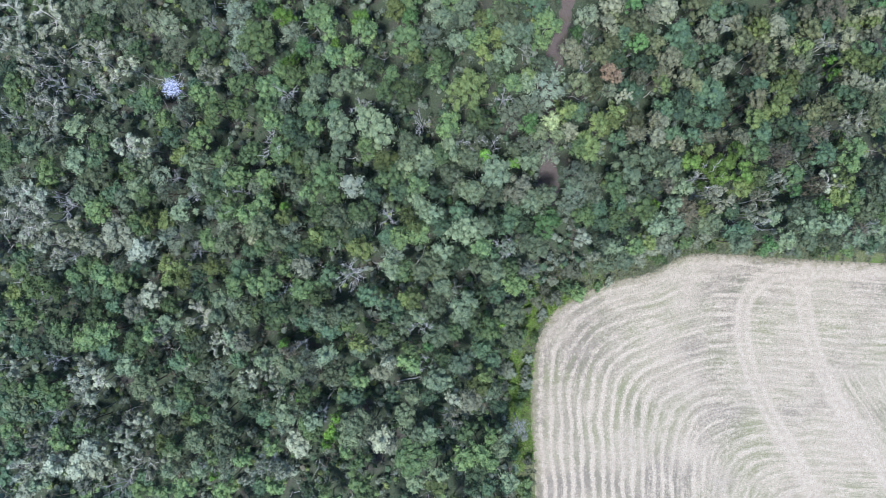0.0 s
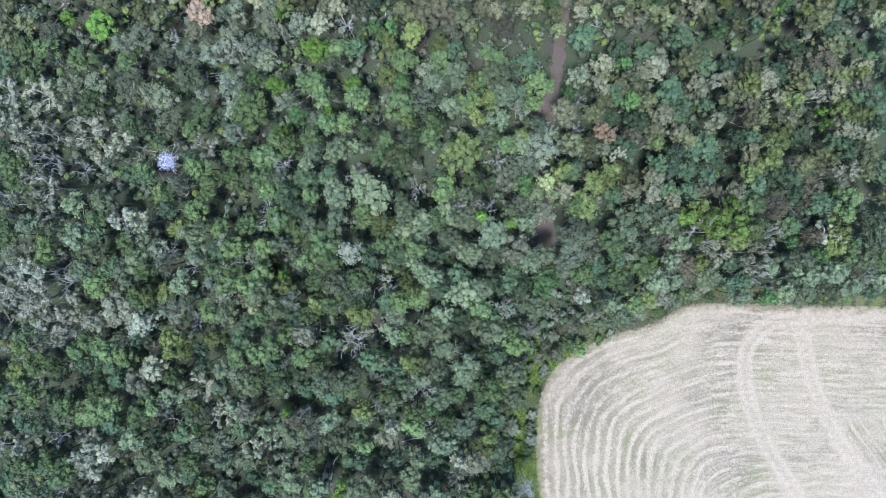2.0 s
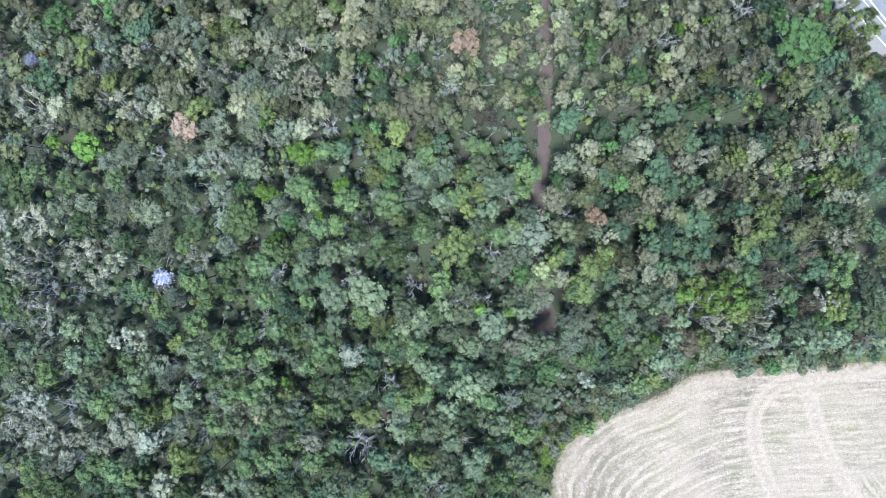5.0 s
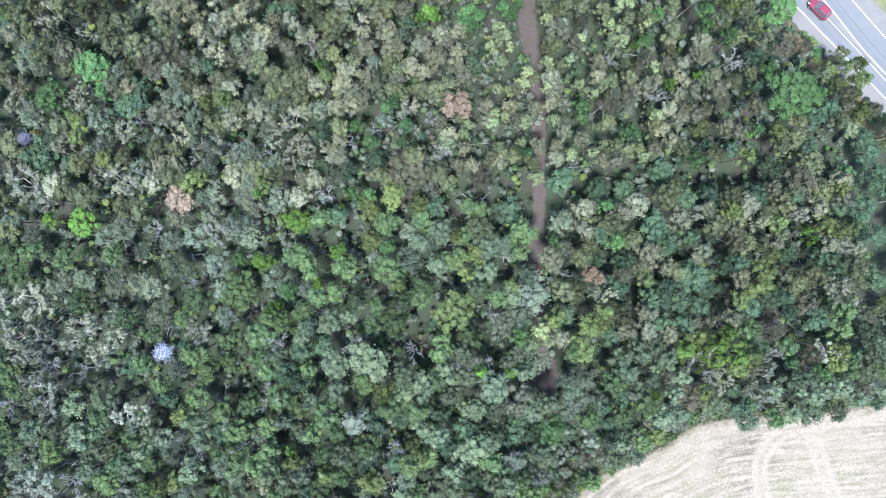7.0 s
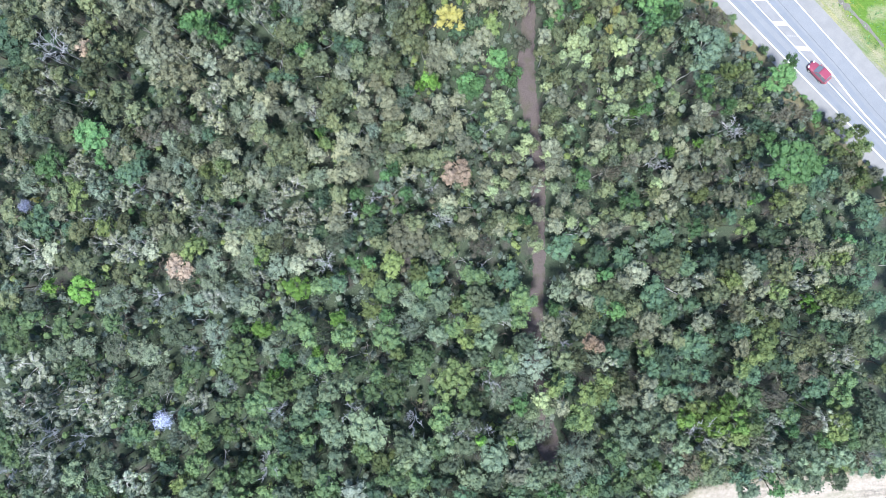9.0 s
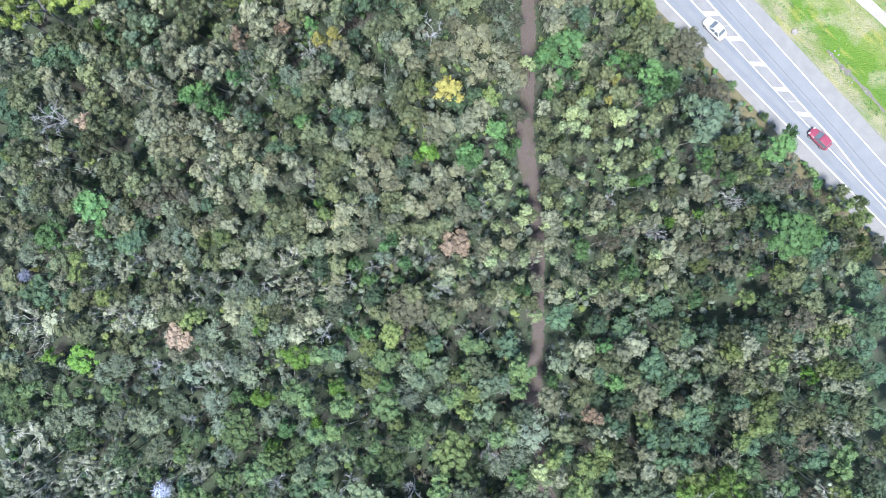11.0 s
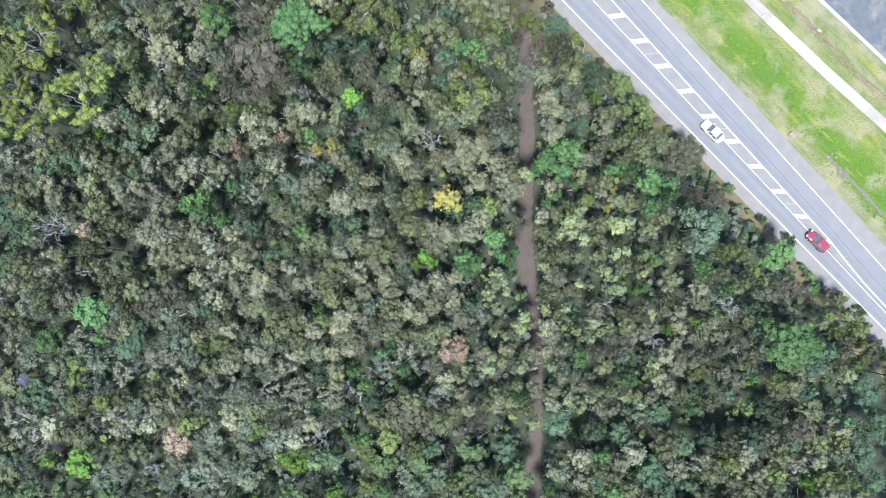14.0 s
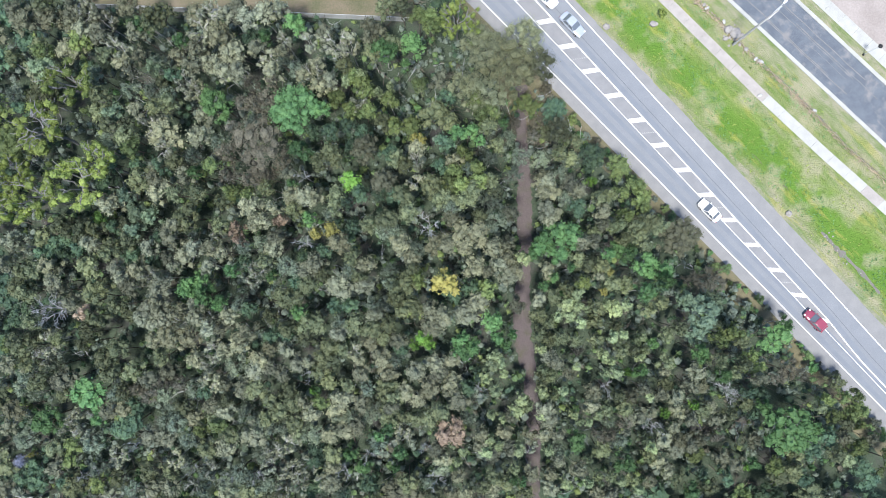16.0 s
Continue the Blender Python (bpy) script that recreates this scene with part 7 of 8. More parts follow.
def zone(x, y):
    """Likely kinds, their shares, the crown radii, closeness and height for the wild growth at a place."""
    right = x > track_x(min(max(y, 0), 104))
    near_road = N[0] * x + N[1] * y > 78
    if right and near_road:
        return ("mid", "dark", "olive", "emerald", "grey"), (0.34, 0.26, 0.2, 0.08, 0.12), (1.3, 2.6), 0.72, 8.0
    if right and x > 33 and y < 8 and in_field(x, y) > -9:
        return ("mid", "grey", "dark", "olive"), (0.3, 0.34, 0.24, 0.12), (1.6, 2.7), 0.66, 6.5
    if right and y < 38:
        return ("dark", "mid", "olive", "grey"), (0.42, 0.32, 0.17, 0.09), (1.1, 2.2), 0.68, 9.5
    if right:
        return ("cream", "grey", "mid", "olive"), (0.36, 0.10, 0.30, 0.24), (1.0, 1.8), 0.68, 8.5
    if y < 22:
        return ("dark", "mid", "olive", "grey"), (0.38, 0.32, 0.16, 0.14), (1.2, 2.6), 0.75, 9.0
    if y < 74:
        return ("buff", "wispy", "grey", "mid", "dark", "brown"), (0.14, 0.25, 0.13, 0.22, 0.15, 0.11), (1.2, 2.5), 0.76, 7.5
    return ("dark", "mid", "olive", "grey", "brown"), (0.46, 0.25, 0.15, 0.08, 0.06), (1.5, 3.2), 0.70, 9.5


def free_of_openings(x, y, r, low=False):
    if any((x - a) ** 2 + (y - b) ** 2 < (0.75 * q + 0.2 * r) ** 2 for a, b, q in CLEARINGS) and not low:
        return False
    if -2 < y < 104:
        shut = not track_open(y)
        if abs(x - track_x(y)) < ((0.8 if low else 0.15) if shut else (1.5 if 59 < y < 75 else 1.1) + 0.65 * r):
            return False
    if y < 4 and x > 8 and in_field(x, y) > (-1.3 if x > 34 else -3.6) - (0.75 if x > 34 else 0.55) * r:
        return False
    return not (117.0 - 0.19 * (x - 9) - r < y < 124 - 0.19 * (x - 9) and -40 < x < 12)


# younger trees in the remaining space
for big in (0.8, 0.5):
    for _ in range(2500):
        x, y = rng.uniform(-78, 78), rng.uniform(-50, 136)
        if not view_side(x, y) or N[0] * x + N[1] * y > 84.2:
            continue
        kinds, shares, (r0, r1), close, _ = zone(x, y)
        r = r0 + (r1 - r0) * min(1, big * rng.uniform(0.8, 1.1))
        if not room(x, y, r, 0.82 if y > 30 + 5 * math.sin(0.3 * x) or x > 60 else 1.05) or not free_of_openings(x, y, r):
            continue
        grow_one(kinds[int(np.searchsorted(np.cumsum(shares), rng.random() * 0.999))], x, y, r, 0.85)

# shrubs along the edges of the field and of the road
EDGE = FIELD_LINE[(FIELD_LINE[:, 1] > -50) & (FIELD_LINE[:, 0] < 76)]
way = np.gradient(EDGE, axis=0)
way /= np.linalg.norm(way, axis=1)[:, None]
for i in range(480):
    k = int(rng.integers(len(EDGE)))
    off = rng.uniform(0.7, 5.6)
    x, y = EDGE[k] + np.array((-way[k][1], way[k][0])) * off + rng.normal(0, 0.5, 2)
    r = rng.uniform(0.7, 1.6)
    if in_field(x, y) > (-0.6 if x > 34 else -2.6) or not room(x, y, r, 0.6):
        continue
    claim(x, y, r)
    tone = "shrub" if rng.random() < 0.7 else "mid"
    plant("shrub", "shrub", "edge_shrub", "low rounded dull green shrub at the field edge", "shrub", "shrubs along the field edge", x, y, r, LEAF[tone], BARK, r * rng.uniform(1.2, 2.0))
for i in range(300):
    u, n0 = rng.uniform(-80, 12), rng.uniform(83.0, 86.0)
    x, y = road_at(n0, u)
    r = rng.uniform(0.5, 1.4)
    if u < -66 or n0 + 0.7 * r > 86.6 or not room(x, y, r, 0.6):
        continue
    claim(x, y, r)
    tone = ("mid", "shrub", "olive", "emerald", "brown")[int(rng.integers(5))]
    plant("shrub", "shrub", "roadside_shrub", "low leafy shrub beside the road shoulder", "shrub", "shrubs beside the road", x, y, r, LEAF[tone], BARK, r * rng.uniform(1.5, 2.6))
# undergrowth, too dense to count
def under_crown(x, y, share):
    """Hidden below a tree that stands here."""
    cx, cy = cell(x, y)
    return any((a - x) ** 2 + (b - y) ** 2 < (share * r) ** 2 for i in range(cx - 1, cx + 2) for j in range(cy - 1, cy + 2) for a, b, r in taken.get((i, j), ()))


for seed, (tone, number, top) in enumerate((("under", 4000, 3.0), ("under", 2600, 4.5), ("dark", 1900, 5.0), ("mid", 1300, 4.5), ("grey", 900, 4.0), ("olive", 800, 4.0), ("emerald", 300, 3.0), ("brown", 500, 2.5))):
    q = np.random.default_rng(900 + seed)
    bf = Buf()
    for k in range(number * 12):
        x, y = q.uniform(-76, 70), q.uniform(-48, 134)
        if k % 30 == 0:
            at = CLEARINGS[int(q.integers(len(CLEARINGS)))]
            x, y = at[0] + q.normal(0, at[2] * 0.6), at[1] + q.normal(0, at[2] * 0.6)
        r = q.uniform(0.5, 1.25)
        if not view_side(x, y) or N[0] * x + N[1] * y > 84 or under_crown(x, y, 0.55) or not free_of_openings(x, y, r, True):
            continue
        clump(bf, q, (x, y, q.uniform(0.3, 1.0) ** 1.4 * top * (0.6 if y < 30 + 5 * math.sin(0.3 * x) else 1.0)), r * q.uniform(0.65, 0.95), 12, 0.38, 0.6)
        number -= 1
        if number <= 0:
            break
    tagged(new("undergrowth", bf.mesh("undergrowth", LEAF[tone])), "dense low bushes and saplings between the trees", "undergrowth", kind="stuff")

# bare twigs and thin dead stems that stand and lean in the gaps
for seed, number, wood in ((1, 3000, BARK), (2, 900, DEAD_WOOD)):
    q = np.random.default_rng(970 + seed)
    bf = Buf()
    while number > 0:
        x, y = q.uniform(-76, 70), q.uniform(-48, 134)
        if not view_side(x, y) or N[0] * x + N[1] * y > 84 or under_crown(x, y, 0.7) or not free_of_openings(x, y, 1.0, True):
            continue
        for _ in range(int(q.integers(2, 6))):
            a, z, ln = q.uniform(0, 6.283), q.uniform(1.0, 5.0), q.uniform(0.8, 2.6)
            foot = (x + q.normal(0, 0.3), y + q.normal(0, 0.3), z)
            tube(bf, crooked(q, foot, (foot[0] + ln * math.cos(a), foot[1] + ln * math.sin(a), z + q.uniform(-0.6, 1.2)), 0.2, 2), [0.04, 0.03, 0.015], 3)
            number -= 1
    tagged(new("bare_twigs", bf.mesh("bare_twigs", wood)), "bare grey twigs and thin dead stems between the trees", "twigs", kind="stuff")


# ---------------------------------------------------------------- vehicles
def paint(name, colour, rough=0.28):
    m, nt, b = surface(name, rough, 0.5)
    nt.links.new(mixed(nt, noise_fac(nt, 1.5, 3.0), colour, tuple(v * 0.9 for v in colour)), b.inputs["Base Color"])
    b.inputs["Coat Weight"].default_value = 0.4
    return m


m, nt, b = surface("sky_toned_glass", 0.08, 0.6)
# grey-blue base colour stands in for sky reflected in the panes
b.inputs["Base Color"].default_value = (0.12, 0.14, 0.165, 1)
GLASS = m
RUBBER = two_scale("tyre_rubber", (0.015, 0.015, 0.015), (0.03, 0.03, 0.03), 3.0, 20.0)
ALLOY = paint("alloy", (0.45, 0.45, 0.46), 0.35)
m, nt, b = surface("lamp_lens", 0.15, 0.5)
b.inputs["Base Color"].default_value = (0.75, 0.76, 0.78, 1)
LENS = m
m, nt, b = surface("tail_lens", 0.2, 0.5)
b.inputs["Base Color"].default_value = (0.35, 0.02, 0.02, 1)
TAIL = m


def loft(stations, ring):
    """Closed body through cross-sections: stations of (x, half width, bottom, top)."""
    bf = Buf()
    k = len(ring)
    for x, hw, zb, zt in stations:
        bf.v.extend((x, hw * a, zb + (zt - zb) * h) for a, h in ring)
    for i in range(len(stations) - 1):
        bf.f.extend((i * k + j, i * k + (j + 1) % k, (i + 1) * k + (j + 1) % k, (i + 1) * k + j) for j in range(k))
    bf.f.append(tuple(range(k))[::-1])
    bf.f.append(tuple(range((len(stations) - 1) * k, len(stations) * k)))
    return bf


BODY_RING = [(-0.86, 0.0), (-0.98, 0.18), (-1.0, 0.5), (-0.97, 0.8), (-0.86, 0.96), (-0.45, 1.0), (0.45, 1.0), (0.86, 0.96), (0.97, 0.8), (1.0, 0.5), (0.98, 0.18), (0.86, 0.0)]


def wheel_mesh(r, w, material_name, inner):
    bf = Buf()
    k = 14
    prof = [(r * 0.62, -w / 2), (r * 0.93, -w / 2), (r, -w * 0.3), (r, w * 0.3), (r * 0.93, w / 2), (r * 0.62, w / 2)] if not inner else [(0.03, w * 0.32), (r * 0.2, w * 0.4), (r * 0.6, w * 0.3), (r * 0.64, w * 0.48), (r * 0.64, -w * 0.4), (0.03, -w * 0.4)]
    for a in range(k):
        c, s = math.cos(6.283 * a / k), math.sin(6.283 * a / k)
        bf.v.extend((rr * c, y, rr * s) for rr, y in prof)
    n = len(prof)
    bf.f.extend((a * n + j, a * n + (j + 1) % n, ((a + 1) % k) * n + (j + 1) % n, ((a + 1) % k) * n + j) for a in range(k) for j in range(n))
    return bf


def car(name, label, x, y, heading, body_paint, length=4.5, width=1.8, height=1.46, estate=False):
    e = tagged(new(name), label, "car", "cars on the road")
    e.matrix_world = pose(x, y, 0.064, 0, 0, heading)
    L, W = length / 2, width / 2
    sill = 0.9 if estate else 0.84
    st = [(-L, W * 0.72, 0.42, sill - 0.08), (-L + 0.08, W * 0.86, 0.3, sill), (-L + 0.4, W * 0.97, 0.22, sill + 0.04), (-L * 0.45, W, 0.2, sill + 0.05), (L * 0.3, W, 0.2, sill), (L * 0.62, W * 0.97, 0.22, sill - 0.06), (L - 0.28, W * 0.88, 0.26, sill - 0.18), (L - 0.05, W * 0.72, 0.34, sill - 0.28), (L, W * 0.6, 0.42, sill - 0.33)]
    part("body", loft(st, BODY_RING), body_paint, e, smooth=True)
    back, front = (-L + 0.22, L * 0.42) if estate else (-L * 0.72, L * 0.42)
    rb, rf = (-L + 0.62, L * 0.08) if estate else (-L * 0.42, L * 0.10)
    wb, wr = W * 0.9, W * 0.76
    z0, z1 = sill - 0.02, height

    def pane(nm, pts, thick=0.02):
        bf = Buf()
        c = np.mean(pts, axis=0)
        out = (c - np.array((0, 0, z0 - 0.2)))
        out = out / np.linalg.norm(out) * thick
        p = [np.array(q) for q in pts]
        bf.add([*p, *[q + out for q in p]], [(0, 1, 2, 3), (7, 6, 5, 4), (0, 4, 5, 1), (1, 5, 6, 2), (2, 6, 7, 3), (3, 7, 4, 0)])
        part(nm, bf, GLASS, e)

    pane("windscreen", [(front, -wb * 0.92, z0), (front, wb * 0.92, z0), (rf, wr * 0.94, z1 - 0.05), (rf, -wr * 0.94, z1 - 0.05)])
    pane("rear_window", [(back, wb * 0.9, z0), (back, -wb * 0.9, z0), (rb, -wr * 0.92, z1 - 0.05), (rb, wr * 0.92, z1 - 0.05)])
    for sgn in (-1, 1):
        mid = 0.5 * (rb + rf)
        pane("side_window", [(front - 0.12, sgn * wb, z0), (mid + 0.06, sgn * wb, z0), (mid + 0.06, sgn * wr, z1 - 0.07), (rf - 0.06, sgn * wr, z1 - 0.07)])
        pane("side_window", [(mid - 0.06, sgn * wb, z0), (back + 0.14, sgn * wb, z0), (rb + 0.06, sgn * wr, z1 - 0.07), (mid - 0.06, sgn * wr, z1 - 0.07)])
        for a, c in (((front, wb), (rf, wr)), ((mid, wb * 1.01), (mid, wr * 1.01)), ((back, wb), (rb, wr))):
            bf = Buf()
            tube(bf, [(a[0], sgn * a[1], z0), (c[0], sgn * c[1], z1 - 0.05)], [0.05, 0.045], 5)
            part("pillar", bf, body_paint, e)
        bf = Buf()
        bf.add(BLOB_V * (0.1, 0.1, 0.07) + (front - 0.18, sgn * (W + 0.09), sill + 0.06), BLOB_F)
        part("mirror", bf, body_paint, e)
        bf = Buf()
        bf.add(ICO_V * (0.16, 0.17, 0.06) + (L - 0.16, sgn * W * 0.66, sill - 0.2), ICO_F)
        part("headlight", bf, LENS, e, smooth=True)
        bf = Buf()
        bf.add(ICO_V * (0.08, 0.16, 0.09) + (-L + 0.06, sgn * W * 0.68, sill - 0.1), ICO_F)
        part("tail_light", bf, TAIL, e, smooth=True)
        for wx in (L * 0.62, -L * 0.6):
            tyre = part("wheel", wheel_mesh(0.32, 0.2, "tyre", False), RUBBER, e, smooth=True)
            tyre.location = (wx, sgn * (W - 0.1), 0.32)
            part("rim", wheel_mesh(0.32, 0.2, "rim", True), ALLOY, tyre)
    roof = loft([(rb - 0.06, wr * 0.9, z1 - 0.09, z1 - 0.03), (rb + 0.15, wr * 1.02, z1 - 0.06, z1 + 0.02), (0.5 * (rb + rf), wr * 1.04, z1 - 0.05, z1 + 0.04), (rf - 0.15, wr * 1.02, z1 - 0.06, z1 + 0.02), (rf + 0.06, wr * 0.9, z1 - 0.1, z1 - 0.03)], BODY_RING)
    part("roof", roof, body_paint, e, smooth=True)
    return e


UP_ROAD = math.degrees(math.atan2(-U[1], -U[0]))
car("white_car", "white hatchback driving along the sealed road", 54.6, 79.2, UP_ROAD, paint("white_car_paint", (0.80, 0.80, 0.80)), 4.2, 1.76)
car("red_car", "small red hatchback driving along the sealed road", 68.7, 59.3, UP_ROAD, paint("red_car_paint", (0.25, 0.05, 0.085)), 4.0, 1.72, 1.55, True)
car("silver_car", "pale silver-blue car near the median", 37.1, 112.3, UP_ROAD + 180, paint("silver_car_paint", (0.34, 0.38, 0.44)), 4.7, 1.85, 1.5)
car("white_van", "white estate car following the silver one", 33.4, 117.6, UP_ROAD + 180, paint("white_van_paint", (0.80, 0.80, 0.78)), 4.8, 1.9, 1.8, True)

# ---------------------------------------------------------------- roadside things
STEEL = two_scale("galvanised_steel", (0.42, 0.44, 0.45), (0.60, 0.61, 0.62), 2.0, 20.0, 0.5, 0.5)
BLACK = two_scale("black_powder_coat", (0.012, 0.012, 0.013), (0.03, 0.03, 0.03), 2.0, 15.0, 0.5)
TIMBER = two_scale("weathered_pole_timber", (0.30, 0.295, 0.285), (0.46, 0.45, 0.44), 1.5, 15.0)
STONE = two_scale("pale_grey_rock", (0.20, 0.19, 0.18), (0.34, 0.32, 0.30), 1.5, 10.0)


def rock(rng, x, y, r, z=0.05, name="boulder", label="pale grey boulder lying on the grass verge", group="boulders on the verge"):
    bf = Buf()
    v = ICO_V * (rng.uniform(0.82, 1.12, (len(ICO_V), 1)) * r) * (1, rng.uniform(0.7, 1.0), 0.6)
    bf.add(v + (0, 0, r * 0.3), ICO_F)
    ob = tagged(new(name, bf.mesh(name, STONE)), label, "rock", group)
    ob.matrix_world = pose(x, y, z, 0, 0, rng.uniform(0, 360))
    return ob


def stick(name, parent, a, b, r0, r1, material, label="", sides=8):
    bf = Buf()
    tube(bf, [a, (np.array(a) + np.array(b)) / 2, b], [r0, (r0 + r1) / 2, r1], sides)
    return part(name, bf, material, parent, label, smooth=True)


rng = np.random.default_rng(77)
power = tagged(new("power_pole"), "tall grey power pole with crossarm and street light arm", "power pole")
power.location = (62.67, 105.5, 0)
stick("pole", power, (0, 0, -0.4), (0, 0, 13.6), 0.2, 0.14, TIMBER)
across = np.array((N[0], N[1], 0))
stick("crossarm", power, tuple(across * -1.3 + (0, 0, 12.9)), tuple(across * 1.3 + (0, 0, 12.9)), 0.08, 0.08, STEEL)
for k in (-1.15, -0.5, 0.5, 1.15):
    stick("insulator", power, tuple(across * k + (0, 0, 12.95)), tuple(across * k + (0, 0, 13.25)), 0.06, 0.03, LENS)
stick("light_arm", power, (0, 0, 10.6), tuple(across * 3.0 + (0, 0, 11.4)), 0.06, 0.05, STEEL)
bf = Buf()
bf.add(ICO_V * (0.42, 0.2, 0.1), ICO_F)
head = part("lamp_head", bf, LENS, power, smooth=True)
head.matrix_local = pose(*(across * 3.2 + (0, 0, 11.38)), 0, 0, math.degrees(math.atan2(N[1], N[0])))

post = tagged(new("lamp_post"), "short black path light post beside the footpath", "lamp post")
post.location = (83.3, 100.8, 0)
stick("base", post, (0, 0, 0), (0, 0, 0.35), 0.2, 0.14, BLACK)
stick("pole", post, (0, 0, 0.3), (0, 0, 4.0), 0.05, 0.04, STEEL)
bf = Buf()
bf.add(ICO_V * (0.36, 0.36, 0.16) + (0, 0, 4.05), ICO_F)
part("lamp_head", bf, BLACK, post, smooth=True)

for x, y, r in ((50.3, 110.6, 0.75), (42.6, 111.3, 0.6), (67.4, 76.9, 0.55), (63.2, 107.2, 0.9), (62.2, 108.0, 0.8), (64.2, 106.6, 0.6), (61.6, 106.6, 0.5), (64.6, 104.4, 0.4), (66.4, 102.2, 0.35), (58.9, 112.6, 0.4)):
    rock(rng, x, y, r)
for i in range(26):
    rock(rng, 62.8 + rng.normal(0, 0.9), 107.0 + rng.normal(0, 0.8), rng.uniform(0.12, 0.3), 0.05, "stone", "loose grey stone of a rubble heap", "rubble heap stones")

# sediment fence: stakes, a sagging cloth and the litter caught along it
SILT = [(57.0, 115.2), (58.1, 113.6), (61.2, 109.4), (65.4, 103.6), (70.9, 96.7), (74.0, 92.6), (78.5, 86.3), (83.8, 80.0), (90, 72)]
line = smooth_line(SILT, 8)
CLOTH = two_scale("dirty_fence_cloth", (0.26, 0.25, 0.22), (0.42, 0.40, 0.36), 1.0, 8.0)
LITTER = foliage("caught_leaf_litter", (0.20, 0.155, 0.095), (0.38, 0.30, 0.19), thin=0.0)
silt = tagged(new("sediment_fence"), "low sagging sediment fence with wooden stakes and caught litter", "fence")
bf = Buf()
k = len(line)
up = [0.26 + 0.18 * noise.noise((i * 0.7, 3, 1)) for i in range(k)]
bf.add([(p[0], p[1], 0.02) for p in line] + [(p[0] + 0.12 * noise.noise((i * 0.5, 1, 1)), p[1], h) for i, (p, h) in enumerate(zip(line, up))], [(i, i + 1, k + i + 1, k + i) for i in range(k - 1)])
part("cloth", bf, CLOTH, silt)
for i in range(0, k, 3):
    stick("stake", silt, (line[i][0] + 0.05, line[i][1] + 0.03, 0), (line[i][0] + 0.05, line[i][1] + 0.03, 0.85), 0.025, 0.025, TIMBER, sides=5)
bf = Buf()
for i in range(1400):
    j = int(rng.integers(k - 1))
    p = line[j] + (line[j + 1] - line[j]) * rng.random() + rng.normal(0, 0.28, 2) - N * 0.25
    blades(bf, rng, np.array([(p[0], p[1], 0.09 + 0.2 * rng.random())]), np.array([(0, 0, 1.0)]), 0.34, 0.2, 0.6)
litter = part("litter", bf, LITTER, silt, "brown leaf litter")
litter["kind"] = "stuff"
BAG = two_scale("white_sandbag_cloth", (0.30, 0.30, 0.29), (0.42, 0.42, 0.41), 2.0, 14.0)
for x, y in ((74.1, 92.9), (59.3, 112.0), (61.7, 109.4), (66.8, 102.0), (65.9, 102.6), (65.7, 96.6)):
    bf = Buf()
    v = ICO_V * (0.42, 0.24, 0.15)
    bf.add(v + 0.03 * np.sin(v[:, ::-1] * 9), ICO_F)
    ob = tagged(new("sandbag", bf.mesh("sandbag", BAG, True)), "white sandbag lying by the sediment fence", "sandbag", "sandbags")
    ob.matrix_world = pose(x, y, 0.16, 0, 0, rng.uniform(0, 180))

# shallow wet drain in the verge with debris
WATER = paint("muddy_water", (0.15, 0.14, 0.12), 0.6)
bf = Buf()
drain = smooth_line([(72.2, 73.2), (72.9, 72.3), (74.2, 70.2), (75.8, 68.2), (78.4, 64.6), (80, 62)], 8)
tang = np.gradient(drain, axis=0)
tang /= np.linalg.norm(tang, axis=1)[:, None]
wide = [0.18 + 0.95 * abs(noise.noise((i * 0.22, 5, 2))) * math.sin(math.pi * i / (len(drain) - 1)) for i in range(len(drain))]
k = len(drain)
bf.add([(p[0] - t[1] * w, p[1] + t[0] * w, 0.088) for p, t, w in zip(drain, tang, wide)] + [(p[0] + t[1] * w, p[1] - t[0] * w, 0.088) for p, t, w in zip(drain, tang, wide)], [(i + 1, i, k + i, k + i + 1) for i in range(k - 1)])
tagged(new("puddle", bf.mesh("puddle", WATER)), "narrow muddy puddle in the grass drain", "water", kind="structure")
for i in range(12):
    j = int(rng.integers(k))
    rock(rng, *(drain[j] + rng.normal(0, 0.45, 2)), rng.uniform(0.08, 0.2), 0.05, "drain_stone", "small pale stone beside the muddy puddle", "stones along the drain")
for a, c, r in (((63.0, 87.4), (64.4, 85.3), 0.035), ((67.2, 81.6), (67.9, 80.6), 0.05)):
    bf = Buf()
    tube(bf, [(*a, 0.14), ((a[0] + c[0]) / 2 + 0.1, (a[1] + c[1]) / 2 + 0.08, 0.16), (*c, 0.14)], [r, r, r * 0.7], 6)
    tagged(new("fallen_branch", bf.mesh("fallen_branch", BARK)), "brown fallen branch lying on the verge grass", "branch", "fallen branches")
shrub = plant("shrub", "shrub", "verge_shrub", "small yellow-green shrub beside the footpath", "shrub", "shrubs beside the road", 51.7, 111.9, 0.9, LEAF["gum"], BARK, 1.5)

# grey panel fence at the edge of the yards
PANEL = two_scale("grey_steel_sheet", (0.42, 0.44, 0.46), (0.56, 0.58, 0.60), 0.6, 6.0, 0.5, 0.4)
fence = tagged(new("panel_fence"), "long light grey steel panel fence behind the trees", "fence")
a, c = np.array((-44.0, 127.2)), np.array((11.4, 116.7))
length = np.linalg.norm(c - a)
d = (c - a) / length
count = int(length / 2.4)
panel = Buf()
ribs = 16
front = [(2.3 * i / ribs, -0.02 if i % 2 else 0.02, zz) for zz in (0.05, 1.8) for i in range(ribs + 1)]
panel.add(front, [(i, i + 1, ribs + 2 + i, ribs + 1 + i) for i in range(ribs)])
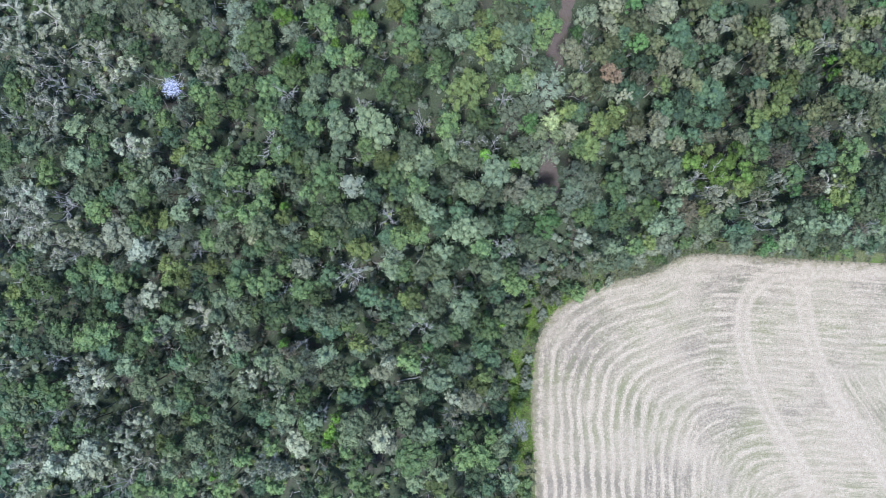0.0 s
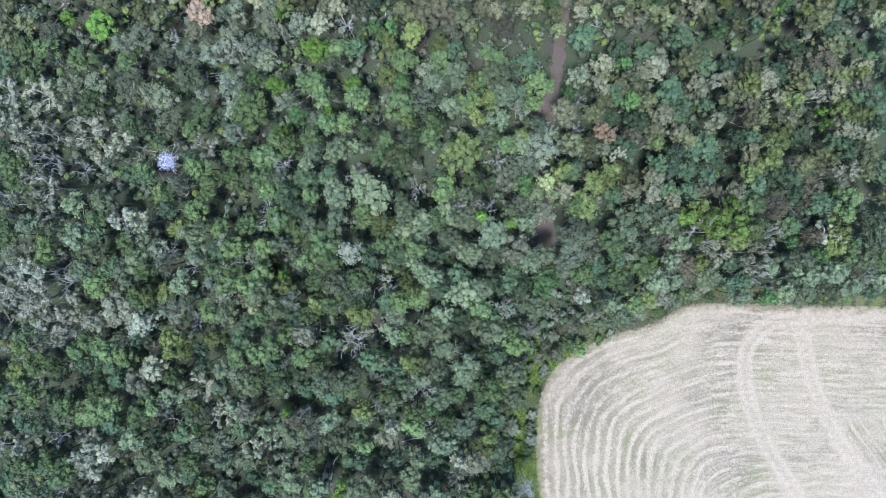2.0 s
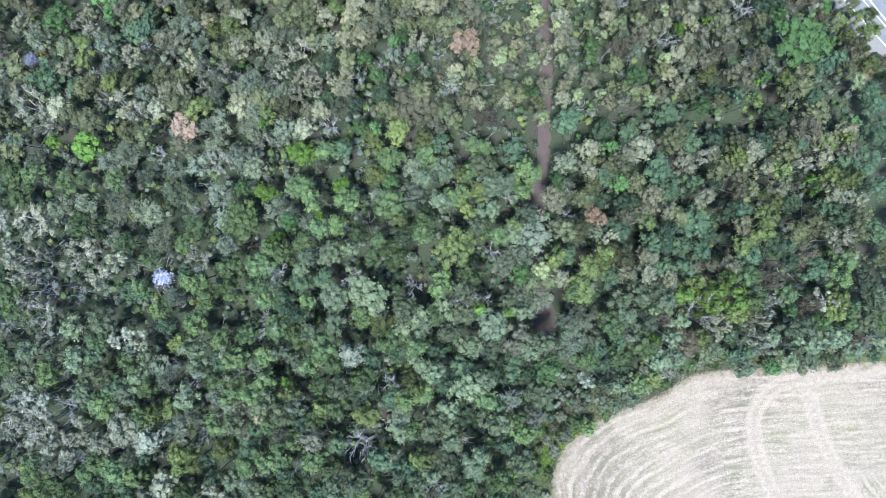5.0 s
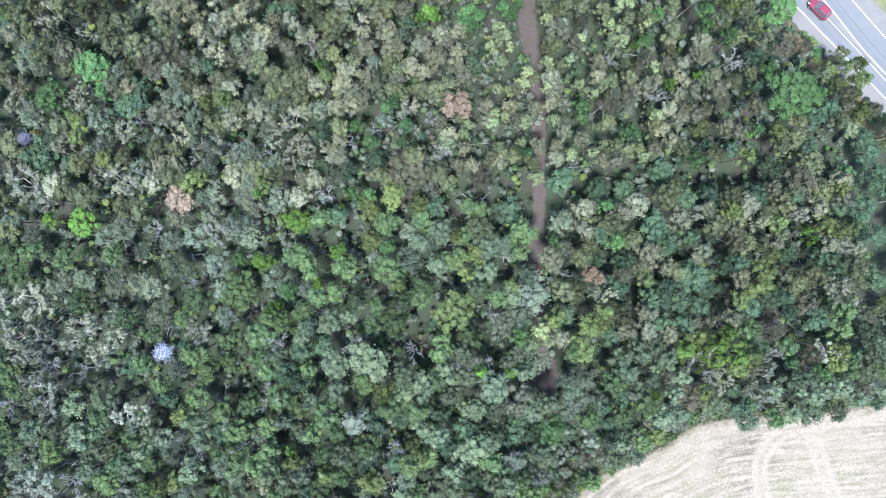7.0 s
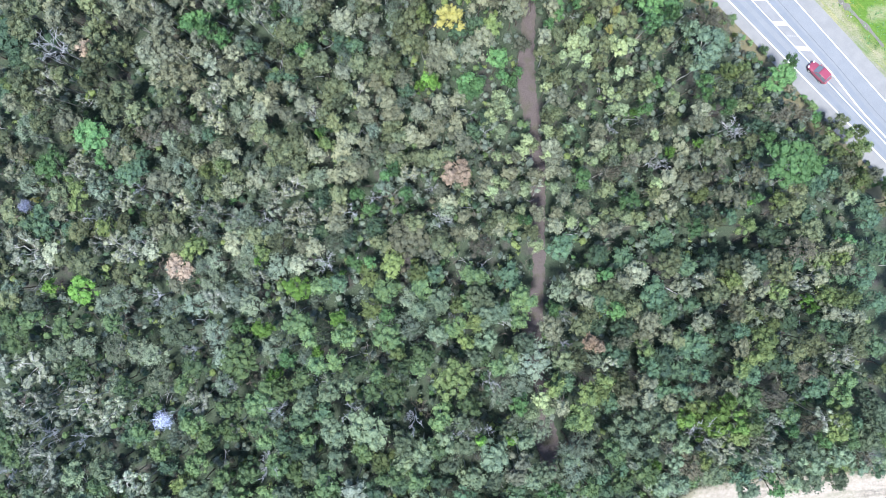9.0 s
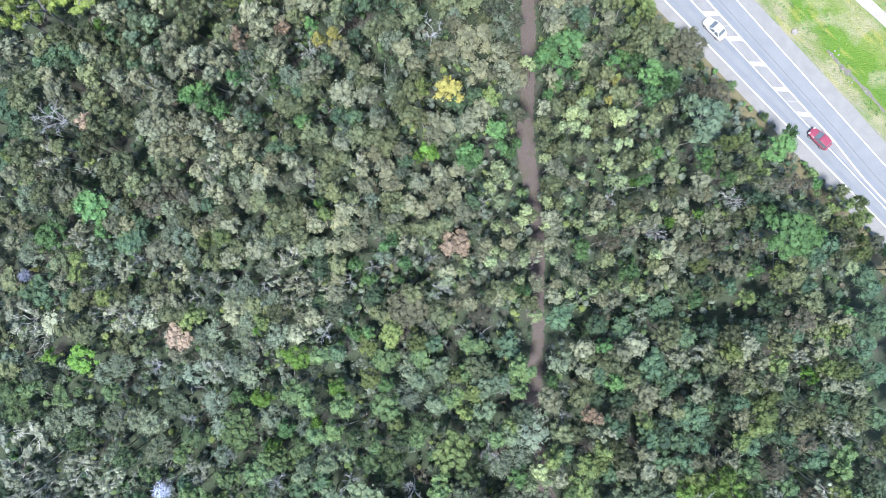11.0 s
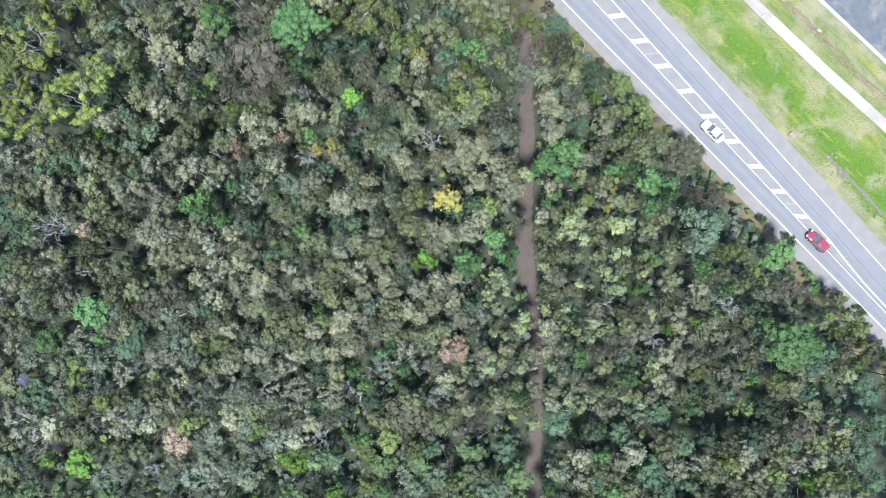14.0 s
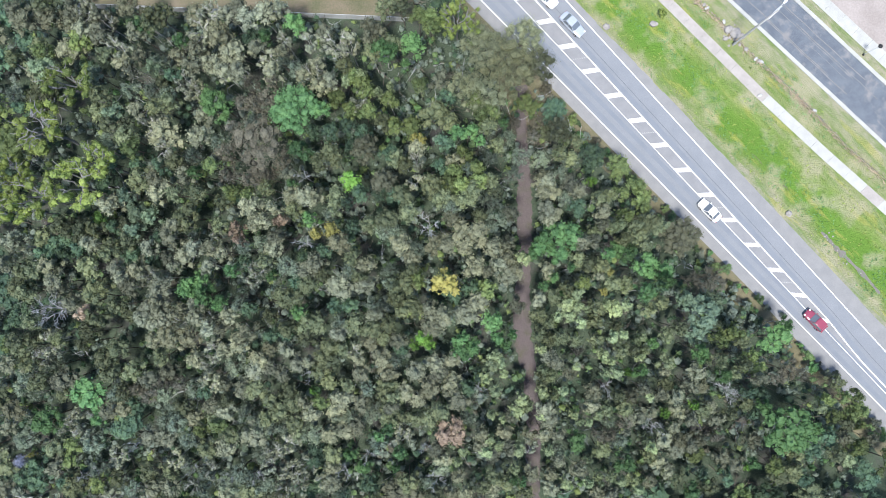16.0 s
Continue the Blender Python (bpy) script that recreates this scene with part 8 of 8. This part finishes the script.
panel_mesh = panel.mesh("panel", PANEL)
postb = Buf()
tube(postb, [(0, 0, -0.3), (0, 0, 0.9), (0, 0, 1.86)], [0.05, 0.05, 0.05], 4)
post_mesh = postb.mesh("post", PANEL)
turn = math.degrees(math.atan2(d[1], d[0]))
for i in range(count):
    p = a + d * (i * 2.4)
    if i != 15:
        part("panel", panel_mesh, PANEL, fence).matrix_local = pose(p[0] + d[0] * 0.05, p[1] + d[1] * 0.05, 0, 0, 0, turn)
    part("post", post_mesh, PANEL, fence).matrix_local = pose(p[0], p[1], 0, 0, 0, turn)
bf = Buf()
tube(bf, [(*a, 1.84), (*((a + c) / 2), 1.84), (*c, 1.84)], [0.04, 0.04, 0.04], 4)
part("top_rail", bf, PANEL, fence)
bf = Buf()
bf.add([(*(a + (0.5, 0.4)), 0.012), (*(c + (0.5, 0.4)), 0.012), (*(c + (6, 28)), 0.012), (*(a + (6, 28)), 0.012)], [(0, 1, 2, 3)])
tagged(new("yard", bf.mesh("yard", two_scale("yard_dirt_and_grass", (0.075, 0.088, 0.045), (0.185, 0.150, 0.112), 0.22, 4.0))), "brown dirt and grass yard behind the fence", "yard", kind="structure")

# logs and fallen limbs on the forest floor
rng = np.random.default_rng(31)
for i in range(70):
    q = CLEARINGS[i * 7 % len(CLEARINGS)]
    x, y = q[0] + rng.normal(0, q[2] * 0.6), q[1] + rng.normal(0, q[2] * 0.6)
    if y > 112 or (y < 1 and x > 9) or abs(x - track_x(y)) < 7:
        continue
    ln, an, r = rng.uniform(2.0, 6.0), rng.uniform(0, 6.283), rng.uniform(0.05, 0.14)
    bf = Buf()
    tube(bf, crooked(rng, (0, 0, 0.2), (ln * math.cos(an), ln * math.sin(an), 0.3), 0.06), [r, r * 0.9, r * 0.8, r * 0.65, r * 0.4], 6)
    ob = tagged(new("fallen_log", bf.mesh("fallen_log", DEAD_WOOD if i % 2 else BARK)), "fallen grey log lying in a forest gap", "log", "fallen logs")
    ob.location = (x, y, 0)

# grass along the field edge and on the verge
bf, bf2 = Buf(), Buf()
for i in range(9000):
    k = int(rng.integers(len(EDGE)))
    p = EDGE[k] + np.array((-way[k][1], way[k][0])) * (rng.gamma(2.0, 0.8) - 0.5) + rng.normal(0, 0.3, 2)
    blades(bf if p[1] > -11 or noise.noise((p[0] * 0.12, p[1] * 0.12, 8)) < 0.12 else bf2, rng, np.array([(p[0], p[1], 0.14)]), np.array([(0, 0, 0.7)]), 0.5, 0.14, 0.9)
for cx, cy, sx, sy, number in ((18.6, -7.0, 2.4, 1.6, 900), (14.2, -14.0, 0.9, 2.6, 1500), (11.6, -26.5, 0.9, 3.5, 1300), (12.6, -36, 0.7, 3.0, 500), (24, -6.6, 5.0, 0.9, 700)):
    for i in range(number):
        p = np.array((cx, cy)) + rng.normal(0, 1, 2) * (sx, sy)
        if in_field(p[0], p[1]) < 0.2:
            blades(bf2 if cx < 18 else bf, rng, np.array([(p[0], p[1], 0.16)]), np.array([(0, 0, 0.7)]), 0.55, 0.2, 0.8)
tagged(new("edge_grass", bf.mesh("edge_grass", LEAF["shrub"])), "rank dull grass growing along the field edge", "grass", kind="stuff")
tagged(new("green_edge_grass", bf2.mesh("green_edge_grass", LEAF["fresh"])), "fresh bright green grass along the field edge", "grass", kind="stuff")

# dry scrub where the track meets the road
rng = np.random.default_rng(63)
bf = Buf()
for i in range(2600):
    p = np.array((29.5, 96.5)) + rng.normal(0, 1, 2) * (3.2, 4.0)
    n0 = N @ p
    if n0 < 86.3 and abs(p[0] - track_x(p[1])) > 0.8:
        blades(bf, rng, np.array([(p[0], p[1], 0.2)]), np.array([(0, 0, 0.6)]), 0.5, 0.12, 0.9)
tagged(new("dry_grass", bf.mesh("dry_grass", LITTER)), "dry brown grass where the track meets the road", "grass", kind="stuff")

# tufts of grass on the verge
rng = np.random.default_rng(71)
for tone, number in (("emerald", 2600), ("gum", 1500)):
    bf = Buf()
    for i in range(number):
        u, n0 = rng.uniform(-78, 2), rng.uniform(99.6, 116)
        if walk_left(u) - 0.3 < n0 < walk_left(u) + 2.1:
            continue
        g = noise.noise((n0 * 0.25, u * 0.12, 6))
        if (tone == "emerald") != (g + (0.15 if 101 < n0 < 106 else -0.15) > 0):
            continue
        x, y = road_at(n0, u)
        blades(bf, rng, np.array([(x, y, 0.12)] * 3) + rng.normal(0, 0.15, (3, 3)) * (1, 1, 0.2), np.array([(0, 0, 0.8)] * 3), 0.4, 0.13, 0.8)
    tagged(new("verge_tufts", bf.mesh("verge_tufts", LEAF[tone])), "tufts of green and dry grass on the verge", "grass", kind="stuff")
